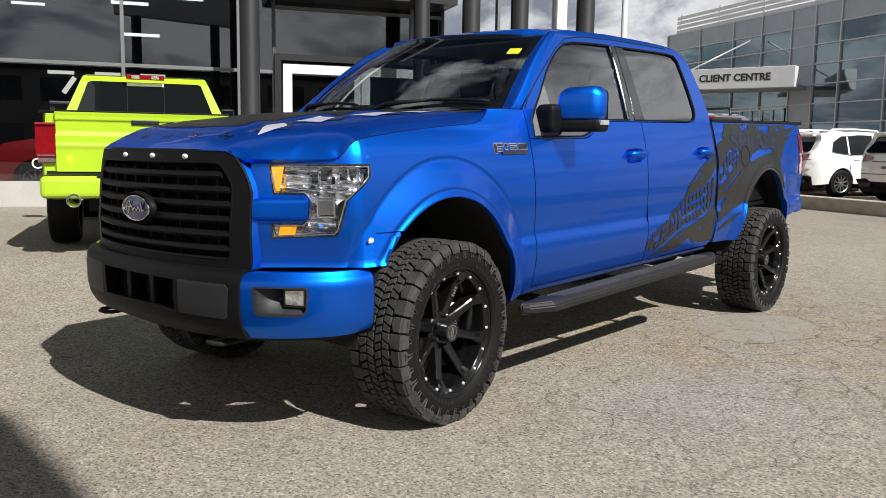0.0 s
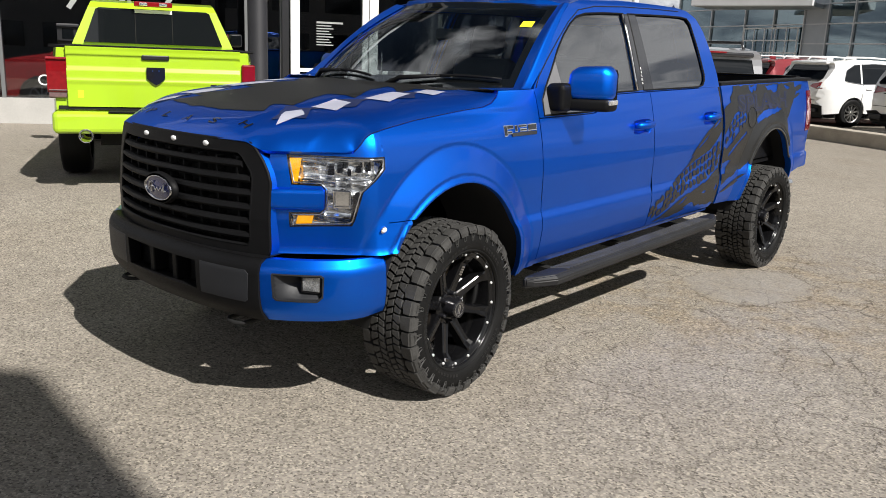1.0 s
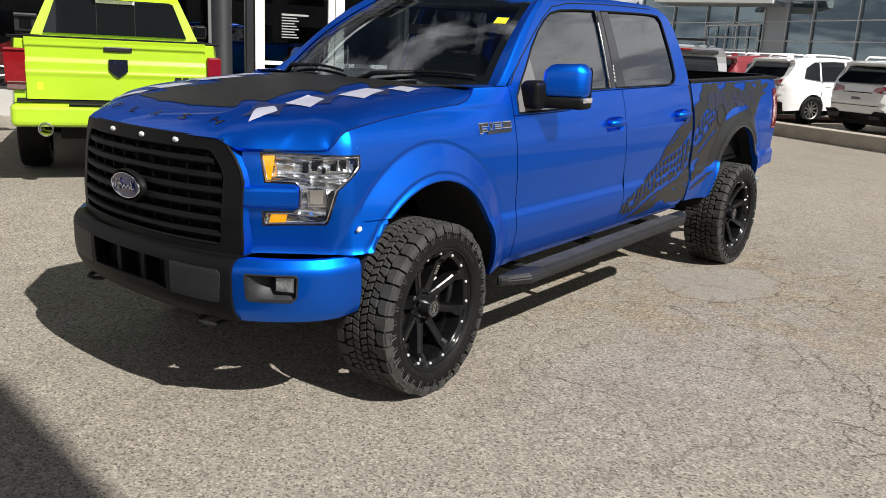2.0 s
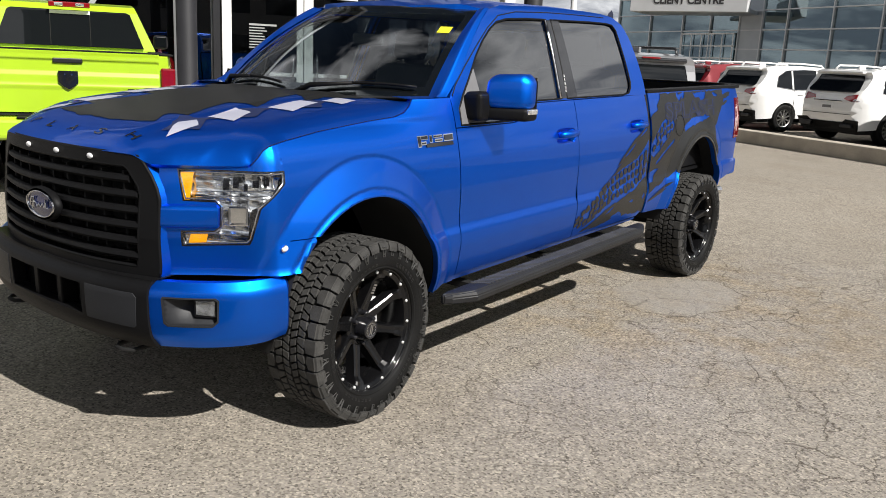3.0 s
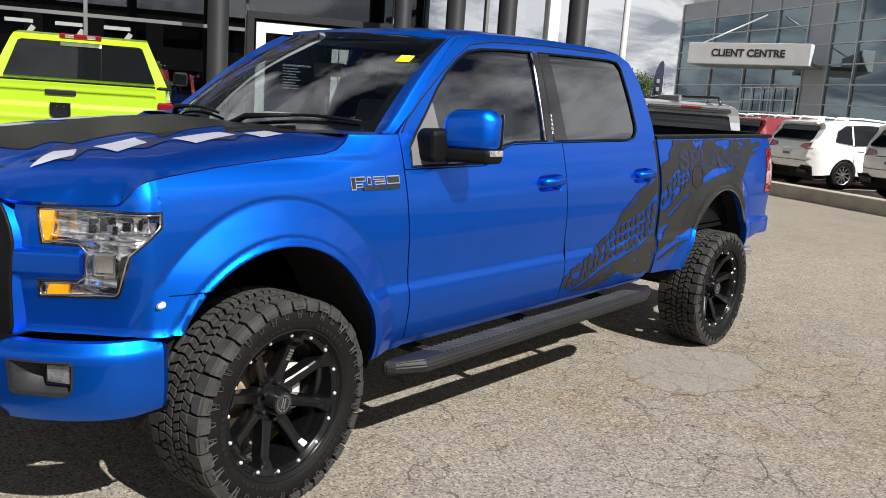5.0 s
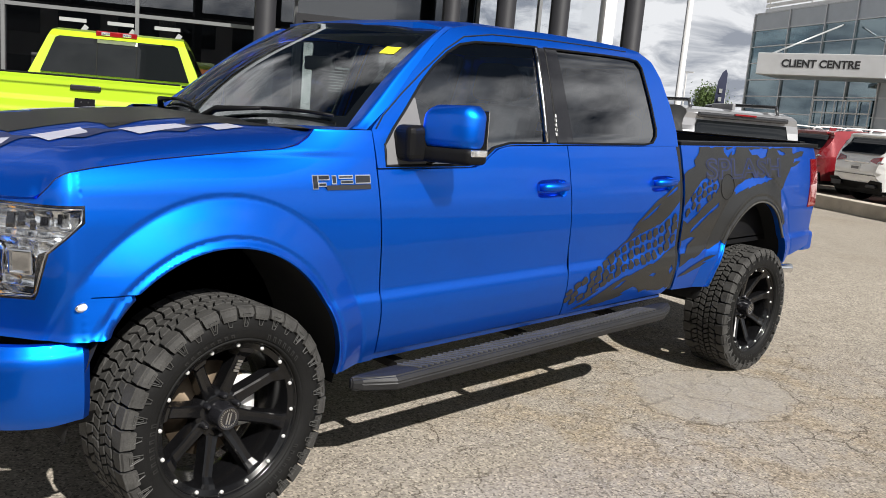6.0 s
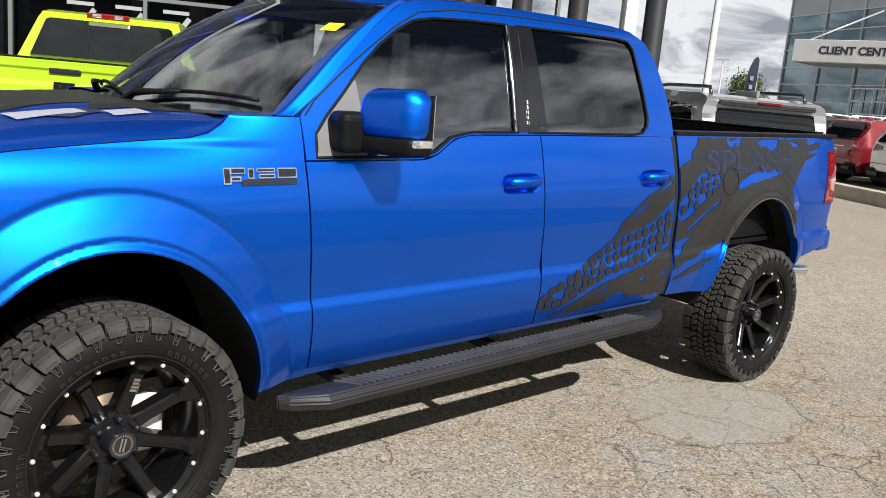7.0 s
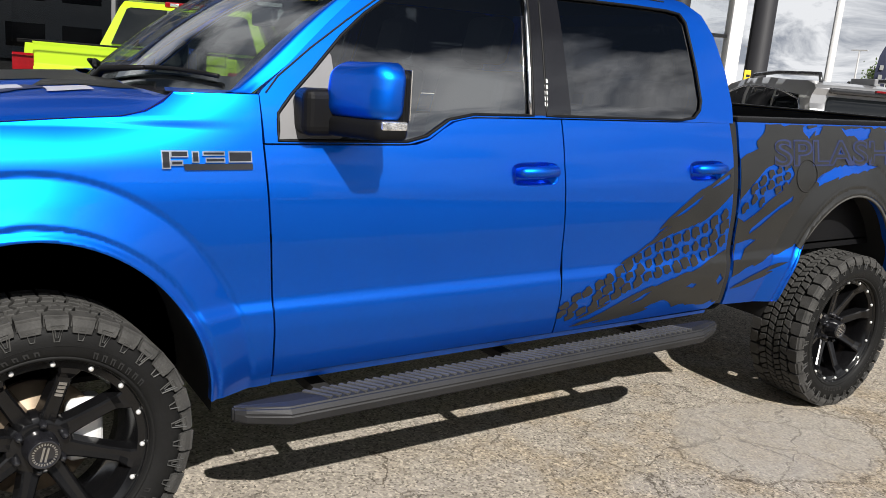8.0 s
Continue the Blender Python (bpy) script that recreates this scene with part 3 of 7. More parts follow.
def side_x(y, z):
    x = curve_at(SIDE, z)
    for arch, swell in ((ARCH_F, 0.020), (ARCH_R, 0.014)):
        q = arch_q(arch, y, z)
        if q < 1.6:
            x += swell * (2.2 * min(1.0, max(0.0, (1.29 - q) / 0.22)) - 0.38 * (1 - smooth_step(1.265, 1.315, q)))
            x += 0.020 * min(1.0, max(0.0, (1.055 - q) / 0.05)) - 0.008 * (1 - smooth_step(1.030, 1.085, q))
            x -= 0.012 * (1 - smooth_step(0.97, 1.02, q))
    if y < 0.68 and z > 1.20:
        x -= 2.5 * min(z - 1.20, 0.22) ** 2 * (1 - smooth_step(0.10, 0.68, y))
    if y < 0.68 and z > 1.30:
        x += 0.012 * smooth_step(1.315, 1.350, z) * (1 - smooth_step(0.36, 0.66, y)) * smooth_step(-0.42, -0.25, y)
    if y > 4.45:
        x -= 0.030 * ((y - 4.45) / 0.40) ** 2
    return x


def side_map(sg, off=0.0):
    return lambda y, z: (sg * (side_x(y, z) + off), y, z)


def arch_line(arch, n=48, grow=1.0):
    """Points over a wheel opening from its rear foot to its front foot."""
    yc, zc, a, b = arch
    return [(yc + grow * a * math.cos(math.pi * i / n), zc + grow * b * math.sin(math.pi * i / n)) for i in range(n + 1)]


# plan of the nose, from the fender forward to the centre line: (s, x, y)
NOSE = [(0.965, -0.46), (0.957, -0.508), (0.912, -0.570), (0.80, -0.662), (0.70, -0.752), (0.645, -0.800), (0.58, -0.838), (0.46, -0.880), (0.26, -0.912), (0.0, -0.925)]


def spline(points):
    out = []
    pts = [Vector(p) for p in points]
    pts = [pts[0] * 2 - pts[1]] + pts + [Vector((-pts[-2].x, pts[-2].y))]
    for i in range(1, len(pts) - 2):
        p0, p1, p2, p3 = pts[i - 1:i + 3]
        for k in range(20):
            t = k / 20
            out.append(0.5 * (2 * p1 + (p2 - p0) * t + (2 * p0 - 5 * p1 + 4 * p2 - p3) * t * t + (3 * p1 - p0 - 3 * p2 + p3) * t**3))
    out.append(pts[-2])
    return out


def arc_table(points):
    sp = spline(points)
    s, tab = 0.0, [(0.0, sp[0])]
    for a, b in zip(sp, sp[1:]):
        s += (b - a).length
        tab.append((s, b))
    return tab


def on_arc(tab, s):
    for (s0, p0), (s1, p1) in zip(tab, tab[1:]):
        if s <= s1:
            t = (s - s0) / (s1 - s0)
            d = (p1 - p0).normalized()
            return p0.lerp(p1, t), Vector((-d.y, d.x))
    d = (tab[-1][1] - tab[-2][1]).normalized()
    return tab[-1][1] + d * (s - tab[-1][0]), Vector((-d.y, d.x))


NOSE_TAB = arc_table(NOSE)


def nose_s(x):
    """Arc length from the fender forward, negative, at which the nose plan has this x."""
    return -next(s for s, p in NOSE_TAB if p.x <= x)


def wrap_map(sg, off=0.0):
    """s >= 0: the flank, y = s - 0.46; s < 0: round the nose."""
    def f(s, z):
        if s >= 0:
            return (sg * (side_x(s - 0.46, z) + off), s - 0.46, z)
        p, n = on_arc(NOSE_TAB, -s)
        d = side_x(-0.46 + max(s, -0.3), z) - 0.965 + off
        w = smooth_step(0.0, -0.5, s)
        out = Vector((abs(n.x), -abs(n.y)))
        lean = 0.10 * max(0.0, z - 0.9) * w
        return (sg * (p.x + out.x * d), p.y + out.y * d + lean, z)
    return f


def dirx(sg):
    return (-sg, 0, 0)


DOOR_F, DOOR_B, CAB_R, BED_F = 0.692, 1.912, 2.925, 2.967
GAP = 0.0032


def lean(y, z):
    """The shut lines of the flank lean back towards the sill."""
    return y + 0.062 * max(0.0, 1.28 - z)


# split between hood and fender, (s, z) in the wrapped plan
HOOD_CUT = [(-0.150, 1.198), (-0.118, 1.230), (-0.092, 1.258), (-0.06, 1.273), (0.05, 1.290), (0.244, 1.313), (0.37, 1.323), (0.56, 1.338), (0.74, 1.350), (0.81, 1.366), (0.862, 1.394), (0.890, 1.418), (0.897, 1.425)]


def belt(y):
    return curve_at([(0.66, 1.277), (1.22, 1.277), (1.30, 1.296), (1.40, 1.356), (1.50, 1.374), (1.90, 1.377), (2.60, 1.379)], y)


def hood_z(x, y):
    ax = abs(x)
    top = curve_at([(-0.93, 1.290), (-0.75, 1.318), (-0.5, 1.348), (-0.2, 1.382), (0.1, 1.405), (0.4, 1.418), (0.62, 1.425)], y)
    top += 0.012 * (1 - smooth_step(0.40, 0.47, ax)) - 0.014 * smooth_step(0.46, 0.95, ax)
    return top


HOOD_RIM = []


def hood_rim():
    """The hood's border in plan with its height, from the centre of the nose back to the cowl; last: 0 on the nose, 1 on the flank."""
    out = []
    for s_, p_ in reversed(NOSE_TAB[::5]):
        if s_ > 0.152:
            out.append((p_.x, p_.y + 0.012, 1.197 + 0.035 * smooth_step(0.585, 0.525, p_.x), 0.0))
    fm = wrap_map(1)
    for (s0, z0), (s1, z1) in zip(HOOD_CUT, HOOD_CUT[1:]):
        k = max(1, int((s1 - s0) / 0.05))
        for i in range(k):
            s_, z_ = s0 + (s1 - s0) * i / k, z0 + (z1 - z0) * i / k
            x, y, z = fm(s_, z_)
            out.append((x - 0.003, y, z, smooth_step(-0.16, 0.10, s_)))
    x, y, z = fm(*HOOD_CUT[-1])
    out.append((x - 0.003, y, z, 1.0))
    return out


HOOD_RIM = hood_rim()
RIM_A, RIM_B = np.array(HOOD_RIM[:-1]), np.array(HOOD_RIM[1:])
RIM_D = (RIM_B - RIM_A)[:, :2]
RIM_L = (RIM_D ** 2).sum(1)
RIM_P = np.concatenate([RIM_A + (RIM_B - RIM_A) * k / 4 for k in range(4)])


def rim_near(px, py):
    """Signed distance to the hood's border, and the height and kind of the border near by."""
    q = np.array((px, py)) - RIM_A[:, :2]
    t = np.clip((q * RIM_D).sum(1) / RIM_L, 0, 1)
    g = ((q - RIM_D * t[:, None]) ** 2).sum(1)
    i = int(g.argmin())
    side = RIM_D[i, 0] * q[i, 1] - RIM_D[i, 1] * q[i, 0]
    d = math.sqrt(g[i]) * (1 if side > 0 else -1)
    wgt = 1 / (((RIM_P[:, :2] - (px, py)) ** 2).sum(1) + 0.0007) ** 2
    z, w = (RIM_P[:, 2:] * wgt[:, None]).sum(0) / wgt.sum()
    return d, float(z), float(w)


LIP = [(0.0, 0.0), (0.014, 0.20), (0.05, 0.46), (0.10, 0.72), (0.16, 0.88), (0.24, 0.97), (0.34, 1.0), (2.0, 1.0)]
FLANK = [(0.0, 0.0), (0.005, 0.04), (0.016, 0.24), (0.026, 0.33), (0.05, 0.53), (0.09, 0.80), (0.12, 0.93), (0.16, 0.985), (0.22, 1.0), (2.0, 1.0)]


def hood_surf(off=0.0):
    def f(x, y):
        top = hood_z(x, y)
        d, z0, w = rim_near(abs(x), y)
        g = (curve_at(LIP, d) if d > 0 else d * 8.0) * (1 - w) + (curve_at(FLANK, d) if d > 0 else d * 1.6) * w
        return (x, y, top - (top - z0) * (1 - g) + off)
    return f


def build_body(sg):
    wm, sm = wrap_map(sg), side_map(sg)
    inward = dirx(sg)
    fl = sg < 0
    # front fender
    arch = [(y + 0.46, z) for y, z in arch_line(ARCH_F)]
    poly = [(0.018, 0.892), (0.018, 1.194), (-0.146, 1.194)] + [(s + 0.002, z - 0.003) for s, z in HOOD_CUT] + [(DOOR_F + 0.46 - GAP, 1.425), (DOOR_F + 0.46 - GAP, 1.28), (lean(DOOR_F, 0.462) + 0.46 - GAP, 0.462), (0.55 + 0.46, 0.452)]
    foot = [p for p in arch if p[1] > 0.452]
    tail = [(foot[0][0] + 0.003, 0.450)]
    front = [p for p in foot if not (p[0] < 0.46 and p[1] < 0.892)]
    poly = poly + tail + front + [(front[-1][0] - 0.012, 0.892)]
    panel("fender", poly, wm, M_BLUE, truck, 0.0095, rim=0.03, rim_dir=inward, flip=fl)
    # nose panel round the lamp
    inner = nose_s(0.61)
    lamp = lamp_outline()
    a_f = [(y + 0.46, z) for y, z in arch_line(ARCH_F) if y < 0 and 0.755 < z < 0.888]
    poly = [(inner, 0.755), (inner, 1.194), (0.018, 1.194), (0.018, 0.888), (a_f[0][0] - 0.004, 0.888)] + a_f + [(a_f[-1][0] - 0.012, 0.755)]
    panel("nose_panel", poly, wm, M_BLUE, truck, 0.014, holes=[lamp], rim=0.03, rim_dir=(-0.6 * sg, 0.6, 0), flip=fl)
    # bar that enters the lamp from the grille
    def bar_map(s, z):
        p, n = on_arc(NOSE_TAB, -s)
        e = min(1.0, max(0.0, min(z - 0.945, 1.045 - z) / 0.02))
        f = wrap_map(sg, 0.030 * math.sqrt(max(0.0, 1 - (1 - e) ** 2)) - 0.006)
        return f(s, z)
    panel("lamp_bar", [(inner + 0.01, 0.945), (nose_s(0.790), 0.945), (nose_s(0.802), 0.96), (nose_s(0.802), 1.03), (nose_s(0.790), 1.045), (inner + 0.01, 1.045)], bar_map, M_BLUE, truck, 0.010, rim=0.05, rim_dir=(-0.6 * sg, 0.6, 0), flip=fl)
    # head lamp
    lampo = empty_part("headlamp", truck)
    def flute(s, z):
        d = -0.022 - 0.007 * abs(math.sin(s * 46 + 7 * z)) - 0.010 * abs(math.sin(z * 62 + 5 * s + 0.9)) - 0.010 * math.exp(-((s + 0.14) / 0.07) ** 2 - ((z - 1.10) / 0.03) ** 2)
        return wrap_map(sg, d)(s, z)
    panel("reflector", lamp, flute, M_REFLECTOR, lampo, 0.007, flip=fl)
    bm = bmesh.new()
    tube(bm, [wrap_map(sg, -0.005)(*p) for p in densify(lamp_outline(0.011), 0.03)], 0.0042, 6, closed=True)
    part("bezel", bm, M_CHROME, lampo)
    # dark strip along the outer edge below, dark recess above
    panel("dark_strip", [(nose_s(0.915) - 0.035, 0.895), (nose_s(0.925) - 0.030, 1.025), (nose_s(0.925) - 0.006, 1.035), (nose_s(0.905) - 0.010, 0.905)], wrap_map(sg, -0.008), M_GLOSSBLACK, lampo, 0.01, rim=0.015, rim_dir=(-0.6 * sg, 0.6, 0), flip=fl)
    for s0, s1, z0, z1 in ((-0.262, -0.236, 1.098, 1.146), (-0.222, -0.198, 1.108, 1.150), (-0.176, -0.160, 1.094, 1.126), (-0.140, -0.112, 1.112, 1.140), (-0.080, -0.066, 1.120, 1.150), (-0.205, -0.190, 1.010, 1.040), (-0.190, -0.165, 0.912, 0.922), (-0.150, -0.135, 0.960, 1.000)):
        panel("bulb_recess", [(s0, z0), (s1, z0), (s1, z1), (s0, z1)], wrap_map(sg, -0.014), M_GLOSSBLACK, lampo, 0.01, rim=0.01, rim_dir=(-0.6 * sg, 0.6, 0), flip=fl)
    panel("lamp_wall", lamp, wrap_map(sg, -0.002), M_GLOSSBLACK, lampo, 0.02, holes=[lamp_outline(0.006)], rim=0.022, rim_dir=(-0.6 * sg, 0.6, 0), flip=fl)
    panel("lens", lamp_outline(0.002), wrap_map(sg, 0.004), M_LENS, lampo, 0.016, flip=fl)
    i0 = nose_s(0.665)
    for z0, z1, a, b in ((1.055, 1.172, i0 + 0.010, i0 + 0.062), (0.885, 0.935, i0 + 0.062, i0 + 0.130)):
        panel("amber_reflector", [(a, z0), (a + 0.012, z1), (b + 0.012, z1), (b, z0)], wrap_map(sg, -0.004), M_AMBER, lampo, 0.012, rim=0.03, rim_dir=(-0.6 * sg, 0.6, 0), flip=fl)
    # bezels and ribs inside
    for z in (1.070, 1.090, 1.152, 0.900, 0.925):
        a, b = (i0 + 0.075, -0.03) if z > 1 else (i0 + 0.14, nose_s(0.915))
        bm = bmesh.new()
        tube(bm, [wrap_map(sg, -0.014)(a + (b - a) * k / 8, z + (0.010 * k / 8 if z > 1 else -0.004 * k / 8)) for k in range(9)], 0.0022, 6)
        part("rib", bm, M_CHROME, lampo)
    c = Vector(wrap_map(sg, -0.004)(nose_s(0.862), 1.0))
    bm = bmesh.new()
    box(bm, -0.040, 0.040, -0.010, 0.012, -0.040, 0.040, bevel=0.006)
    bmesh.ops.inset_region(bm, faces=[f for f in bm.faces if f.normal.y < -0.9 and f.calc_area() > 0.003], thickness=0.008, depth=-0.008)
    ob = part("projector", bm, M_CHROME, lampo, smooth=False)
    ob.matrix_local = Matrix.Translation(c) @ pose(0, 0, 0, 0, 0, 40 * sg)
    # marker lamp on the corner
    bm = bmesh.new()
    bmesh.ops.create_uvsphere(bm, u_segments=16, v_segments=8, radius=1)
    ob = part("marker_lamp", bm, M_LABEL, truck, "small white oval marker lamp")
    ob.matrix_local = Matrix.Translation(wrap_map(sg, 0.0)(-0.005, 0.862)) @ pose(0, 0, 0, 0, 0, 14 * sg) @ Matrix.Diagonal((0.008, 0.022, 0.012, 1))
    bm = bmesh.new()
    bmesh.ops.create_uvsphere(bm, u_segments=16, v_segments=8, radius=1)
    ob2 = part("bezel", bm, M_CHROME, ob)
    ob2.matrix_local = Matrix.Diagonal((0.5, 1.25, 1.3, 1))
    # doors
    for nm, y0, y1 in (("front_door", DOOR_F, DOOR_B), ("rear_door", DOOR_B, CAB_R)):
        n = 22
        top = [(y0 + GAP + (y1 - y0 - 2 * GAP) * i / n, belt(y0 + GAP + (y1 - y0 - 2 * GAP) * i / n) - 0.004) for i in range(n + 1)]
        poly = [(y0 + GAP, 0.498), (y0 + GAP, 1.2)] + top + [(y1 - GAP, 1.2), (y1 - GAP, 0.50)]
        hy = 1.772
        if nm == "rear_door":
            poly = [(y0 + GAP, 0.498), (y0 + GAP, 1.2)] + [p for p in top if p[0] < 2.60] + [(2.66, 1.378), (y1 - 0.015, 1.378), (y1 - GAP, 1.25), (y1 - GAP, 0.62), (y1 - 0.02, 0.53), (y1 - 0.06, 0.505)]
            hy = 2.748
        poly = [(lean(y, z), z) for y, z in poly]
        cup = [(hy + 0.115 * math.cos(t) * (abs(math.cos(t)) ** -0.5 if abs(math.cos(t)) > 1e-6 else 1), 1.168 + 0.046 * math.sin(t) * (abs(math.sin(t)) ** -0.5 if abs(math.sin(t)) > 1e-6 else 1)) for t in (2 * math.pi * k / 28 for k in range(28))]
        door = panel(nm, poly, sm, M_BLUE, truck, 0.020, holes=[cup], rim=0.03, rim_dir=inward, flip=fl)
        def cup_map(y, z, hy=hy):
            e = max(abs(y - hy) / 0.115, abs(z - 1.168) / 0.046)
            return (sg * (side_x(y, z) - 0.030 * (1 - smooth_step(0.55, 1.0, e)) - 0.001), y, z)
        panel("handle_recess", [(hy + (y - hy) * 1.03, 1.168 + (z - 1.168) * 1.05) for y, z in cup], cup_map, M_BLUE, door, 0.012, flip=fl)
        bm = bmesh.new()
        xx = side_x(hy, 1.168)
        pts = [(sg * (xx + 0.004), hy - 0.098, 1.178), (sg * (xx + 0.026), hy - 0.075, 1.180), (sg * (xx + 0.034), hy, 1.181), (sg * (xx + 0.026), hy + 0.08, 1.181), (sg * (xx + 0.004), hy + 0.10, 1.179)]
        tube(bm, pts, [0.016, 0.021, 0.022, 0.021, 0.016], 10)
        part("door_handle", bm, M_BLUE, door)
    # sill under the doors
    panel("sill", [(lean(DOOR_F, 0.462) + GAP, 0.462), (CAB_R, 0.474), (CAB_R, 0.492), (lean(DOOR_F, 0.492) + GAP, 0.492)], side_map(sg, -0.010), M_BLUE, truck, 0.03, rim=0.05, rim_dir=inward, flip=fl)
    # upper cab side with two window openings
    outline = [(DOOR_F + 0.0, 1.428), (DOOR_F + 0.01, 1.440), (0.80, 1.525), (0.90, 1.615), (1.03, 1.725), (1.15, 1.818), (1.26, 1.880), (1.40, 1.908), (1.9, 1.926), (2.40, 1.922), (2.62, 1.914), (2.755, 1.898), (2.850, 1.848), (2.902, 1.757), (2.938, 1.600), (2.948, 1.460), (2.936, 1.378), (2.66, 1.380), (2.58, 1.381), (1.90, 1.379), (1.50, 1.376), (1.40, 1.358), (1.30, 1.298), (1.22, 1.279), (DOOR_F + 0.005, 1.279)]
    win_f = [(DOOR_F + 0.05, 1.287), (DOOR_F + 0.055, 1.37), (0.80, 1.43), (0.88, 1.505), (1.00, 1.625), (1.10, 1.706), (1.20, 1.770), (1.29, 1.812), (1.40, 1.832), (1.60, 1.842), (1.835, 1.846), (1.775, 1.386), (1.50, 1.384), (1.39, 1.364), (1.29, 1.306), (1.21, 1.287)]
    win_r = [(1.89, 1.846), (2.40, 1.852), (2.62, 1.850), (2.700, 1.842), (2.730, 1.805), (2.742, 1.60), (2.742, 1.470), (2.725, 1.430), (2.68, 1.396), (2.60, 1.386), (1.84, 1.386)]
    panel("cab_side", outline, sm, M_BLUE, truck, 0.03, holes=[win_f, win_r], rim=0.03, rim_dir=inward, flip=fl)
    # black pillar, seals, glass
    pil = [(1.818, 1.844), (1.985, 1.848), (1.965, 1.388), (1.760, 1.387)]
    panel("window_pillar", pil, side_map(sg, 0.001), M_GLOSSBLACK, truck, 0.03, rim=0.01, rim_dir=inward, flip=fl)
    bm = bmesh.new()
    tube(bm, [side_map(sg, 0.003)(1.820 - 0.062 * k / 6, 1.840 - 0.450 * k / 6) for k in range(7)], 0.0065, 6)
    part("chrome_strip", bm, M_CHROME, truck)
    if sg > 0:
        for k in range(5):
            ky, kz = 1.852 - 0.004 * k, 1.525 - 0.022 * k
            panel("keypad_mark", [(ky, kz), (ky + 0.014, kz), (ky + 0.014, kz - 0.014), (ky, kz - 0.014)], side_map(sg, 0.003), M_LABEL, truck, 0.03, flip=True)
    for w, nm, mt in ((win_f, "front_window", M_TINT), (win_r, "rear_window", M_TINT2)):
        panel(nm, w, side_map(sg, -0.010), mt, truck, 0.04, flip=fl)
        bm = bmesh.new()
        tube(bm, [side_map(sg, -0.002)(*p) for p in densify(w, 0.04)], 0.0065, 6, closed=True)
        part("window_seal", bm, M_PLASTIC, truck)
    bm = bmesh.new()
    seam = [(0.713, 1.432), (0.760, 1.485), (0.882, 1.578), (1.03, 1.680), (1.19, 1.782), (1.33, 1.850), (1.53, 1.878), (1.89, 1.890), (2.26, 1.892), (2.51, 1.890), (2.66, 1.888)]
    tube(bm, [side_map(sg, 0.001)(a[0] + (b[0] - a[0]) * k / 4, a[1] + (b[1] - a[1]) * k / 4) for a, b in zip(seam, seam[1:]) for k in range(4)], 0.0032, 6)
    part("door_seam", bm, M_UNDER, truck)
    # grey sail panel where the mirror is fixed
    sail = [(DOOR_F + 0.048, 1.292), (DOOR_F + 0.055, 1.40), (0.80, 1.452), (0.93, 1.582), (0.955, 1.56), (0.965, 1.30), (0.95, 1.290)]
    panel("sail_panel", sail, side_map(sg, -0.002), M_GREYMETAL, truck, 0.03, rim=0.02, rim_dir=inward, flip=fl)
    # bed side
    arch = arch_line(ARCH_R)
    foot = [p for p in arch if p[1] > 0.50]
    poly = [(lean(BED_F, 0.515), 0.515), (BED_F, 1.28), (BED_F, 1.385), (4.84, 1.385), (4.86, 1.30), (4.86, 0.78), (4.84, 0.66), (4.46, 0.60), (foot[0][0] + 0.01, 0.56)] + [p for p in foot if p[1] > 0.56 or p[0] < 3.9] + [(foot[-1][0] - 0.05, 0.50)]
    panel("bed_gap", [(lean(CAB_R, 0.52) - 0.004, 0.52), (lean(BED_F, 0.52) + 0.004, 0.52), (BED_F + 0.004, 1.28), (BED_F + 0.004, 1.385), (CAB_R - 0.004, 1.385), (CAB_R - 0.004, 1.28)], side_map(sg, -0.012), M_UNDER, truck, 0.02, flip=fl)
    panel("bed_side", poly, sm, M_BLUE, truck, 0.014, rim=0.05, rim_dir=inward, flip=fl)
    boxed("bed_rail", (sg * 0.80, sg * 0.905, BED_F, 4.86, 1.382, 1.408), M_PLASTIC, truck, bevel=0.008)
    boxed("bed_inner_wall", (sg * 0.78, sg * 0.84, BED_F, 4.82, 0.75, 1.383), M_PLASTIC, truck)
    # rolled lip of the rear wheel opening: vinyl painted pale as sunlit above, paint below
    lip = arch_line(ARCH_R, 48, 0.992)
    for nm, a, b, mt in (("arch_lip", 9, 38, M_EDGE), ("arch_lip", 38, 47, M_BLUE)):
        bm = bmesh.new()
        tube(bm, [side_map(sg, -0.002)(*p) for p in lip[a:b]], 0.009, 8)
        part(nm, bm, mt, truck)
    # tail lamp
    panel("tail_lamp", [(4.70, 0.955), (4.72, 1.30), (4.866, 1.30), (4.866, 0.955)], side_map(sg, 0.006), M_REDLENS, truck, 0.03, rim=0.05, rim_dir=inward, flip=fl)
    # wheel liners
    for arch in (ARCH_F, ARCH_R):
        bm = bmesh.new()
        pts = arch_line(arch, 16, 1.02)
        pts = [(pts[0][0], 0.40)] + pts + [(pts[-1][0], 0.40)]
        r0 = [bm.verts.new((sg * (side_x(y, z) - 0.02), y, z)) for y, z in pts]
        r1 = [bm.verts.new((sg * 0.50, y, z)) for y, z in pts]
        for k in range(len(pts) - 1):
            bm.faces.new((r0[k], r0[k + 1], r1[k + 1], r1[k]))
        bm.faces.new(r1)
        part("wheel_liner", bm, M_UNDER, truck)
    # running board
    rb = empty_part("running_board", truck)
    prof = [(0.950, 0.385), (0.950, 0.428), (1.02, 0.432), (1.055, 0.425), (1.074, 0.402), (1.066, 0.366), (0.96, 0.352)]
    rows = [(0.590, 0.76, 0.7), (0.625, 0.84, 0.9), (0.755, 1.0, 1.0), (2.74, 1.0, 1.0), (2.88, 0.86, 0.9), (2.93, 0.78, 0.5)]
    bm = bmesh.new()
    rings = []
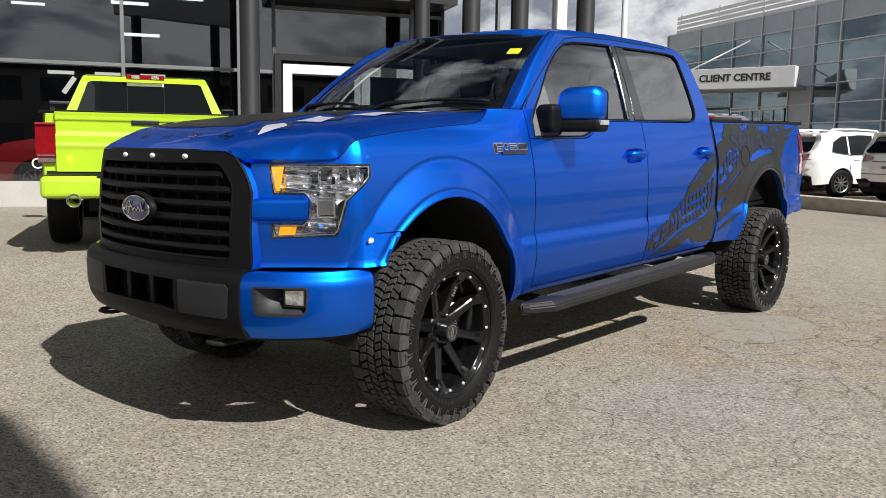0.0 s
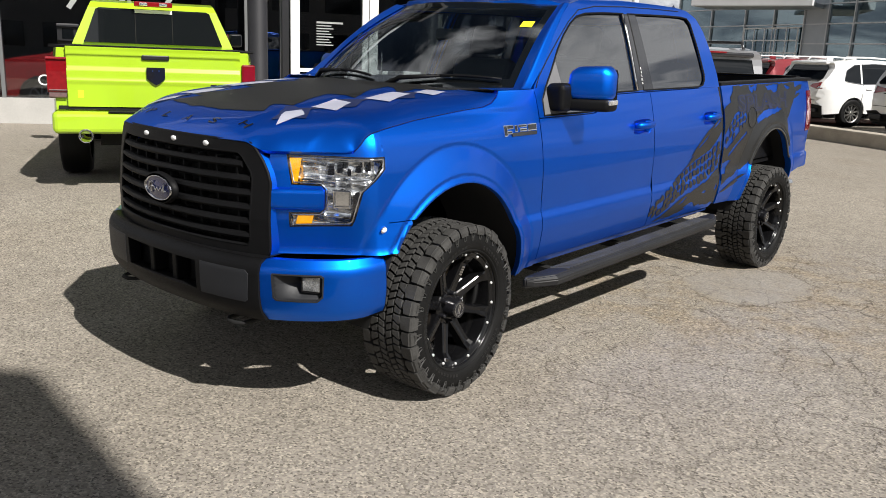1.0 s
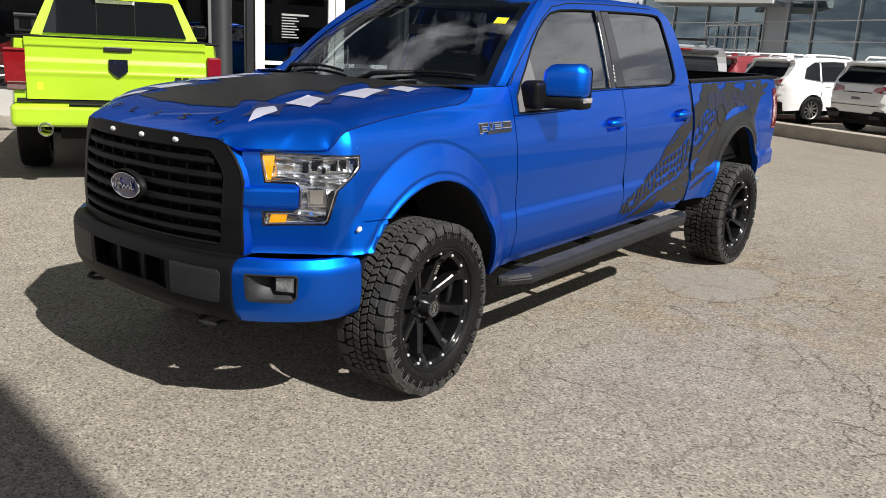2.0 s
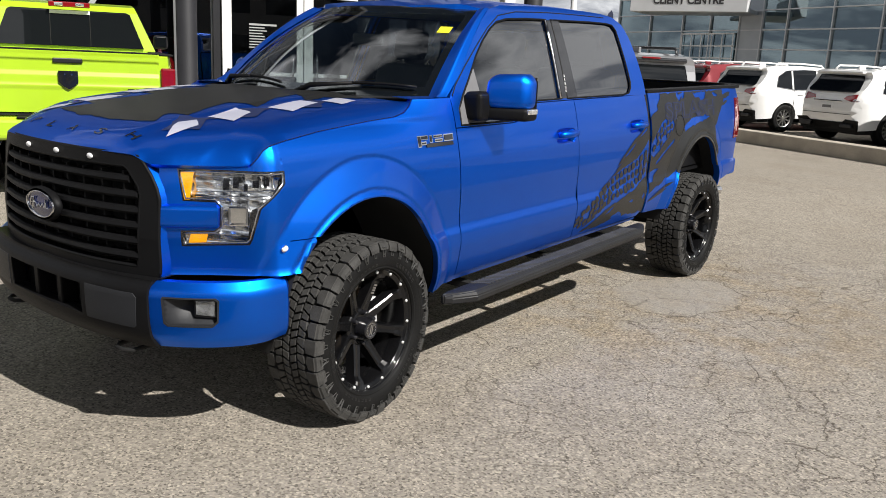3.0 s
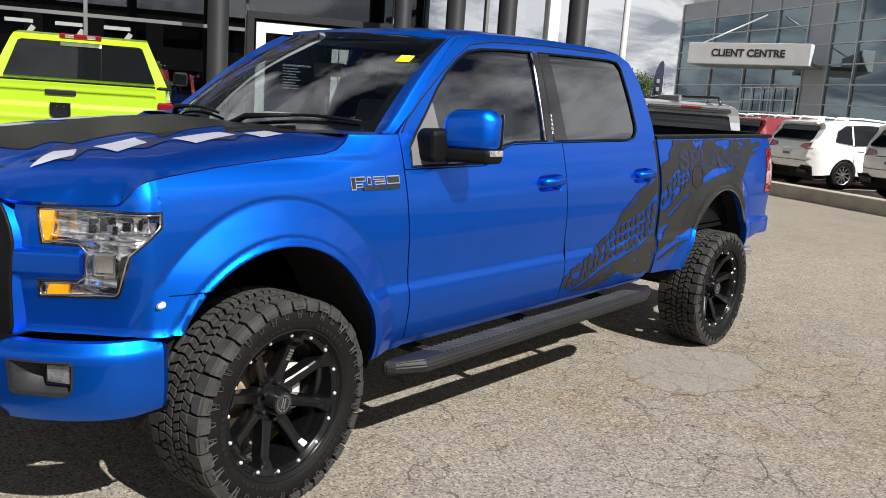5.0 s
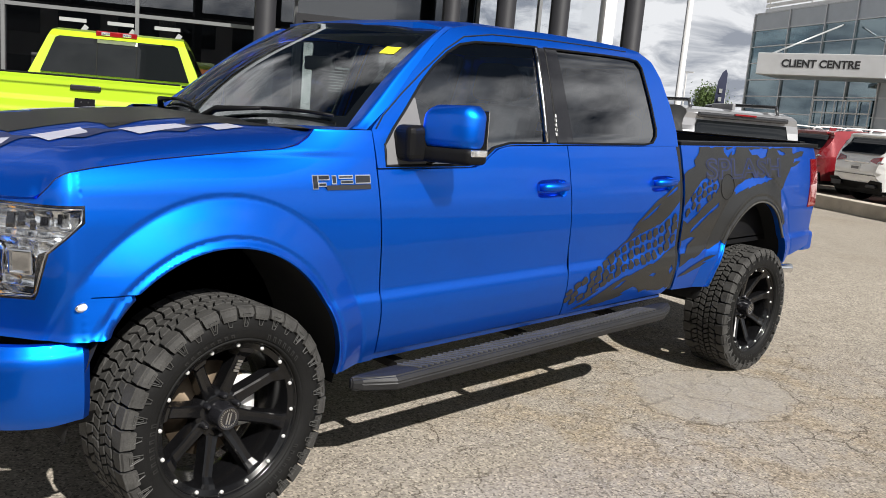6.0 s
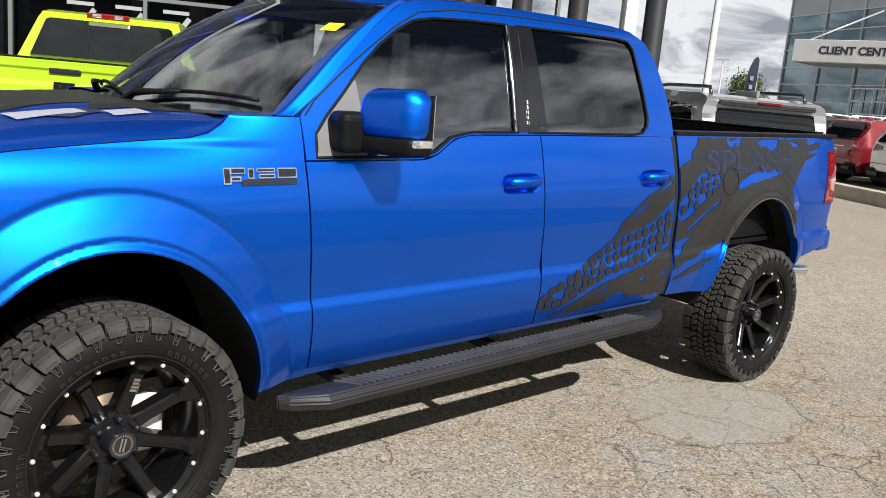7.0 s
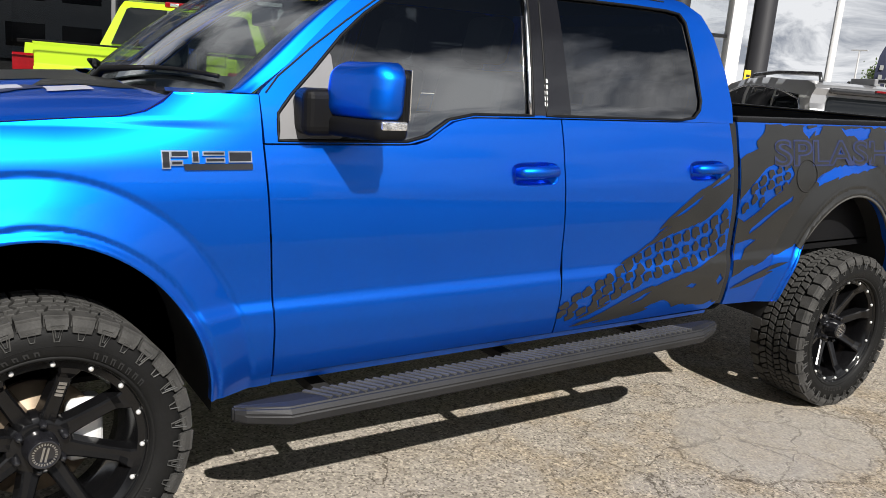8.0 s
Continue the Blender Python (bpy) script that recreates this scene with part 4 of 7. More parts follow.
    for y, wx, hz in rows:
        rings.append([bm.verts.new((sg * (0.950 + (x - 0.950) * (wx - 0.70) / 0.30), y, 0.40 + (z - 0.40) * hz + 0.012 * y)) for x, z in prof])
    for r0, r1 in zip(rings, rings[1:]):
        for k in range(len(prof)):
            bm.faces.new((r0[k], r0[(k + 1) % len(prof)], r1[(k + 1) % len(prof)], r1[k]))
    bm.faces.new(rings[0])
    bm.faces.new(rings[-1])
    bmesh.ops.recalc_face_normals(bm, faces=bm.faces)
    bmesh.ops.bevel(bm, geom=[e for e in bm.edges if e.calc_face_angle(0) > 0.5], offset=0.006, segments=2, affect="EDGES")
    part("board", bm, M_BOARD, rb, smooth=False)
    bm = bmesh.new()
    for k in range(54):
        y = 0.84 + k * 0.0335
        box(bm, 0, 1, -0.0075, 0.0075, -0.004, 0.0032, m=Matrix.Translation((sg * 0.958, y, 0.4315 + 0.012 * y)) @ Matrix.Rotation(sg * radians(38), 4, "Z") @ Matrix.Diagonal((sg * 0.108, 1, 1, 1)))
    part("tread_relief", bm, M_STEP, rb, smooth=False)
    boxed("rocker", (sg * 0.74, sg * 0.850, lean(DOOR_F, 0.45) + 0.02, CAB_R - 0.02, 0.440, 0.495), M_UNDER, truck, bevel=0.01)
    for y in (0.95, 1.80, 2.6):
        boxed("bracket", (sg * 0.55, sg * 0.93, y - 0.03, y + 0.03, 0.37, 0.405), M_UNDER, rb)
    build_mirror(sg)


def empty_part(name, parent):
    ob = new(name)
    ob.empty_display_size = 0.05
    ob.parent = parent
    return ob


def lamp_outline(inset=0.0):
    """The C shape of a head lamp in (s, z)."""
    i = inset
    a, b, c = nose_s(0.660), nose_s(0.805), nose_s(0.935)
    return [(a + 0.012 + i, 1.182 - i), (0.010 - i, 1.178 - i), (0.008 - i, 1.125), (nose_s(0.93) - i, 1.030), (nose_s(0.905) - i, 0.905), (nose_s(0.895) - i, 0.882 + i), (nose_s(0.69) + i, 0.872 + i),
            (nose_s(0.688) + i, 0.938 - i), (b - 0.02, 0.940 - i), (b + i, 0.955), (b + i, 1.036), (b - 0.018, 1.052 + i), (nose_s(0.69) + i, 1.055 + i)]


def build_mirror(sg):
    mi = empty_part("side_mirror", truck)
    # cap: a soft box with a sloped outer shoulder
    bm = bmesh.new()
    for v in box(bm, 0.960, 1.182, 0.866, 1.062, 1.366, 1.553, bevel=0.046, seg=6):
        c = v.co
        c.y += 0.46 * (c.x - 0.978) * smooth_step(1.05, 0.90, c.y) + 0.12 * max(0.0, c.z - 1.44)
        c.z -= 0.30 * max(0.0, c.x - 1.125) * smooth_step(1.43, 1.55, c.z) + 0.16 * max(0.0, 1.06 - c.x) * smooth_step(1.42, 1.55, c.z)
        c.x += 0.10 * max(0.0, c.z - 1.40) * smooth_step(1.06, 0.97, c.x) - 0.06 * max(0.0, c.z - 1.45) * smooth_step(1.10, 1.17, c.x)
        c.x *= sg
    bmesh.ops.recalc_face_normals(bm, faces=bm.faces)
    part("mirror_cap", bm, M_BLUE, mi)
    boxed("mirror_housing", (sg * 0.975, sg * 1.170, 1.040, 1.082, 1.350, 1.530), M_PLASTIC, mi, bevel=0.025, seg=3)
    bm = bmesh.new()
    for v in box(bm, 0.930, 1.180, 0.853, 1.070, 1.312, 1.378, bevel=0.022, seg=4):
        v.co.y += 0.46 * (v.co.x - 0.94) * smooth_step(1.05, 0.90, v.co.y)
        v.co.x *= sg
    bmesh.ops.recalc_face_normals(bm, faces=bm.faces)
    part("lower_housing", bm, M_PLASTIC, mi)
    boxed("mirror_arm", (sg * 0.885, sg * 1.00, 0.80, 0.93, 1.308, 1.455), M_PLASTIC, mi, bevel=0.03, seg=4)
    boxed("turn_signal", (sg * 1.12, sg * 1.183, 0.972, 1.062, 1.346, 1.374), M_REFLECTOR, mi, "clear turn signal", bevel=0.006)
    boxed("mirror_glass", (sg * 1.005, sg * 1.155, 1.081, 1.085, 1.375, 1.53), M_CHROME, mi)


for sgn in (1, -1):
    build_body(sgn)

# hood
half = [(x, y) for x, y, z, w in HOOD_RIM] + [(0.80, 0.435), (0.6, 0.40), (0.3, 0.36), (0, 0.345)]
poly = half + [(-x, y) for x, y in reversed(half[1:-1])]
for sg in (1, -1):
    bm = bmesh.new()
    tube(bm, [wrap_map(sg, -0.001)(*p) for p in [(a[0] + (b[0] - a[0]) * k / 3, a[1] + (b[1] - a[1]) * k / 3) for a, b in zip(HOOD_CUT, HOOD_CUT[1:]) for k in range(3)]], 0.0011, 6)
    part("hood_seam", bm, M_UNDER, truck)
panel("hood", poly, hood_surf(), M_BLUE, truck, 0.0135, rim=0.03, rim_dir=lambda co: (-0.7 * co.x, 0.5 if co.y < -0.4 else 0.0, -0.5), relax=(lambda c: abs(c.x) > 0.74 and c.y < -0.38, 26))

# matte black centre of the hood with ragged outer border, and white flashes
def ragged(points, amp, step, seed):
    r = random.Random(seed)
    out = []
    for x, y in densify(points, step):
        out.append((x + r.uniform(-amp, amp), y + r.uniform(-amp, amp)))
    return out


half_dec = [(0.10, -0.715), (0.30, -0.680), (0.38, -0.66), (0.30, -0.53), (0.42, -0.51), (0.34, -0.36), (0.30, -0.215), (0.47, -0.19), (0.38, 0.0), (0.33, 0.165), (0.51, 0.09), (0.46, 0.24), (0.58, 0.30), (0.64, 0.395), (0.30, 0.352)]
dec = half_dec + [(0, 0.338)] + [(-x, y) for x, y in reversed(half_dec)] + [(-0.04, -0.70)]
panel("hood_decal", ragged(dec, 0.006, 0.05, 2), hood_surf(0.0025), M_VINYL, truck, 0.03, label="matte black vinyl hood decal")
FLASHES = ([(0.56, -0.72), (0.46, -0.60), (0.50, -0.53), (0.58, -0.58)], [(0.49, -0.47), (0.44, -0.28), (0.57, -0.30), (0.65, -0.46)],
           [(0.53, -0.18), (0.48, 0.06), (0.60, 0.06), (0.69, -0.17)], [(0.57, 0.12), (0.54, 0.25), (0.66, 0.25), (0.71, 0.11)])
for sg in (1, -1):
    for k, flash in enumerate(FLASHES):
        q = [(sg * x, y) for x, y in ragged(flash, 0.005, 0.06, 60 + k)]
        panel("hood_flash", q[::-sg], hood_surf(0.0045), M_VINYL_WHITE, truck, 0.03, label="white vinyl flash")
    # dark brush strokes between the flashes
    for k, q in enumerate(([(0.52, -0.50), (0.45, -0.26), (0.56, -0.18), (0.655, -0.34)], [(0.56, -0.17), (0.49, 0.08), (0.58, 0.13), (0.70, -0.02)], [(0.50, -0.70), (0.40, -0.54), (0.52, -0.47), (0.61, -0.60)])):
        q = [(sg * x, y) for x, y in ragged(q, 0.010, 0.04, 80 + k)]
        panel("hood_stroke", q[::-sg], hood_surf(0.0036), M_LETTER, truck, 0.03, label="dark blue vinyl brush stroke")


def laid_text(name, body, width, height, fmap, material, parent, bold=0.0, label=""):
    """Flat lettering of that size, centred on (0, 0), laid on the surface fmap."""
    ob = text_part(name, body, 1.0, Matrix.Identity(4), material, parent, 0.0, label, bold)
    co = np.array([v.co[:] for v in ob.data.vertices])
    lo, hi = co.min(0), co.max(0)
    for v in ob.data.vertices:
        v.co = fmap(((v.co.x - lo[0]) / (hi[0] - lo[0]) - 0.5) * width, ((v.co.y - lo[1]) / (hi[1] - lo[1]) - 0.5) * height)
    return ob


# letters along the hood's lip
for ch, x in zip("SPLASH", (-0.49, -0.33, -0.145, 0.04, 0.235, 0.43)):
    yl = -0.825 + 0.10 * x * x * 2.2
    laid_text("hood_letter", ch, 0.052, 0.040, lambda a, b, x=x, yl=yl: hood_surf(0.004)(x + a + 0.3 * b, yl + b), M_GLOSSBLACK, truck, 0.01)

# roof
def roof_map(x, y):
    z = curve_at([(0.95, 1.86), (1.05, 1.888), (1.25, 1.926), (1.6, 1.952), (2.2, 1.955), (2.60, 1.945), (2.78, 1.915), (2.90, 1.84)], y)
    ax = abs(x)
    return (x, y, z - 0.018 * (ax / 0.6) ** 2 - 0.045 * smooth_step(0.52, 0.72, ax))


poly = [(0, 1.03), (0.3, 1.075), (0.52, 1.185), (0.62, 1.265), (0.662, 1.35), (0.678, 1.6), (0.678, 2.3), (0.668, 2.68), (0.64, 2.80), (0.5, 2.86), (0, 2.88)]
poly = poly + [(-x, y) for x, y in reversed(poly[1:-1])]
panel("roof", poly, roof_map, M_BLUE, truck, 0.04, rim=0.03, rim_dir=(0, 0, -1))

# windscreen: ruled between the cowl and the roof edge
def cowl(x):
    return Vector((x, 0.355 + 0.28 * (abs(x) / 0.80) ** 2.2, 1.414 + 0.014 * (x / 0.8) ** 2))


def head(x):
    return Vector((x, 1.020 + 0.235 * (abs(x) / 0.62) ** 2.2, 1.881 - 0.010 * (x / 0.62) ** 2))


def screen_map(off=0.0):
    def f(u, v):
        a, b = cowl(u * 0.80), head(u * 0.625)
        p = a.lerp(b, v)
        bulge = 0.035 * math.sin(math.pi * max(0, min(1, v)))
        n = Vector((0.25 * u, -0.62, 0.75)).normalized()
        return p + n * (bulge + off)
    return f


panel("windscreen", [(-1, 0), (1, 0), (1, 1), (-1, 1)], screen_map(), M_GLASS, truck, 0.05, label="windscreen glass")
panel("windscreen_border", [(-1.0, -0.02), (1.0, -0.02), (1.0, 1.02), (-1.0, 1.02)], screen_map(-0.003), M_GLOSSBLACK, truck, 0.05, holes=[[(-0.955, 0.09), (0.955, 0.09), (0.945, 0.93), (-0.945, 0.93)]])
panel("price_sticker", [(0.845, 0.655), (0.925, 0.655), (0.925, 0.735), (0.845, 0.735)], screen_map(0.003), M_YELLOW, truck, 0.02, label="plain yellow sticker on the windscreen")
for sg in (1, -1):
    # A pillar between the screen and the door
    bm = bmesh.new()
    rows = []
    n = 14
    for k in range(-1, n + 1):
        t = k / n
        a = screen_map(0.006)(sg * 1.0, t)
        yk = 0.665 + (1.275 - 0.665) * t
        zk = curve_at([(0.665, 1.428), (0.80, 1.525), (0.90, 1.615), (1.03, 1.725), (1.15, 1.818), (1.26, 1.880), (1.30, 1.892)], yk)
        b = Vector((sg * side_x(yk, zk), yk, zk))
        c = a.lerp(b, 0.55) + Vector((sg * 0.020, -0.022, 0.012))
        rows.append([bm.verts.new(a.lerp(c, j / 4) + (c - a) * 0.0 if j <= 4 else c.lerp(b, (j - 4) / 4)) for j in range(9)])
    for r0, r1 in zip(rows, rows[1:]):
        for j in range(8):
            f = (r0[j], r0[j + 1], r1[j + 1], r1[j])
            bm.faces.new(f if sg < 0 else f[::-1])
    bmesh.ops.smooth_vert(bm, verts=[v for r in rows for v in r[2:7]], factor=0.5, use_axis_x=True, use_axis_y=True, use_axis_z=True)
    part("windscreen_pillar", bm, M_BLUE, truck)
    # cowl corner behind the hood
    bm = bmesh.new()
    rows = []
    for k in range(9):
        t = k / 8
        a = screen_map(0.006)(sg * (0.72 + 0.28 * t), -0.012)
        e = Vector((sg * side_x(0.415 + 0.275 * t, 1.424), 0.415 + 0.275 * t, 1.4245))
        mid = a.lerp(e, 0.5) + Vector((0, 0, 0.006))
        rows.append([bm.verts.new(a.lerp(mid, j / 4) if j <= 4 else mid.lerp(e, (j - 4) / 4)) for j in range(9)])
    for r0, r1 in zip(rows, rows[1:]):
        for j in range(8):
            f = (r0[j], r0[j + 1], r1[j + 1], r1[j])
            bm.faces.new(f if sg > 0 else f[::-1])
    part("cowl_corner", bm, M_BLUE, truck)
# cowl tray and wipers
bm = bmesh.new()
n = 24
r0 = [bm.verts.new((-0.84 + 1.68 * k / n, 0.30 + 0.16 * abs(-0.84 + 1.68 * k / n) ** 2, 1.395)) for k in range(n + 1)]
r1 = [bm.verts.new(screen_map(0.0)((-0.84 + 1.68 * k / n) / 0.80, -0.01) + Vector((0, 0, -0.006))) for k in range(n + 1)]
for k in range(n):
    bm.faces.new((r0[k], r0[k + 1], r1[k + 1], r1[k]))
part("cowl_tray", bm, M_PLASTIC, truck)
for xa, xb, h in ((0.15, 0.74, 0.06), (-0.62, -0.02, 0.06)):
    w = empty_part("wiper", truck)
    bm = bmesh.new()
    tube(bm, [screen_map(0.020)((xa + (xb - xa) * k / 10) / 0.8, 0.025 + h * math.sin(k / 10 * 2.6)) for k in range(11)], 0.008, 6)
    part("blade", bm, M_PLASTIC, w)
    bm = bmesh.new()
    tube(bm, [screen_map(0.012)(xa / 0.8 - 0.02, -0.02), screen_map(0.045)(xa / 0.8 + 0.10, 0.02), screen_map(0.035)((xa + xb) / 1.6, 0.06)], [0.018, 0.014, 0.008], 8)
    part("arm", bm, M_PLASTIC, w)

# grille
grille = empty_part("grille", truck)


def grille_y(x, z):
    return -0.935 + 0.122 * (abs(x) / 0.66) ** 2.4 + 0.11 * max(0.0, z - 0.9)


def grille_map(off):
    return lambda x, z: (x, grille_y(x, z) - off, z)


G_HALF = [(0.640, 0.745), (0.642, 0.80), (0.636, 1.06), (0.622, 1.105), (0.598, 1.150), (0.560, 1.200), (0.535, 1.222), (0.500, 1.230)]
G_OUT = [(-x, z) for x, z in G_HALF[:1]] + G_HALF + [(-x, z) for x, z in G_HALF[:0:-1]]
G_IN = [(-0.545, 0.785), (0.545, 0.785), (0.555, 0.82), (0.556, 1.07), (0.546, 1.105), (0.500, 1.165), (0.475, 1.182), (-0.475, 1.182), (-0.500, 1.165), (-0.546, 1.105), (-0.556, 1.07), (-0.555, 0.82)]


def frame_map(x, z):
    return (x, grille_y(x, z) - 0.016, z)


panel("grille_frame", G_OUT, frame_map, M_PLASTIC, grille, 0.014, holes=[G_IN], rim=0.05, rim_dir=(0, 1, 0), flip=False)
for loop in (G_OUT, G_IN):
    bm = bmesh.new()
    tube(bm, [(x, grille_y(x, z) - 0.009, z) for x, z in densify(loop, 0.03)], 0.008, 8, closed=True)
    part("frame_edge", bm, M_PLASTIC, grille)
# blue fascia that turns forward round the grille
for sg in (1, -1):
    bm = bmesh.new()
    path = [(0.641, 0.748)] + [(x + 0.001, z) for x, z in G_HALF[1:-1]]
    rows = [[bm.verts.new((sg * (x * 1.004 + 0.006 * j / 4), grille_y(x, z) - 0.011 + 0.085 * j / 4, z + 0.001)) for j in range(5)] for x, z in path]
    for r0, r1 in zip(rows, rows[1:]):
        for j in range(4):
            f = (r0[j], r0[j + 1], r1[j + 1], r1[j])
            bm.faces.new(f if sg > 0 else f[::-1])
    part("grille_surround", bm, M_BLUE, truck)
panel("grille_backing", [(-0.6, 0.77), (0.6, 0.77), (0.6, 1.17), (-0.6, 1.17)], grille_map(-0.10), M_UNDER, grille, 0.08)
for k in range(6):
    z = 0.828 + 0.061 * k
    bm = bmesh.new()
    rings = []
    half_w = 0.556 if k < 4 else (0.545 if k == 4 else 0.50)
    for j in range(25):
        x = -half_w + 2 * half_w * j / 24
        y = grille_y(x, z)
        prof = [(0.0, 0.014), (-0.014, 0.008), (-0.018, -0.006), (-0.008, -0.018), (0.04, -0.012), (0.04, 0.008)]
        rings.append([bm.verts.new((x, y + a, z + b)) for a, b in prof])
    for r0, r1 in zip(rings, rings[1:]):
        for i in range(6):
            bm.faces.new((r0[i], r0[(i + 1) % 6], r1[(i + 1) % 6], r1[i]))
    bm.faces.new(rings[0])
    bm.faces.new(rings[-1])
    bmesh.ops.recalc_face_normals(bm, faces=bm.faces)
    part("grille_bar", bm, M_PLASTIC, grille, smooth=False)
for k in range(9):
    x = -0.46 + 0.115 * k
    boxed("grille_rib", (x - 0.006, x + 0.006, grille_y(x, 0.95) + 0.02, grille_y(x, 0.95) + 0.06, 0.79, 1.16), M_UNDER, grille)
bm = bmesh.new()
lathe(bm, [(0.03, 0.80), (0.0, 1.12), (-0.012, 1.10), (-0.022, 1.0)], 40, "Y")
ob = part("emblem_housing", bm, M_PLASTIC, grille)
ob.matrix_local = Matrix.Translation((0, -0.955, 0.975)) @ Matrix.Diagonal((0.120, 1, 0.066, 1))
bm = bmesh.new()
lathe(bm, [(-0.018, 1.0), (-0.026, 0.98), (-0.026, 0.92), (-0.020, 0.89)], 40, "Y")
ob = part("emblem_ring", bm, M_CHROME, grille)
ob.matrix_local = Matrix.Translation((0, -0.955, 0.975)) @ Matrix.Diagonal((0.118, 1, 0.058, 1))
bm = bmesh.new()
lathe(bm, [(-0.020, 0.93), (-0.024, 0.5), (-0.026, 0.001)], 40, "Y")
ob = part("emblem_face", bm, M_EMBLEM, grille, "blue oval emblem with a plain silver stroke")
ob.matrix_local = Matrix.Translation((0, -0.955, 0.975)) @ Matrix.Diagonal((0.118, 1, 0.058, 1))
for pts in ([(-0.07, -0.012), (-0.055, 0.024), (-0.03, 0.030), (-0.045, 0.0), (-0.05, -0.026)], [(-0.065, 0.004), (-0.02, 0.006), (-0.01, -0.012), (0.005, 0.004), (0.02, -0.010), (0.038, 0.008), (0.05, -0.012), (0.066, 0.026), (0.066, -0.012), (0.08, -0.004)]):
    bm = bmesh.new()
    tube(bm, [(x, -0.984, 0.975 + z) for x, z in pts], 0.0038, 6)
    part("emblem_stroke", bm, M_CHROME, grille)
for x in (-0.19, 0.06, 0.295):
    bm = bmesh.new()
    bmesh.ops.create_uvsphere(bm, u_segments=12, v_segments=8, radius=1)
    ob = part("grille_lamp", bm, M_LABEL, grille, "small white oval lamp")
    ob.matrix_local = Matrix.Translation((x, grille_y(x, 1.205) - 0.018, 1.205)) @ Matrix.Diagonal((0.020, 0.008, 0.012, 1))

# front bumper
BUMP = [(0.985, -0.47), (0.975, -0.56), (0.94, -0.655), (0.86, -0.755), (0.74, -0.850), (0.60, -0.920), (0.40, -0.965), (0.2, -0.985), (0.0, -0.99)]
BUMP_TAB = arc_table(BUMP)


def bump_s(x):
    for (s0, p0), (s1, p1) in zip(BUMP_TAB, BUMP_TAB[1:]):
        if p1.x <= x <= p0.x:
            return s0 + (s1 - s0) * (p0.x - x) / (p0.x - p1.x)
    return 0.0 if x > 0.5 else BUMP_TAB[-1][0]


def bump_map(sg, off=0.0):
    def f(s, z):
        p, n = on_arc(BUMP_TAB, s)
        out = Vector((abs(n.x), -abs(n.y)))
        d = curve_at([(0.42, -0.075), (0.475, -0.035), (0.525, -0.008), (0.60, 0.0), (0.68, 0.0), (0.72, -0.008), (0.745, -0.035)], z) + off
        return (sg * (p.x + out.x * d), p.y + out.y * d, z)
    return f


bumper = empty_part("front_bumper", truck)
B_IN = bump_s(0.655)
for sg in (1, -1):
    fl = sg < 0
    f0, f1 = bump_s(0.875), bump_s(0.715)
    fog = [(f0 + 0.020, 0.570), (f0 - 0.005, 0.592), (f0 - 0.010, 0.682), (f0 + 0.004, 0.692), (f1 + 0.010, 0.692), (f1 + 0.016, 0.682), (f1 + 0.010, 0.582), (f1 - 0.006, 0.570)]
    panel("bumper_end", [(0.0, 0.495), (0.0, 0.735), (0.02, 0.745), (B_IN, 0.745), (B_IN, 0.470), (0.1, 0.480)], bump_map(sg), M_BLUE, bumper, 0.02, holes=[fog], rim=0.04, rim_dir=(-0.5 * sg, 0.6, 0), flip=not fl)
    fo = empty_part("fog_lamp", bumper)
    def pocket(s, z):
        a = min(1.0, max(0.0, (f1 - s) / (f1 - f0)))
        d = -0.075 * min(1.0, 1.9 * a) * min(1.0, max(0.12, (z - 0.570) / 0.07))
        return bump_map(sg, d - 0.002)(s, z)
    panel("pocket", fog, pocket, M_GREYPLASTIC, fo, 0.012, flip=not fl)
    panel("pocket_wall", fog, bump_map(sg, 0.002), M_GREYPLASTIC, fo, 0.02, holes=[[(s * 0.94 + 0.06 * (f0 + f1) / 2, (z - 0.631) * 0.90 + 0.631) for s, z in fog]], rim=0.07, rim_dir=(-0.5 * sg, 0.6, 0), flip=not fl)
    l0, l1 = f0 + 0.01, f0 + 0.085
    panel("lamp_frame", [(l0 - 0.008, 0.602), (l0 - 0.008, 0.684), (l1 + 0.008, 0.684), (l1 + 0.008, 0.610)], bump_map(sg, -0.022), M_GLOSSBLACK, fo, 0.02, rim=0.05, rim_dir=(-0.5 * sg, 0.6, 0), flip=not fl)
    panel("lamp_glass", [(l0, 0.612), (l0, 0.674), (l1, 0.674), (l1, 0.619)], bump_map(sg, -0.018), M_REFLECTOR, fo, 0.015, rim=0.01, rim_dir=(-0.5 * sg, 0.6, 0), flip=not fl)
    panel("lamp_lens", [(l0, 0.612), (l0, 0.674), (l1, 0.674), (l1, 0.619)], bump_map(sg, -0.014), M_LENS, fo, 0.03, flip=not fl)
    g0, g1 = bump_s(0.60), bump_s(0.33)
    panel("bumper_pad", [(g0, 0.562), (g0 - 0.008, 0.680), (g0 + 0.008, 0.696), (g1, 0.696), (g1, 0.552), (g0 + 0.012, 0.552)], bump_map(sg, 0.012), M_GREYPLASTIC, bumper, 0.03, rim=0.02, rim_dir=(0, 1, 0), flip=not fl)
    bm = bmesh.new()
    tube(bm, [(sg * 0.42, -0.78, 0.432), (sg * 0.42, -0.90, 0.432), (sg * 0.45, -0.925, 0.432), (sg * 0.50, -0.925, 0.432), (sg * 0.53, -0.90, 0.432), (sg * 0.53, -0.78, 0.432)], 0.010, 8)
    part("tow_hook", bm, M_UNDER, bumper)
W0 = BUMP_TAB[-1][0]


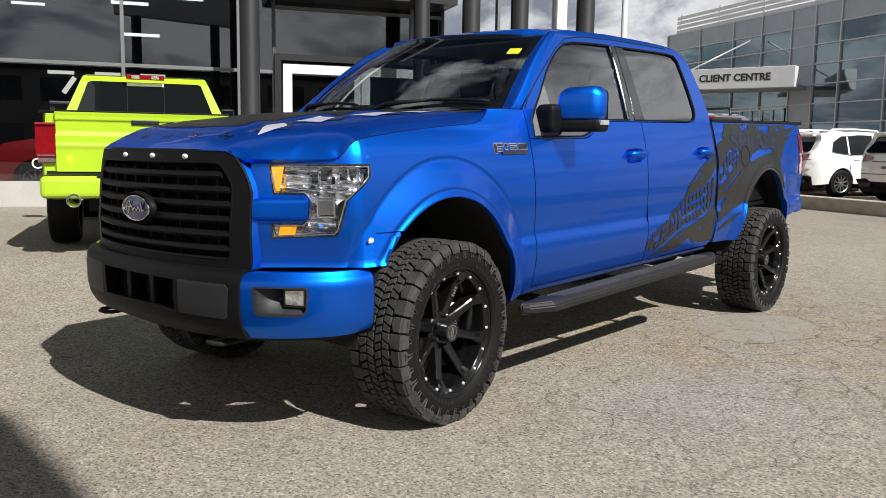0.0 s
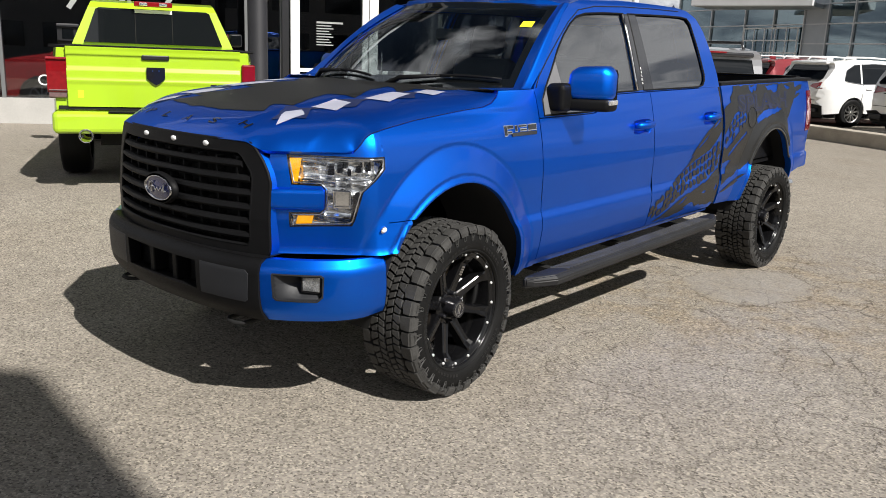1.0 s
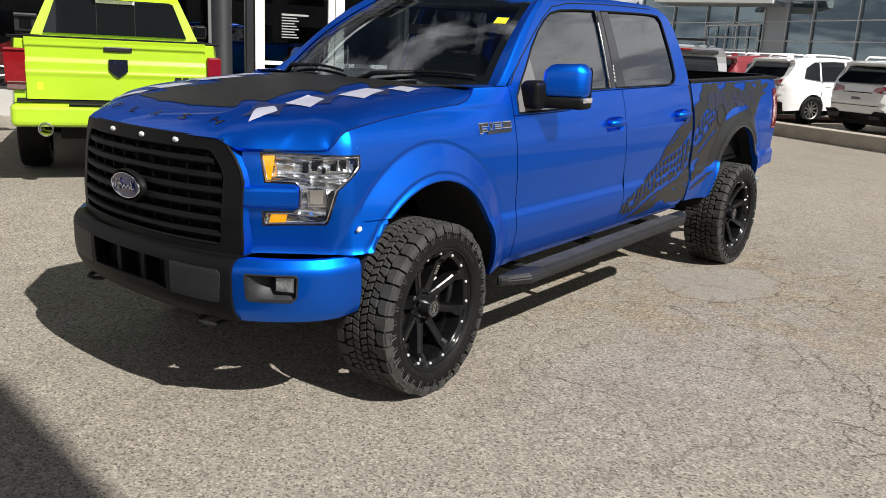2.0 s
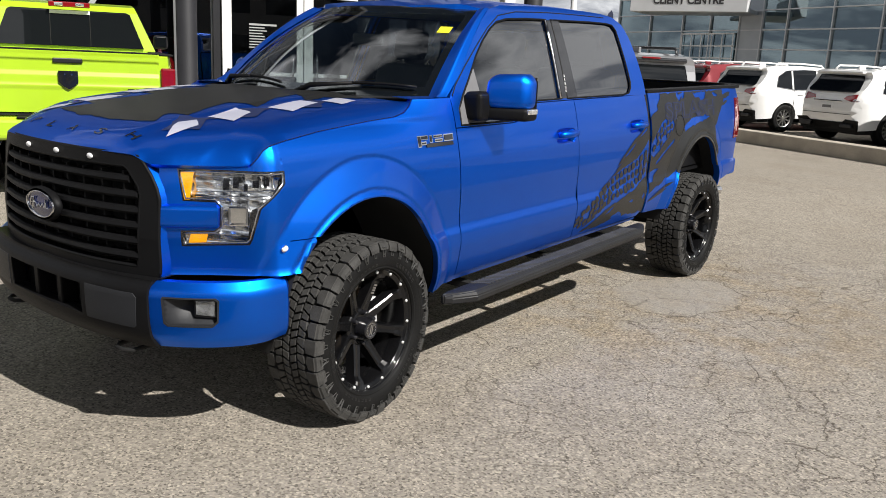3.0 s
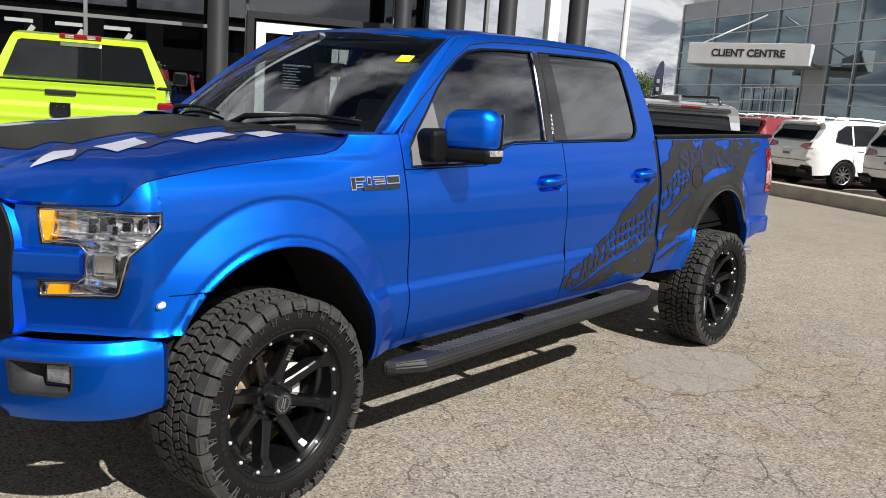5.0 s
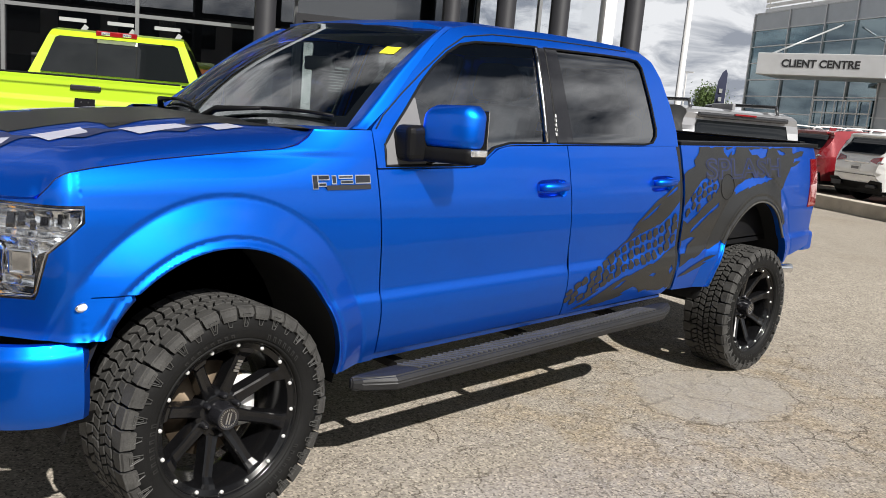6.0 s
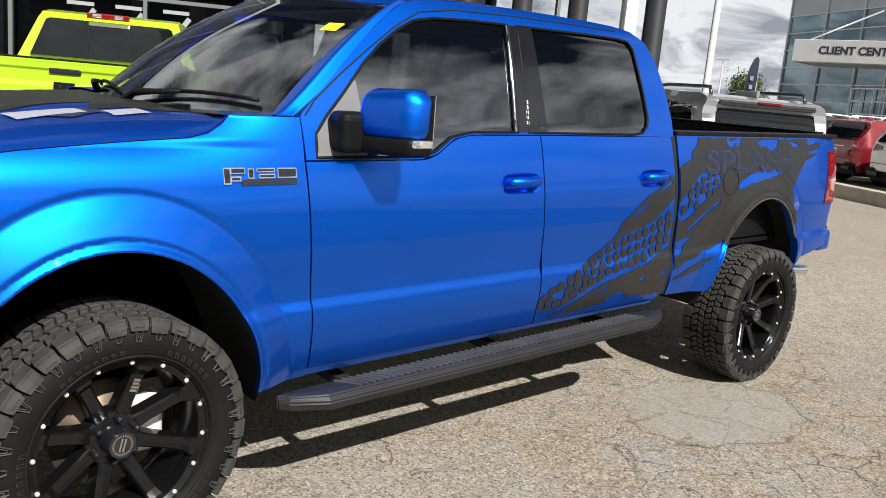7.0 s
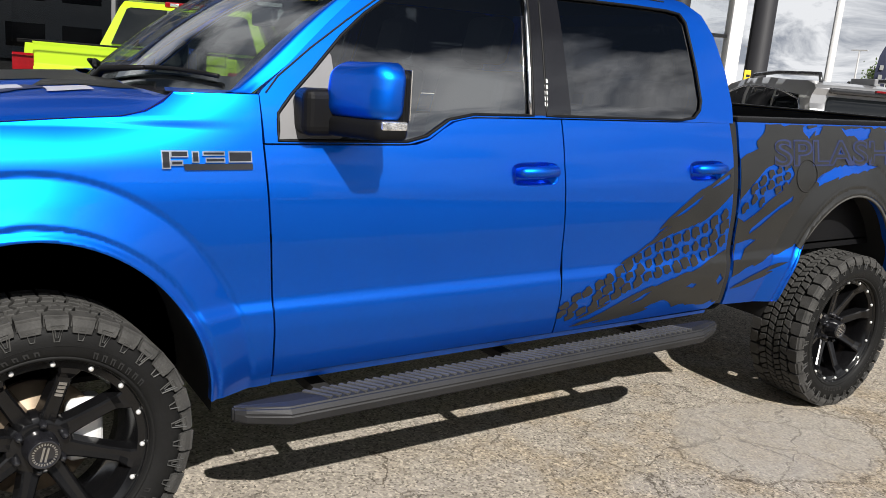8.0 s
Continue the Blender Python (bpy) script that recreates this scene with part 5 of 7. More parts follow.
def centre_map(x, z):
    p = bump_map(1, 0.010)(bump_s(abs(x)) if abs(x) > 0.004 else W0, z)
    return (x, p[1], z)


OPEN_L = [(-0.30, 0.560), (0.30, 0.560), (0.30, 0.690), (-0.30, 0.690)]
panel("bumper_centre", [(-0.655, 0.468), (0.655, 0.468), (0.655, 0.750), (-0.655, 0.750)], centre_map, M_PLASTIC, bumper, 0.022, holes=[OPEN_L], rim=0.06, rim_dir=(0, 1, 0))
boxed("bumper_recess", (-0.34, 0.34, -0.90, -0.89, 0.53, 0.72), M_UNDER, bumper)
for x in (-0.1, 0.1):
    boxed("bumper_rib", (x - 0.02, x + 0.02, -0.975, -0.90, 0.555, 0.695), M_PLASTIC, bumper, bevel=0.006)
for sg in (1, -1):
    panel("air_dam", [(0.02, 0.462), (0.02, 0.510), (W0, 0.485), (W0, 0.440)], bump_map(sg, -0.022), M_PLASTIC, bumper, 0.03, rim=0.06, rim_dir=(0, 1, 0), flip=sg > 0)
bm = bmesh.new()
rows = []
for k in range(41):
    x = -0.66 + 1.32 * k / 40
    a = Vector(centre_map(x, 0.748))
    b = Vector((x, grille_y(x, 0.75) + 0.03, 0.752))
    rows.append([bm.verts.new(a.lerp(b, j / 3)) for j in range(4)])
for r0, r1 in zip(rows, rows[1:]):
    for j in range(3):
        bm.faces.new((r0[j], r1[j], r1[j + 1], r0[j + 1]))
part("bumper_shelf", bm, M_PLASTIC, bumper)

# underbody, cab core and bed
boxed("chassis_rail", (0.38, 0.50, -0.75, 4.75, 0.42, 0.55), M_UNDER, truck)
boxed("chassis_rail", (-0.50, -0.38, -0.75, 4.75, 0.42, 0.55), M_UNDER, truck)
boxed("floor_pan", (-0.86, 0.86, 0.56, 2.91, 0.50, 0.56), M_UNDER, truck)
boxed("engine_block", (-0.50, 0.50, -0.70, 0.55, 0.45, 1.05), M_UNDER, truck, bevel=0.03)
for y, z in ((0.0, 0.40), (WB, 0.28)):
    bm = bmesh.new()
    lathe(bm, [(-0.78, 0.05), (-0.2, 0.05), (-0.12, 0.13), (0.12, 0.13), (0.2, 0.05), (0.78, 0.05)], 14, "X", (0, y, z))
    part("axle", bm, M_UNDER, truck)
boxed("firewall", (-0.86, 0.86, 0.54, 0.58, 0.52, 1.36), M_UNDER, truck)
boxed("cab_back", (-0.87, 0.87, 2.87, 2.905, 0.52, 1.385), M_UNDER, truck)
for sg in (1, -1):
    boxed("door_core", (sg * 0.86, sg * 0.885, 0.58, 2.90, 0.50, 1.27), M_UNDER, truck)


def cab_rear(off):
    return lambda x, z: (x, 2.935 - 0.085 * smooth_step(1.36, 1.95, z) - 0.04 * (x / 0.75) ** 2 + off, z)


RW = [(-0.62, 1.44), (0.62, 1.44), (0.56, 1.80), (-0.56, 1.80)]
panel("cab_rear_panel", [(-0.86, 1.385), (0.86, 1.385), (0.72, 1.84), (0.64, 1.895), (-0.64, 1.895), (-0.72, 1.84)], cab_rear(0), M_BLUE, truck, 0.05, holes=[RW], rim=0.03, rim_dir=(0, -1, 0))
panel("back_window", RW, cab_rear(-0.01), M_TINT2, truck, 0.1)
boxed("bed_floor", (-0.84, 0.84, BED_F, 4.82, 0.72, 0.76), M_PLASTIC, truck)
boxed("bed_front_wall", (-0.84, 0.84, BED_F, BED_F + 0.04, 0.72, 1.40), M_PLASTIC, truck)
boxed("tailgate", (-0.80, 0.80, 4.80, 4.86, 0.74, 1.405), M_BLUE, truck, bevel=0.015)
boxed("tailgate_cap", (-0.80, 0.80, 4.775, 4.868, 1.404, 1.418), M_PLASTIC, truck, bevel=0.005)
boxed("tailgate_liner", (-0.78, 0.78, 4.784, 4.798, 0.76, 1.40), M_PLASTIC, truck)
rbm = empty_part("rear_bumper", truck)
boxed("bumper_bar", (-0.90, 0.90, 4.86, 5.02, 0.60, 0.75), M_BLUE, rbm, bevel=0.03, seg=3)
boxed("bumper_step", (-0.86, 0.86, 4.88, 5.03, 0.745, 0.765), M_PLASTIC, rbm, bevel=0.006)
boxed("bumper_bracket", (-0.6, 0.6, 4.70, 4.90, 0.60, 0.68), M_UNDER, rbm)
for dx in (0.0, 0.085):
    bm = bmesh.new()
    lathe(bm, [(-0.25, 0.030), (0.0, 0.036), (0.004, 0.033), (-0.03, 0.030), (-0.2, 0.028)], 20, "Y")
    ob = part("exhaust_tip", bm, M_CHROME, truck, "chrome exhaust tip")
    ob.matrix_local = pose(0.76 + dx, 4.82, 0.462, 0, 0, -28)

# ---- wheels ----
def wheel_template():
    wheel = new("wheel")
    tyre_ob = empty_part("tyre", wheel)
    bm = bmesh.new()
    prof = [(-0.115, 0.272), (-0.140, 0.295), (-0.153, 0.335), (-0.151, 0.370), (-0.141, 0.392), (-0.118, 0.400), (0.118, 0.400), (0.141, 0.392), (0.151, 0.370), (0.155, 0.345), (0.152, 0.318), (0.142, 0.300), (0.128, 0.291), (0.115, 0.282)]
    lathe(bm, prof, 96)
    part("carcass", bm, M_TYRE, tyre_ob)
    # bead ring and a thin moulded line on the sidewall
    bm = bmesh.new()
    lathe(bm, [(0.136, 0.292), (0.146, 0.297), (0.149, 0.302), (0.146, 0.306)], 96)
    lathe(bm, [(0.152, 0.338), (0.1562, 0.340), (0.152, 0.342)], 96)
    part("sidewall_ring", bm, M_TYRE, tyre_ob)
    # tread: deep shoulder lugs, and staggered blocks between them
    bm = bmesh.new()
    rr = random.Random(7)

    def lug(outline, r0, r1, taper=0.9):
        """A block over the outline of (angle, x), from radius r0 to r1."""
        tc = sum(p[0] for p in outline) / len(outline)
        xc = sum(p[1] for p in outline) / len(outline)
        low, mid, top = [], [], []
        r1 += rr.uniform(-0.0012, 0.0008)
        for t, x in outline:
            low.append(bm.verts.new((x, r0 * math.cos(t), r0 * math.sin(t))))
            k = 0.5 + taper / 2
            t1, x1 = tc + (t - tc) * k, xc + (x - xc) * k
            mid.append(bm.verts.new((x1, (r1 - 0.0022) * math.cos(t1), (r1 - 0.0022) * math.sin(t1))))
            t2, x2 = tc + (t - tc) * (taper - 0.03), xc + (x - xc) * (taper - 0.03)
            top.append(bm.verts.new((x2, r1 * math.cos(t2), r1 * math.sin(t2))))
        n = len(outline)
        for a, b in ((low, mid), (mid, top)):
            for i in range(n):
                bm.faces.new((a[i], a[(i + 1) % n], b[(i + 1) % n], b[i]))
        bm.faces.new(top)

    n = 36
    st = 2 * math.pi / n
    for k in range(n):
        t = k * st
        wide = k % 2
        for sgx in (1, -1):
            o = t if sgx > 0 else t + st * 0.5
            x1 = 0.147 if wide else 0.139
            x0 = 0.090 if wide else 0.098
            lug([(o + 0.03 * st, sgx * x0), (o + 0.40 * st, sgx * (x0 - 0.008)), (o + 0.90 * st, sgx * (x0 + 0.004)), (o + 0.93 * st, sgx * x1), (o + 0.01 * st, sgx * x1)], 0.394, 0.4262, 0.95)
            # finger that runs down the sidewall
            r_lo = 0.376 if wide else 0.384
            ta, tb = o + 0.03 * st, o + 0.90 * st
            vs = []
            for x, r, q in ((0.136, r_lo, 0.9), (0.136, 0.4215, 1.0), (0.1475, 0.417, 1.0), (0.1560, 0.398, 0.97), (0.1580, r_lo + 0.004, 0.90)):
                tm, th = (ta + tb) / 2, (tb - ta) / 2 * q
                vs.append((bm.verts.new((sgx * x, r * math.cos(tm - th), r * math.sin(tm - th))), bm.verts.new((sgx * x, r * math.cos(tm + th), r * math.sin(tm + th)))))
            for i in range(4):
                bm.faces.new((vs[i][0], vs[i + 1][0], vs[i + 1][1], vs[i][1]))
            bm.faces.new((vs[4][0], vs[0][0], vs[0][1], vs[4][1]))
            bm.faces.new([v[0] for v in vs])
            bm.faces.new([v[1] for v in reversed(vs)])
            # second row: hooked blocks that lean
            lug([(o + 0.02 * st, sgx * 0.043), (o + 0.34 * st, sgx * 0.043), (o + 0.62 * st, sgx * 0.081), (o + 0.52 * st, sgx * 0.088), (o + 0.06 * st, sgx * 0.083)], 0.394, 0.4272, 0.89)
            lug([(o + 0.46 * st, sgx * 0.045), (o + 0.92 * st, sgx * 0.045), (o + 1.0 * st, sgx * 0.080), (o + 0.74 * st, sgx * 0.084)], 0.394, 0.4270, 0.89)
        # centre rows
        lug([(t + 0.0 * st, -0.038), (t + 0.42 * st, -0.038), (t + 0.62 * st, -0.003), (t + 0.14 * st, -0.003)], 0.394, 0.4276, 0.89)
        lug([(t + 0.52 * st, -0.038), (t + 0.90 * st, -0.038), (t + 1.06 * st, -0.006), (t + 0.74 * st, -0.003)], 0.394, 0.4274, 0.89)
        lug([(t + 0.30 * st, 0.004), (t + 0.74 * st, 0.004), (t + 0.56 * st, 0.038), (t + 0.12 * st, 0.038)], 0.394, 0.4276, 0.89)
        lug([(t + 0.84 * st, 0.004), (t + 1.22 * st, 0.006), (t + 1.02 * st, 0.038), (t + 0.66 * st, 0.038)], 0.394, 0.4274, 0.89)
    bmesh.ops.recalc_face_normals(bm, faces=bm.faces)
    tread = part("tread", bm, M_TREAD, tyre_ob, smooth=False)
    tread["kind"] = "stuff"
    # raised wedge marks and plain lettering bars on the sidewall
    bm = bmesh.new()
    for k in range(n):
        t = (k + 0.45) * st
        tri = [(0.400, -0.040), (0.400, 0.040), (0.353, 0.018), (0.353, -0.018)] if k % 2 == 0 else [(0.386, -0.030), (0.386, 0.030), (0.358, 0.016), (0.358, -0.016)]
        tube(bm, [(0.1565, r * math.cos(t + d), r * math.sin(t + d)) for r, d in tri], 0.0023, 5, closed=True)
        if k % 2 == 0:
            tube(bm, [(0.1565, r * math.cos(t + d), r * math.sin(t + d)) for r, d in ((0.394, -0.022), (0.394, 0.022), (0.364, 0.008), (0.364, -0.008))], 0.0018, 5, closed=True)
    part("sidewall_relief", bm, M_TYRE_MARK, tyre_ob, smooth=False)["kind"] = "stuff"
    bm = bmesh.new()
    for base, cnt, r0, r1 in ((0.6, 7, 0.312, 0.332), (1.6, 8, 0.316, 0.330), (2.9, 7, 0.312, 0.332), (3.9, 8, 0.316, 0.330), (5.2, 7, 0.312, 0.332)):
        for k in range(cnt):
            t = base + k * 0.085
            for a, b in ((0.0, 0.012), (0.030, 0.042)):
                q = [(r, d) for r, d in ((r0, a), (r1, a + 0.010), (r1, b + 0.010), (r0, b))]
                bm.faces.new([bm.verts.new((0.1562, r * math.cos(t + d), r * math.sin(t + d))) for r, d in q])
            bm.faces.new([bm.verts.new((0.1564, r * math.cos(t + d), r * math.sin(t + d))) for r, d in ((r1 - 0.005, 0.006), (r1, 0.010), (r1, 0.044), (r1 - 0.005, 0.040))])
    part("sidewall_lettering", bm, M_TYRE_LETTER, tyre_ob, smooth=False)["kind"] = "stuff"
    # rim: barrel, bolted ring, eight dished spokes, recessed hub, cap
    rim = empty_part("rim", wheel)
    bm = bmesh.new()
    lathe(bm, [(-0.118, 0.280), (-0.112, 0.258), (-0.02, 0.246), (0.05, 0.248), (0.092, 0.256), (0.110, 0.262), (0.1175, 0.264), (0.1185, 0.286), (0.126, 0.288), (0.131, 0.291), (0.130, 0.297), (0.122, 0.298), (0.112, 0.282)], 80)
    part("barrel", bm, M_RIM, rim)
    for k in range(8):
        t = 2 * math.pi * k / 8 + math.pi / 2 - 0.30
        d = Vector((0, math.cos(t), math.sin(t)))
        s = Vector((0, -math.sin(t), math.cos(t)))
        bm = bmesh.new()
        rings = []
        for r, w, xt, xb in ((0.040, 0.030, 0.046, 0.0), (0.080, 0.027, 0.052, 0.0), (0.12, 0.0235, 0.062, 0.010), (0.19, 0.0215, 0.080, 0.026), (0.226, 0.0225, 0.090, 0.036), (0.246, 0.027, 0.110, 0.05), (0.264, 0.034, 0.1165, 0.07)):
            e = 0.006
            prof = [(xb, -w - 0.004), (xt - e, -w), (xt, -w + e), (xt - 0.002, 0.0), (xt, w - e), (xt - e, w), (xb, w + 0.004)]
            rings.append([bm.verts.new(d * r + s * b + Vector((a, 0, 0))) for a, b in prof])
        for r0, r1 in zip(rings, rings[1:]):
            for i in range(len(r0)):
                bm.faces.new((r0[i], r0[(i + 1) % len(r0)], r1[(i + 1) % len(r0)], r1[i]))
        bmesh.ops.recalc_face_normals(bm, faces=bm.faces)
        part("spoke", bm, M_RIM, rim, smooth=False)
    for k in range(16):
        tt = 2 * math.pi * (k + 0.5) / 16 + math.pi / 2 - 0.30
        bm = bmesh.new()
        lathe(bm, [(0.0, 0.0078), (0.006, 0.0076), (0.0085, 0.0055), (0.009, 0.0005)], 10)
        ob = part("bolt", bm, M_BOLT, rim)
        ob.matrix_local = Matrix.Translation((0.1175, 0.275 * math.cos(tt), 0.275 * math.sin(tt)))
    bm = bmesh.new()
    lathe(bm, [(0.0, 0.100), (0.040, 0.096), (0.050, 0.088), (0.052, 0.060), (0.052, 0.001)], 40)
    part("hub", bm, M_RIM, rim)
    for k in range(6):
        t = 2 * math.pi * k / 6 + 0.4
        bm = bmesh.new()
        lathe(bm, [(0.045, 0.0135), (0.072, 0.0120), (0.080, 0.009), (0.082, 0.0005)], 6)
        ob = part("lug_nut", bm, M_GLOSSBLACK, rim)
        ob.matrix_local = Matrix.Translation((0, 0.072 * math.cos(t), 0.072 * math.sin(t)))
    bm = bmesh.new()
    lathe(bm, [(0.045, 0.052), (0.060, 0.050), (0.104, 0.047), (0.114, 0.044), (0.117, 0.040), (0.113, 0.037), (0.113, 0.0005)], 40)
    part("centre_cap", bm, M_GLOSSBLACK, rim, "gloss black centre cap")
    bm = bmesh.new()
    for k in range(26):
        t = 2 * math.pi * k / 26
        bm.faces.new([bm.verts.new((0.1135, r * math.cos(t + d), r * math.sin(t + d))) for r, d in ((0.028, 0), (0.035, 0), (0.035, 0.11), (0.028, 0.13))])
    for a, b, c in ((-0.022, 0.022, -0.009), (-0.022, 0.022, 0.003)):
        box(bm, 0.112, 0.1142, a, b, c, c + 0.006, m=Matrix.Rotation(1.3, 4, "X"))
    part("cap_lettering", bm, M_STEEL, rim, smooth=False)
    for k in range(4):
        bm = bmesh.new()
        r0 = 0.165 + 0.0125 * k
        box(bm, 0.0755 + 0.003 * k, 0.0795 + 0.003 * k, -0.011, 0.011, r0, r0 + 0.0085, m=Matrix.Rotation(-0.30, 4, "X"))
        part("spoke_mark", bm, M_STEEL, rim, smooth=False)
    br = empty_part("brake", wheel)
    bm = bmesh.new()
    lathe(bm, [(-0.045, 0.06), (-0.045, 0.178), (-0.022, 0.178), (-0.022, 0.09), (0.0, 0.085), (0.0, 0.001)], 48)
    part("disc", bm, M_BRAKE, br)
    bm = bmesh.new()
    box(bm, -0.075, 0.005, 0.085, 0.195, -0.10, 0.10, bevel=0.02, seg=3)
    box(bm, 0.0, 0.012, 0.12, 0.16, -0.07, -0.02, bevel=0.006)
    box(bm, 0.0, 0.012, 0.12, 0.16, 0.02, 0.07, bevel=0.006)
    part("caliper", bm, M_CAST, br, smooth=False)
    return wheel


wheel0 = wheel_template()
wheel0.parent = truck
wheel0.matrix_local = pose(0.868, 0.026, 0.386, 0, 0, 5.0)
for x, y, z, rx, rz in ((0.868, WB, 0.281, 77, 0), (-0.868, 0.026, 0.386, 30, 185), (-0.868, WB, 0.281, 10, 180)):
    w = copy_thing(wheel0, pose(x, y, z, rx, 0, rz))
    w.parent = truck

# fender badge: plain chrome-rimmed bars
BADGE = [(0.378, 0.404, 1.205, 1.258), (0.404, 0.456, 1.238, 1.258), (0.404, 0.440, 1.214, 1.230), (0.466, 0.488, 1.222, 1.256), (0.498, 0.566, 1.242, 1.256), (0.506, 0.566, 1.222, 1.237), (0.576, 0.650, 1.222, 1.256)]
badge = empty_part("fender_badge", truck)
bm = bmesh.new()
for a, b, z0, z1 in BADGE:
    sheet(bm, [(a, z0), (b, z0), (b, z1), (a, z1)], side_map(1, 0.008), 0.02, rim=0.008, rim_dir=(-1, 0, 0))
part("badge_edge", bm, M_CHROME, badge, "chrome-edged black badge bars", smooth=False)
bm = bmesh.new()
for a, b, z0, z1 in BADGE:
    sheet(bm, [(a + 0.004, z0 + 0.004), (b - 0.004, z0 + 0.004), (b - 0.004, z1 - 0.004), (a + 0.004, z1 - 0.004)], side_map(1, 0.0095), 0.02)
sheet(bm, [(0.445, 1.200), (0.652, 1.200), (0.652, 1.218), (0.440, 1.218)], side_map(1, 0.006), 0.02, rim=0.006, rim_dir=(-1, 0, 0))
part("badge_face", bm, M_GLOSSBLACK, badge, smooth=False)

# ---- cabin ----
dash = empty_part("dashboard", truck)
boxed("dash_top", (-0.80, 0.80, 0.62, 1.02, 1.12, 1.30), M_DASH, dash, bevel=0.05, seg=3)
boxed("dash_hood", (0.22, 0.62, 0.80, 1.06, 1.25, 1.36), M_DASH, dash, bevel=0.04, seg=3)
boxed("dash_tray", (-0.80, 0.80, 0.40, 0.70, 1.20, 1.335), M_DASH, dash, bevel=0.03)
bm = bmesh.new()
tube(bm, [(0.40 + 0.19 * math.cos(t), 1.16 + 0.19 * math.sin(t) * 0.40, 1.25 + 0.19 * math.sin(t) * 0.92) for t in (2 * math.pi * k / 28 for k in range(28))], 0.016, 8, closed=True)
part("steering_wheel", bm, M_DASH, dash)
boxed("steering_hub", (0.33, 0.47, 1.10, 1.16, 1.20, 1.31), M_DASH, dash, bevel=0.02)


def seat(x, y, w):
    s = empty_part("seat", truck)
    boxed("cushion", (x - w / 2, x + w / 2, y, y + 0.52, 0.86, 1.0), M_SEAT, s, bevel=0.05, seg=3)
    boxed("backrest", (x - w / 2, x + w / 2, 0, 0.14, 0, 0.62), M_SEAT, s, bevel=0.05, seg=3, m=Matrix.Translation((0, y + 0.48, 0.95)) @ Matrix.Rotation(radians(-14), 4, "X"))
    boxed("headrest", (x - 0.13, x + 0.13, 0, 0.10, 0.65, 0.85), M_SEAT, s, bevel=0.04, seg=3, m=Matrix.Translation((0, y + 0.48, 0.95)) @ Matrix.Rotation(radians(-14), 4, "X"))


for x in (0.40, -0.40):
    seat(x, 1.18, 0.52)
    seat(x, 2.12, 0.62)
boxed("console", (-0.12, 0.12, 1.05, 1.8, 0.80, 1.05), M_DASH, truck, bevel=0.04, seg=3)
boxed("headliner", (-0.60, 0.60, 1.32, 2.78, 1.852, 1.866), M_DASHLIGHT, truck)
for sg in (1, -1):
    for y0 in (0.74, 1.92):
        boxed("door_trim", (sg * 0.80, sg * 0.86, y0, y0 + 0.95, 0.60, 1.27), M_DASH, truck, bevel=0.03)
boxed("rear_view_mirror", (-0.12, 0.12, 1.02, 1.05, 1.66, 1.73), M_DASH, truck, bevel=0.012)

# ---- site: everything on the lot's grid hangs on (u, v) ----
def site(u, v, z=0.0, rz=0.0):
    return SITE_M @ pose(u, v, z, 0, 0, rz)


FACADE_U, FACADE_Z = -11.5, 0.15


def curtain_wall(parent, u, v0, v1, z0, z1, vs, zs, glass_mat, bar=0.06):
    """Bars on the lines vs and zs and one pane in each field, in the plane u."""
    vs, zs = [v0] + vs + [v1], [z0] + zs + [z1]
    for v in vs:
        boxed("mullion", (u - 0.09, u + 0.05, v - bar / 2, v + bar / 2, z0, z1), M_MULLION, parent)
    for z in zs[1:-1]:
        for a, b in zip(vs, vs[1:]):
            boxed("transom", (u - 0.08, u + 0.04, a + bar / 2, b - bar / 2, z - bar / 2, z + bar / 2), M_MULLION, parent)
    for a, b in zip(vs, vs[1:]):
        for c, d in zip(zs, zs[1:]):
            boxed("pane", (u - 0.02, u, a + bar / 2, b - bar / 2, c, d), glass_mat, parent).visible_shadow = False


show = empty("showroom_building", SITE_M, "showroom with a dark glass curtain wall, white base and charcoal columns", "building")
Z0 = FACADE_Z
boxed("base_wall", (FACADE_U - 0.25, FACADE_U + 0.06, -9.0, 1.28, Z0 - 0.3, Z0 + 0.42), M_WALL, show)
curtain_wall(show, FACADE_U, -9.0, 1.30, Z0 + 0.42, 8.0, [-7.6, -5.5, -3.4, -1.33, 0.66], [2.62, 4.9], M_FACADE_GLASS)
curtain_wall(show, FACADE_U, 1.30, 4.6, 2.92, 8.0, [3.97], [3.8, 4.9], M_FACADE_GLASS)
curtain_wall(show, FACADE_U, 4.6, 7.1, Z0, 8.0, [5.8], [2.62, 4.9], M_LENS)
boxed("white_post", (FACADE_U - 0.1, FACADE_U + 0.1, 7.05, 7.3, Z0, 8.0), M_WHITEFRAME, show)
boxed("interior_back", (FACADE_U - 9.0, FACADE_U - 8.8, -9, 4.6, Z0, 8), M_INNER, show)
boxed("interior_side", (FACADE_U - 9.0, FACADE_U - 0.2, 4.55, 4.65, Z0, 8), M_INNER, show)
boxed("interior_side", (FACADE_U - 9.0, FACADE_U - 0.2, -9.1, -9.0, Z0, 8), M_INNER, show)
boxed("interior_floor", (FACADE_U - 8.8, FACADE_U - 0.2, -9, 4.55, Z0 - 0.05, Z0 + 0.05), M_SHOWFLOOR, show)
boxed("interior_ceiling", (FACADE_U - 8.8, FACADE_U - 0.2, -9, 4.55, 6.9, 7.0), M_INNER, show)
boxed("roof", (FACADE_U - 9.2, FACADE_U + 0.3, -9.2, 7.4, 8.0, 8.5), M_PANEL, show)
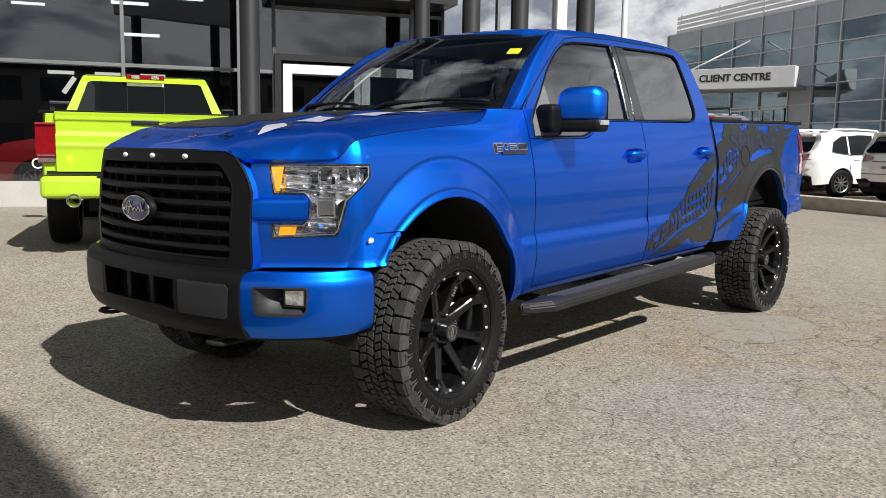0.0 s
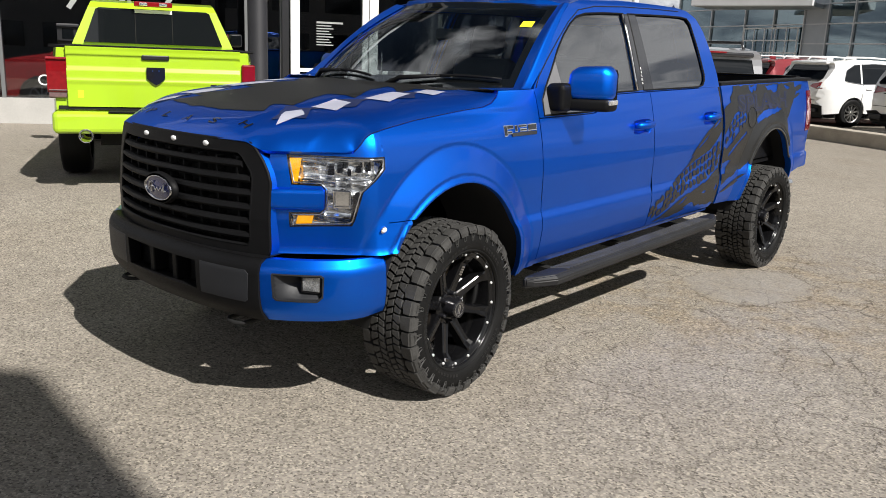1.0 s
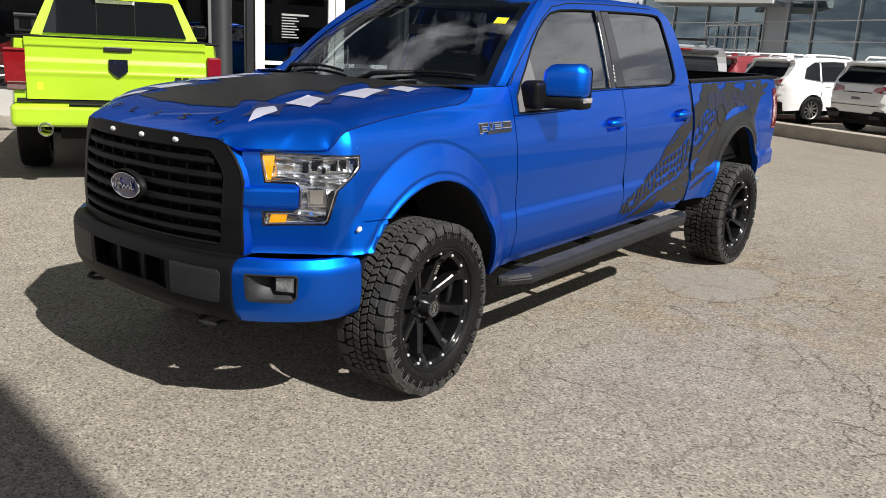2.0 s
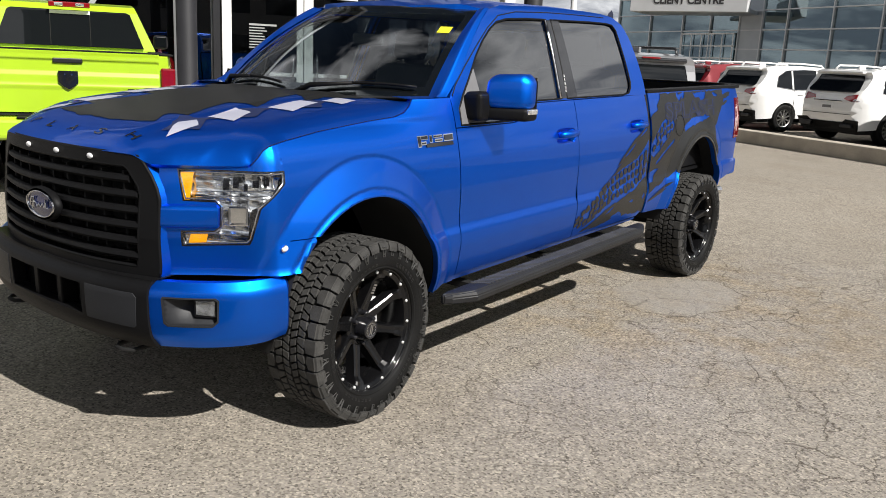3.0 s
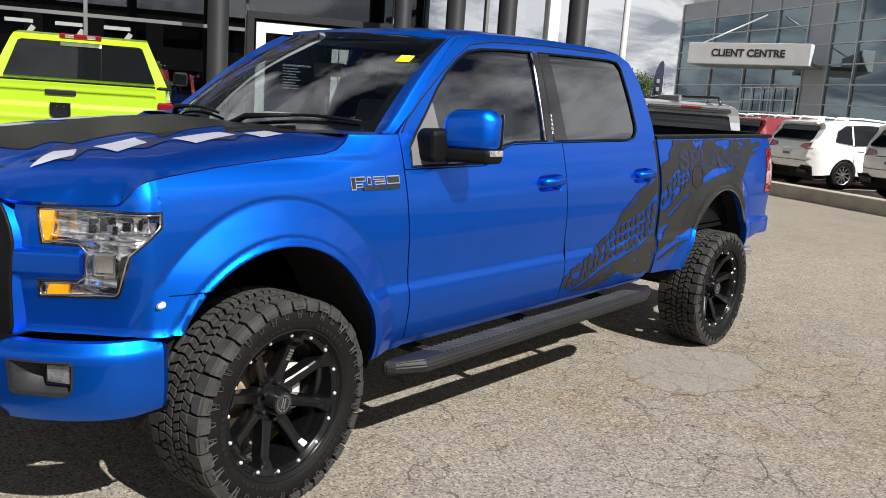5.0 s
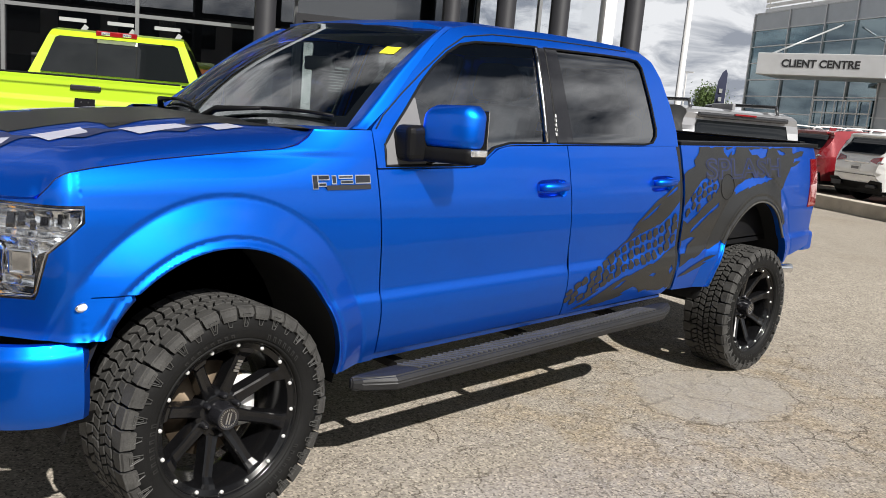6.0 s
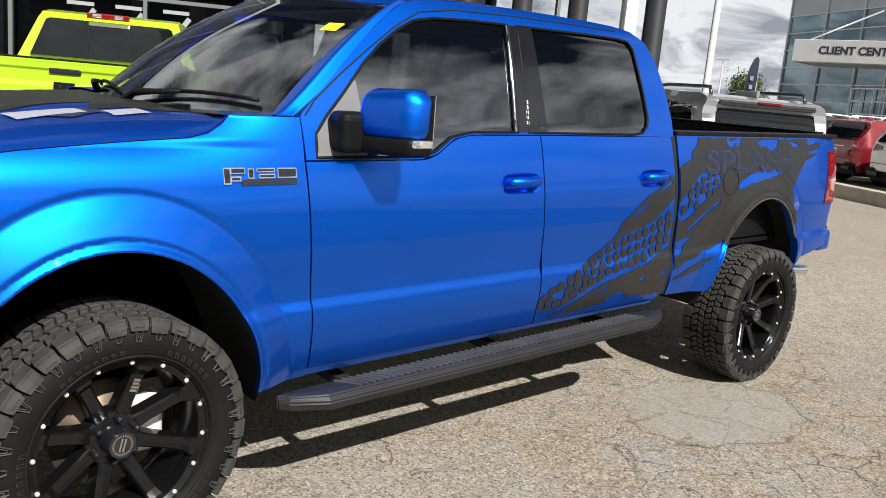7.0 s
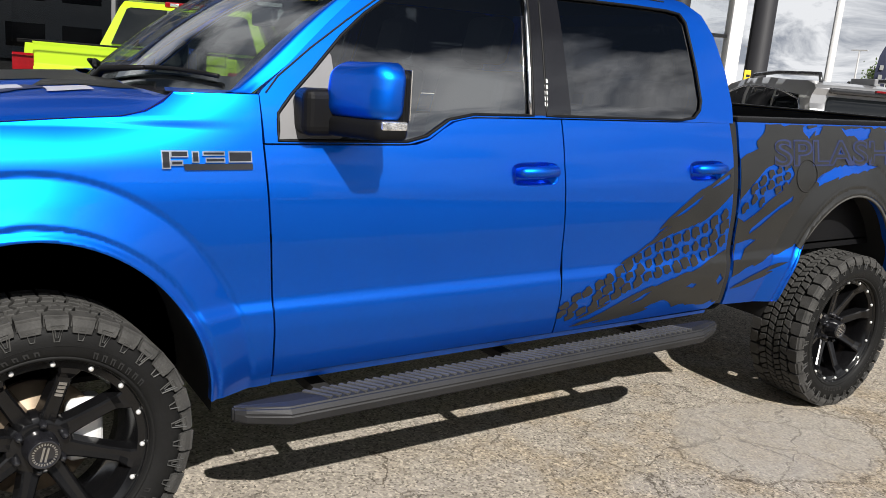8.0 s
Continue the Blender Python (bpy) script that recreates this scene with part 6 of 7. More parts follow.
boxed("entrance_soffit", (FACADE_U - 2.5, FACADE_U + 0.9, 1.2, 4.6, 3.92, 4.1), M_DARKFRAME, show)
# entrance: dark surround with white double doors
boxed("entrance_surround", (FACADE_U - 0.1, FACADE_U + 0.12, 1.30, 1.42, Z0, 2.95), M_DARKFRAME, show)
boxed("entrance_surround", (FACADE_U - 0.1, FACADE_U + 0.12, 4.45, 4.57, Z0, 2.95), M_DARKFRAME, show)
boxed("entrance_surround", (FACADE_U - 0.1, FACADE_U + 0.12, 1.42, 4.45, 2.83, 2.95), M_DARKFRAME, show)
for a, b in ((1.46, 2.94), (2.96, 4.42)):
    dr = empty_part("entrance_door", show)
    for q in ((a, a + 0.17, Z0, 2.78), (b - 0.12, b, Z0, 2.78), (a + 0.17, b - 0.12, 2.60, 2.78), (a + 0.17, b - 0.12, Z0, Z0 + 0.25), (a + 0.17, b - 0.12, 1.15, 1.22)):
        boxed("door_frame", (FACADE_U - 0.05, FACADE_U + 0.06, *q), M_WHITEFRAME, dr, bevel=0.006)
    boxed("door_pane", (FACADE_U - 0.01, FACADE_U + 0.01, a + 0.17, b - 0.12, Z0 + 0.25, 2.60), M_FACADE_GLASS, dr)
    bm = bmesh.new()
    vv = b - 0.20 if a < 2 else a + 0.24
    tube(bm, [(FACADE_U + 0.05, vv, 1.0), (FACADE_U + 0.12, vv, 1.02), (FACADE_U + 0.12, vv, 1.55), (FACADE_U + 0.05, vv, 1.57)], 0.016, 8)
    part("pull_handle", bm, M_CHROME, dr)
# notice on the door and hours in plain bars
for k in range(9):
    boxed("notice_bar", (FACADE_U + 0.012, FACADE_U + 0.016, 1.95, 1.95 + (0.50 if k == 0 else 0.24 + 0.04 * (k % 3)), 2.05 - 0.05 * k, 2.07 - 0.05 * k + (0.015 if k == 0 else 0)), M_FROST, show)
# plain white shapes on the glass in place of a street address
for k in range(3):
    v = -2.55 + 0.75 * k
    boxed("address_bar", (FACADE_U + 0.004, FACADE_U + 0.012, v, v + 0.42, 2.42, 2.48), M_FROST, show)
    boxed("address_bar", (FACADE_U + 0.004, FACADE_U + 0.012, -0.04, 0.04, 0.0, 0.33), M_FROST, show, m=Matrix.Translation((0, v + 0.24, 2.10)) @ Matrix.Rotation(-0.6, 4, "X"))
text_part("window_lettering", "CUST", 0.26, Matrix.Translation((FACADE_U + 0.01, -2.55, Z0 + 0.72)) @ pose(0, 0, 0, 90, 0, 90), M_LABEL, show, 0.002)
for k, (v, z) in enumerate(((-1.6, 4.0), (-1.4, 3.5), (-5.8, 4.2), (-0.4, 4.6), (-3.9, 4.4))):
    boxed("tube_lamp", (FACADE_U - 2.2 - 0.9 * k, FACADE_U - 2.1 - 0.9 * k, v, v + 0.7, z, z + 0.05), M_TUBE, show, "lit fluorescent tube")
for u, v, r in ((-10.5, 0.76, 0.17), (-10.5, 3.87, 0.15), (-10.5, 4.84, 0.17), (-10.5, 5.83, 0.17), (-10.5, 7.24, 0.18)):
    bm = bmesh.new()
    lathe(bm, [(Z0 - 0.2, r * 1.12), (Z0 + 0.05, r * 1.12), (Z0 + 0.06, r), (9.0, r)], 28, "Z", (u, v, 0))
    part("column", bm, M_COLUMN, show)
boxed("warning_plate", (-10.385, -10.37, 7.01, 7.14, 1.76, 2.04), M_PLATE, show, "small yellow plate on a column", bevel=0.004)
for k in range(2):
    boxed("plate_bar", (-10.372, -10.366, 7.045, 7.105, 1.80 + 0.13 * k, 1.84 + 0.13 * k), M_DARKFRAME, show)
boxed("canopy", (-12.0, -9.6, 0.3, 8.2, 8.6, 9.0), M_COLUMN, show)

# client centre building across the lot
cc = empty("client_centre_building", SITE_M, "grey glass and metal-clad office building with a white sign box", "building")
CV = 26.0
CU0, CU1 = -35.7, -6.0
boxed("core", (CU0 + 0.3, CU1, CV + 3.5, CV + 12, -0.2, 7.5), M_INNER, cc)
us = [-35.7, -32.8, -30.15, -28.1, -26.15, -24.75, -23.3, -20.93, -18.65, -16.3, -13.9, -11.5, -9.0, -6.0]
zs = [0.1, 0.95, 1.75, 2.6, 3.42, 4.25, 5.1, 5.92, 6.75, 7.6]
for a, b in zip(us, us[1:]):
    clad = a == -26.15
    for c, d in zip(zs, zs[1:]):
        solid = clad or c > 6.7
        boxed("cladding_panel" if solid else "pane", (a + 0.03, b - 0.03, CV + (0.0 if solid else 0.03), CV + 0.08, c + 0.025, d - 0.025), M_PANEL if solid else M_FACADE_GLASS2, cc)
for a in us:
    boxed("mullion", (a - 0.03, a + 0.03, CV - 0.06, CV + 0.10, 0, 7.6), M_ALU, cc)
for c in zs:
    for a, b in zip(us, us[1:]):
        boxed("transom", (a + 0.03, b - 0.03, CV - 0.04, CV + 0.09, c - 0.025, c + 0.025), M_ALU, cc)
for c in (2.6, 5.1):
    boxed("floor_slab", (CU0 + 0.2, CU1, CV + 0.4, CV + 3.5, c - 0.15, c), M_WALL, cc)
boxed("end_wall", (CU0 - 0.15, CU0 - 0.03, CV, CV + 12, 0, 7.6), M_PANEL, cc)
for k in range(4):
    boxed("roof_screen", (CU0 + 0.3, CU1, CV + 0.3, CV + 0.36, 7.7 + 0.24 * k, 7.86 + 0.24 * k), M_WHITEFRAME, cc)
for k in range(9):
    boxed("roof_post", (CU0 + 0.5 + 3.3 * k, CU0 + 0.58 + 3.3 * k, CV + 0.36, CV + 0.42, 7.55, 8.7), M_ALU, cc)
sign = empty_part("sign_box", cc)
sign.matrix_local = pose(-28.2, 21.5, 0, 0, 0, 34.6)
boxed("sign_body", (0.0, 5.1, 0.0, 0.5, 4.04, 4.93), M_SIGN, sign, "white sign box", bevel=0.02)
text_part("sign_lettering", "CLIENT CENTRE", 0.42, Matrix.Translation((2.58, -0.006, 4.50)) @ pose(0, 0, 0, 90, 0, 0), M_SIGNTEXT, sign, 0.004, bold=0.014)
bm = bmesh.new()
tube(bm, [(0.5, 0.3, 4.93), (2.2, 3.4, 6.5)], 0.04, 8)
part("sign_stay", bm, M_ALU, sign)
boxed("sign_canopy", (0.0, 5.1, 0.5, 2.6, 4.04, 4.20), M_PANEL, sign)
gd = empty_part("garage_door", cc)
boxed("opening", (-30.0, -26.3, CV - 0.05, CV - 0.02, 0.1, 3.3), M_FACADE_GLASS2, gd)
for k in range(6):
    boxed("rail", (-30.0, -26.3, CV - 0.12, CV - 0.06, 0.55 * k + 0.5, 0.55 * k + 0.56), M_WHITEFRAME, gd)
for k in range(6):
    boxed("stile", (-30.0 + 0.728 * k, -29.94 + 0.728 * k, CV - 0.14, CV - 0.121, 0.1, 3.3), M_WHITEFRAME, gd)

# kerb before the parked cars
LOT_Z = 0.18
kerb = boxed("kerb", (-30, 14, 13.75, 14.15, -0.3, LOT_Z + 0.08), M_CONCRETE, None, bevel=0.03)
kerb.matrix_world = SITE_M
tagged(kerb, "long raised beige concrete kerb at the lot's edge", "kerb", kind="structure")
up = boxed("upper_lot", (-40, 20, 14.15, 90, -0.3, LOT_Z), M_ASPHALT)
up.matrix_world = SITE_M
tagged(up, "asphalt of the raised neighbouring lot", "pavement", kind="structure")

# ---- decals on the flank ----
def smear(y0, z0, y1, z1, w, seed, cut=None):
    """A brush-stroke outline from (y0, z0) to (y1, z1), of half width w, with torn ends and edges."""
    r = random.Random(seed)
    d = Vector((y1 - y0, z1 - z0))
    ln = d.length
    d /= ln
    n = Vector((-d.y, d.x))
    k = max(6, int(ln / 0.035))
    up, dn = [], []
    for i in range(k + 1):
        t = i / k
        g = min(1.0, t / 0.25, (1 - t) / 0.18) ** 0.7 if 0 < t < 1 else 0.0
        c = Vector((y0, z0)) + d * (ln * t)
        j = r.uniform(0.72, 1.08)
        up.append(c + n * w * (g * j + 0.03) + d * r.uniform(-0.018, 0.018))
        dn.append(c - n * w * (g * r.uniform(0.72, 1.08) + 0.03) + d * r.uniform(-0.018, 0.018))
    pts = [tuple(p) for p in dn + up[::-1]]
    if cut:
        pts = [(min(max(y, cut[0]), cut[1]), min(max(z, cut[2]), cut[3])) for y, z in pts]
    return pts


def strip_z(y):
    """The middle of the tyre track along the flank."""
    return curve_at([(1.95, 0.575), (2.0, 0.598), (2.15, 0.652), (2.29, 0.709), (2.45, 0.770), (2.60, 0.803), (2.78, 0.842), (2.93, 0.925), (3.06, 1.012), (3.19, 1.095), (3.36, 1.150)], y)


def strip_half(y):
    return curve_at([(1.95, 0.045), (2.05, 0.062), (2.30, 0.072), (2.60, 0.092), (2.85, 0.100), (3.06, 0.080), (3.36, 0.060)], y)


def tread_blocks(bm, y_lo, y_hi, off, seed):
    """Three staggered rows of hooked tread blocks along the track."""
    r = random.Random(seed)
    y, k = y_lo, 0
    while y < y_hi - 0.02:
        slope = (strip_z(y + 0.05) - strip_z(y - 0.05)) / 0.10
        hw = strip_half(y)
        for row in (-1, 0, 1):
            if r.random() < 0.04:
                continue
            worn = 1.0 if y < 2.3 else r.uniform(0.70, 1.0)
            cy = y - 0.38 * row * hw + 0.026 * (row % 2) + r.uniform(-0.004, 0.004)
            cz = strip_z(cy) + row * hw * 0.70
            a, b = 0.0245 * worn, hw * 0.300 * worn
            shape = [(-1.0, -0.9), (0.2, -1.05), (0.95, -0.75), (1.05, 0.1), (0.7, 0.95), (-0.1, 1.05), (-0.35, 0.55), (-1.05, 0.45)] if (k + row) % 2 else [(-1.0, -0.6), (-0.3, -1.0), (0.3, -0.55), (1.0, -0.7), (1.0, 0.75), (0.1, 1.0), (-0.85, 0.8)]
            q = []
            for p, w in shape:
                yy = cy + a * p - 0.45 * b * w + r.uniform(-0.003, 0.003)
                q.append((yy, max(0.512, cz + b * w + slope * a * p + r.uniform(-0.003, 0.003))))
            if min(p[0] for p in q) < y_lo - 0.03 or max(p[0] for p in q) > y_hi:
                continue
            sheet(bm, q, side_map(1, off), 0.05)
        y += 0.058
        k += 1


def spiky(loop, amp, step, seed, lo=1.9, hi=4.66, keep=None):
    """Tears an outline: long thin spikes along the way of the track."""
    r = random.Random(seed)
    out = []
    for k, (y, z) in enumerate(densify(loop, step)):
        if keep and keep(y, z):
            out.append((y, z))
            continue
        a = r.uniform(-amp, amp) * (3.4 if r.random() < 0.25 else 0.8)
        out.append((max(lo, min(hi, y + 0.85 * a)), max(0.508, min(1.381, z + 0.5 * a))))
    return out


DECAL_LABEL = "matte black torn mud-spatter and tyre-track vinyl decal"
dd = empty_part("door_decal", truck)
dd["label"] = DECAL_LABEL
rear_edge = [(lean(CAB_R, z) - 0.006, z) for z in (1.185, 1.12, 1.065)]
upper = [(2.300, 0.782), (2.40, 0.845), (2.474, 0.885), (2.56, 0.935), (2.50, 0.925), (2.474, 0.915), (2.514, 0.958), (2.60, 1.015), (2.676, 1.065), (2.79, 1.118), (2.86, 1.15)] + rear_edge + [(2.85, 1.000), (2.775, 0.955), (2.66, 0.918), (2.60, 0.905), (2.50, 0.872), (2.42, 0.845)]
rear_low = [(lean(CAB_R, z) - 0.006, z) for z in (0.80, 0.70, 0.60, 0.545)]
lower = [(2.10, 0.528), (2.22, 0.572), (2.34, 0.622), (2.42, 0.655), (2.52, 0.668), (2.64, 0.700), (2.76, 0.725), (2.86, 0.765)] + rear_low + [(2.86, 0.530), (2.74, 0.548), (2.64, 0.560), (2.58, 0.590), (2.50, 0.575), (2.40, 0.535), (2.30, 0.540)]
bm = bmesh.new()
edge = lambda y, z: y > lean(CAB_R, z) - 0.02
cut_u = [[(2.545, 0.962), (2.64, 1.012), (2.735, 1.062), (2.70, 1.028), (2.62, 0.985)], [(2.78, 1.092), (2.86, 1.135), (2.912, 1.160), (2.90, 1.135), (2.84, 1.108)]]
cut_l = [[(2.70, 0.640), (2.73, 0.655), (2.77, 0.648), (2.75, 0.630)], [(2.90, 0.650), (2.92, 0.690), (2.945, 0.660), (2.925, 0.630)], [(2.36, 0.590), (2.44, 0.632), (2.48, 0.640), (2.43, 0.605)]]
sheet(bm, spiky(upper, 0.010, 0.028, 5, hi=2.96, keep=edge), side_map(1, 0.0025), 0.022, holes=[spiky(c, 0.004, 0.02, 51 + k, keep=None) for k, c in enumerate(cut_u)])
sheet(bm, spiky(lower, 0.012, 0.028, 6, hi=2.985, keep=edge), side_map(1, 0.0025), 0.022, holes=[spiky(c, 0.004, 0.02, 55 + k, keep=None) for k, c in enumerate(cut_l)])
for k, (a, b, c, d, w) in enumerate([(2.03, 0.516, 2.30, 0.562, 0.009), (2.16, 0.522, 2.50, 0.556, 0.010), (2.06, 0.548, 2.24, 0.612, 0.006), (2.46, 0.885, 2.56, 0.945, 0.007), (2.26, 0.770, 2.36, 0.815, 0.008)]):
    sheet(bm, smear(a, b, c, d, w, 20 + k, (1.95, 2.96, 0.508, 1.3)), side_map(1, 0.0030), 0.022)
part("torn_patch", bm, M_VINYL, dd)
bm = bmesh.new()
tread_blocks(bm, 1.975, 2.945, 0.0036, 11)
part("tyre_track", bm, M_VINYL, dd)["kind"] = "stuff"

# bed: one large torn patch with blue showing through, and the end of the tyre track
bd = empty_part("bed_decal", truck)
bd["label"] = DECAL_LABEL
arc = [p for p in arch_line(ARCH_R, 30, 1.085) if p[1] > 0.80 and p[0] < 4.22]
front_edge = [(lean(BED_F, z) + 0.004, z) for z in (0.660, 0.80, 0.95, 1.10, 1.22)]
body = [(3.02, 1.245), (3.095, 1.262), (3.11, 1.31), (3.148, 1.340), (3.165, 1.378), (3.586, 1.380), (3.90, 1.380), (4.125, 1.378), (4.42, 1.380), (4.43, 1.300), (4.36, 1.235), (4.285, 1.165), (4.225, 1.09)] + arc[::2] + \
    [(3.43, 0.79), (3.34, 0.752), (3.26, 0.745), (3.20, 0.710), (3.10, 0.700), (3.03, 0.662)] + front_edge
gaps = [[(3.545, 1.108), (3.60, 1.140), (3.705, 1.168), (3.86, 1.190), (4.00, 1.196), (4.10, 1.172), (3.98, 1.158), (3.84, 1.138), (3.70, 1.118), (3.60, 1.092)],
        [(2.990, 0.955), (3.04, 0.925), (3.12, 0.965), (3.20, 1.020), (3.33, 1.085), (3.385, 1.150), (3.34, 1.205), (3.24, 1.205), (3.16, 1.175), (3.07, 1.105), (2.992, 1.035)],
        [(3.09, 0.862), (3.16, 0.895), (3.26, 0.960), (3.38, 1.015), (3.385, 1.040), (3.30, 1.000), (3.19, 0.945), (3.11, 0.895)],
        [(3.010, 0.745), (3.012, 0.822), (3.10, 0.838), (3.16, 0.835), (3.09, 0.795), (3.06, 0.745)],
        [(3.455, 1.372), (3.62, 1.372), (3.585, 1.335), (3.54, 1.345), (3.50, 1.315), (3.475, 1.335)], [(3.78, 1.372), (4.05, 1.372), (4.02, 1.325), (3.93, 1.300), (3.88, 1.335), (3.82, 1.330)],
        [(3.70, 1.235), (3.74, 1.262), (3.80, 1.255), (3.76, 1.225)], [(4.18, 1.36), (4.26, 1.365), (4.30, 1.335), (4.22, 1.32)]]
bm = bmesh.new()
keep_bed = lambda y, z: y < lean(BED_F, z) + 0.02 or (z < 1.05 and y > 3.45)
sheet(bm, spiky(body, 0.012, 0.04, 3, lo=2.966, keep=keep_bed), side_map(1, 0.003), 0.022, holes=[spiky(g, 0.007, 0.026, 40 + k, lo=2.985) for k, g in enumerate(gaps)])
for k, (a, b, c, d, w) in enumerate([(3.03, 0.60, 3.30, 0.665, 0.012), (4.36, 1.31, 4.60, 1.35, 0.022), (4.35, 1.25, 4.52, 1.29, 0.012), (3.10, 0.63, 3.40, 0.715, 0.010)]):
    sheet(bm, smear(a, b, c, d, w, 70 + k, (3.01, 4.66, 0.52, 1.381)), side_map(1, 0.0034), 0.022)
part("torn_patch", bm, M_VINYL, bd)
bm = bmesh.new()
tread_blocks(bm, 3.03, 3.36, 0.0042, 31)
part("tyre_track", bm, M_VINYL, bd)["kind"] = "stuff"
# flare over the rear wheel in black, its lip, and the lettering
outer, inner_a = arch_line(ARCH_R, 26, 1.105), arch_line(ARCH_R, 26, 1.004)
ring = [p for p in outer if p[1] > 0.74 and p[0] < 4.33] + [p for p in inner_a[::-1] if p[1] > 0.74 and p[0] < 4.30]
panel("flare_decal", ring, side_map(1, 0.0050), M_VINYL, truck, 0.013, label="matte black flare decal")
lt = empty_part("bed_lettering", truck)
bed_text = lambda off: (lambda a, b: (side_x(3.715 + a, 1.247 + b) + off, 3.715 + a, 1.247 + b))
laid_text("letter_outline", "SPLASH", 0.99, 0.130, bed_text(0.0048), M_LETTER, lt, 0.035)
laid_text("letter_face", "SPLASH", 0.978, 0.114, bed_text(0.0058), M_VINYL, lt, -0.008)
bm = bmesh.new()
tube(bm, [side_map(1, 0.004)(3.480 + 0.082 * math.cos(t), 1.135 + 0.078 * math.sin(t)) for t in (2 * math.pi * k / 30 for k in range(30))], 0.003, 5, closed=True)
part("fuel_door_seam", bm, M_UNDER, truck)


# ---- other vehicles ----
def shell(bm, outline, xf, step=0.12):
    """A body from its side outline and the half width xf(y, z) at each point of it."""
    pts = densify(outline, step * 0.7)
    for sg in (1, -1):
        sheet(bm, pts, lambda y, z, sg=sg: (sg * xf(y, z), y, z), step, flip=sg < 0)
    n = len(pts)
    rows = []
    for y, z in pts:
        x = xf(y, z)
        rows.append([bm.verts.new((x * (1 - 2 * j / 6), y, z)) for j in range(7)])
    for i in range(n):
        r0, r1 = rows[i], rows[(i + 1) % n]
        for j in range(6):
            bm.faces.new((r0[j], r0[j + 1], r1[j + 1], r1[j]))
    bmesh.ops.remove_doubles(bm, verts=bm.verts, dist=0.002)
    bmesh.ops.recalc_face_normals(bm, faces=bm.faces)
    for e in bm.edges:
        if e.calc_face_angle(0) > 0.9:
            e.smooth = False


def road_wheel(parent, x, y, r, w, rim_mat, spokes=10, rim_r=None):
    sg = 1 if x > 0 else -1
    rr = rim_r or r * 0.66
    wh = empty_part("wheel", parent)
    wh.matrix_local = pose(x, y, r, 0, 0, 0 if sg > 0 else 180)
    bm = bmesh.new()
    lathe(bm, [(-w / 2, rr), (-w / 2, r * 0.93), (-w * 0.38, r), (w * 0.38, r), (w * 0.48, r * 0.95), (w / 2, r * 0.85), (w * 0.46, rr)], 36)
    part("tyre", bm, M_TYRE, wh)
    bm = bmesh.new()
    lathe(bm, [(w * 0.46, rr), (w * 0.40, rr * 0.95), (0.0, rr * 0.9), (0.0, 0.001)], 36)
    part("rim_barrel", bm, M_UNDER, wh)
    bm = bmesh.new()
    lathe(bm, [(w * 0.40, rr * 1.0), (w * 0.47, rr * 0.98), (w * 0.44, rr * 0.91), (w * 0.3, rr * 0.90)], 36)
    for k in range(spokes):
        t = 2 * math.pi * k / spokes
        box(bm, w * 0.22, w * 0.40, -0.016, 0.016, 0.03, rr * 0.95, m=Matrix.Rotation(t, 4, "X"))
    lathe(bm, [(w * 0.2, 0.055), (w * 0.42, 0.05), (w * 0.44, 0.001)], 16)
    part("rim", bm, rim_mat, wh, smooth=False)


def suv_xf(y, z):
    w = 0.935
    if z < 0.95:
        w -= 0.045 * ((0.95 - z) / 0.6) ** 2
    else:
        w -= 0.30 * (z - 0.95) + 0.10 * max(0.0, z - 1.5)
    w -= 0.26 * (max(0.0, 0.42 - y) / 0.42) ** 2.2 + 0.30 * (max(0.0, y - 4.15) / 0.5) ** 2
    return max(0.25, w)


SUV_REAR = [(0.30, 0.13), (0.42, 0.07), (0.55, 0.02), (0.75, 0.0), (0.92, 0.03), (1.02, 0.08), (1.12, 0.13), (1.42, 0.36), (1.50, 0.38), (1.56, 0.36), (1.60, 0.50)]


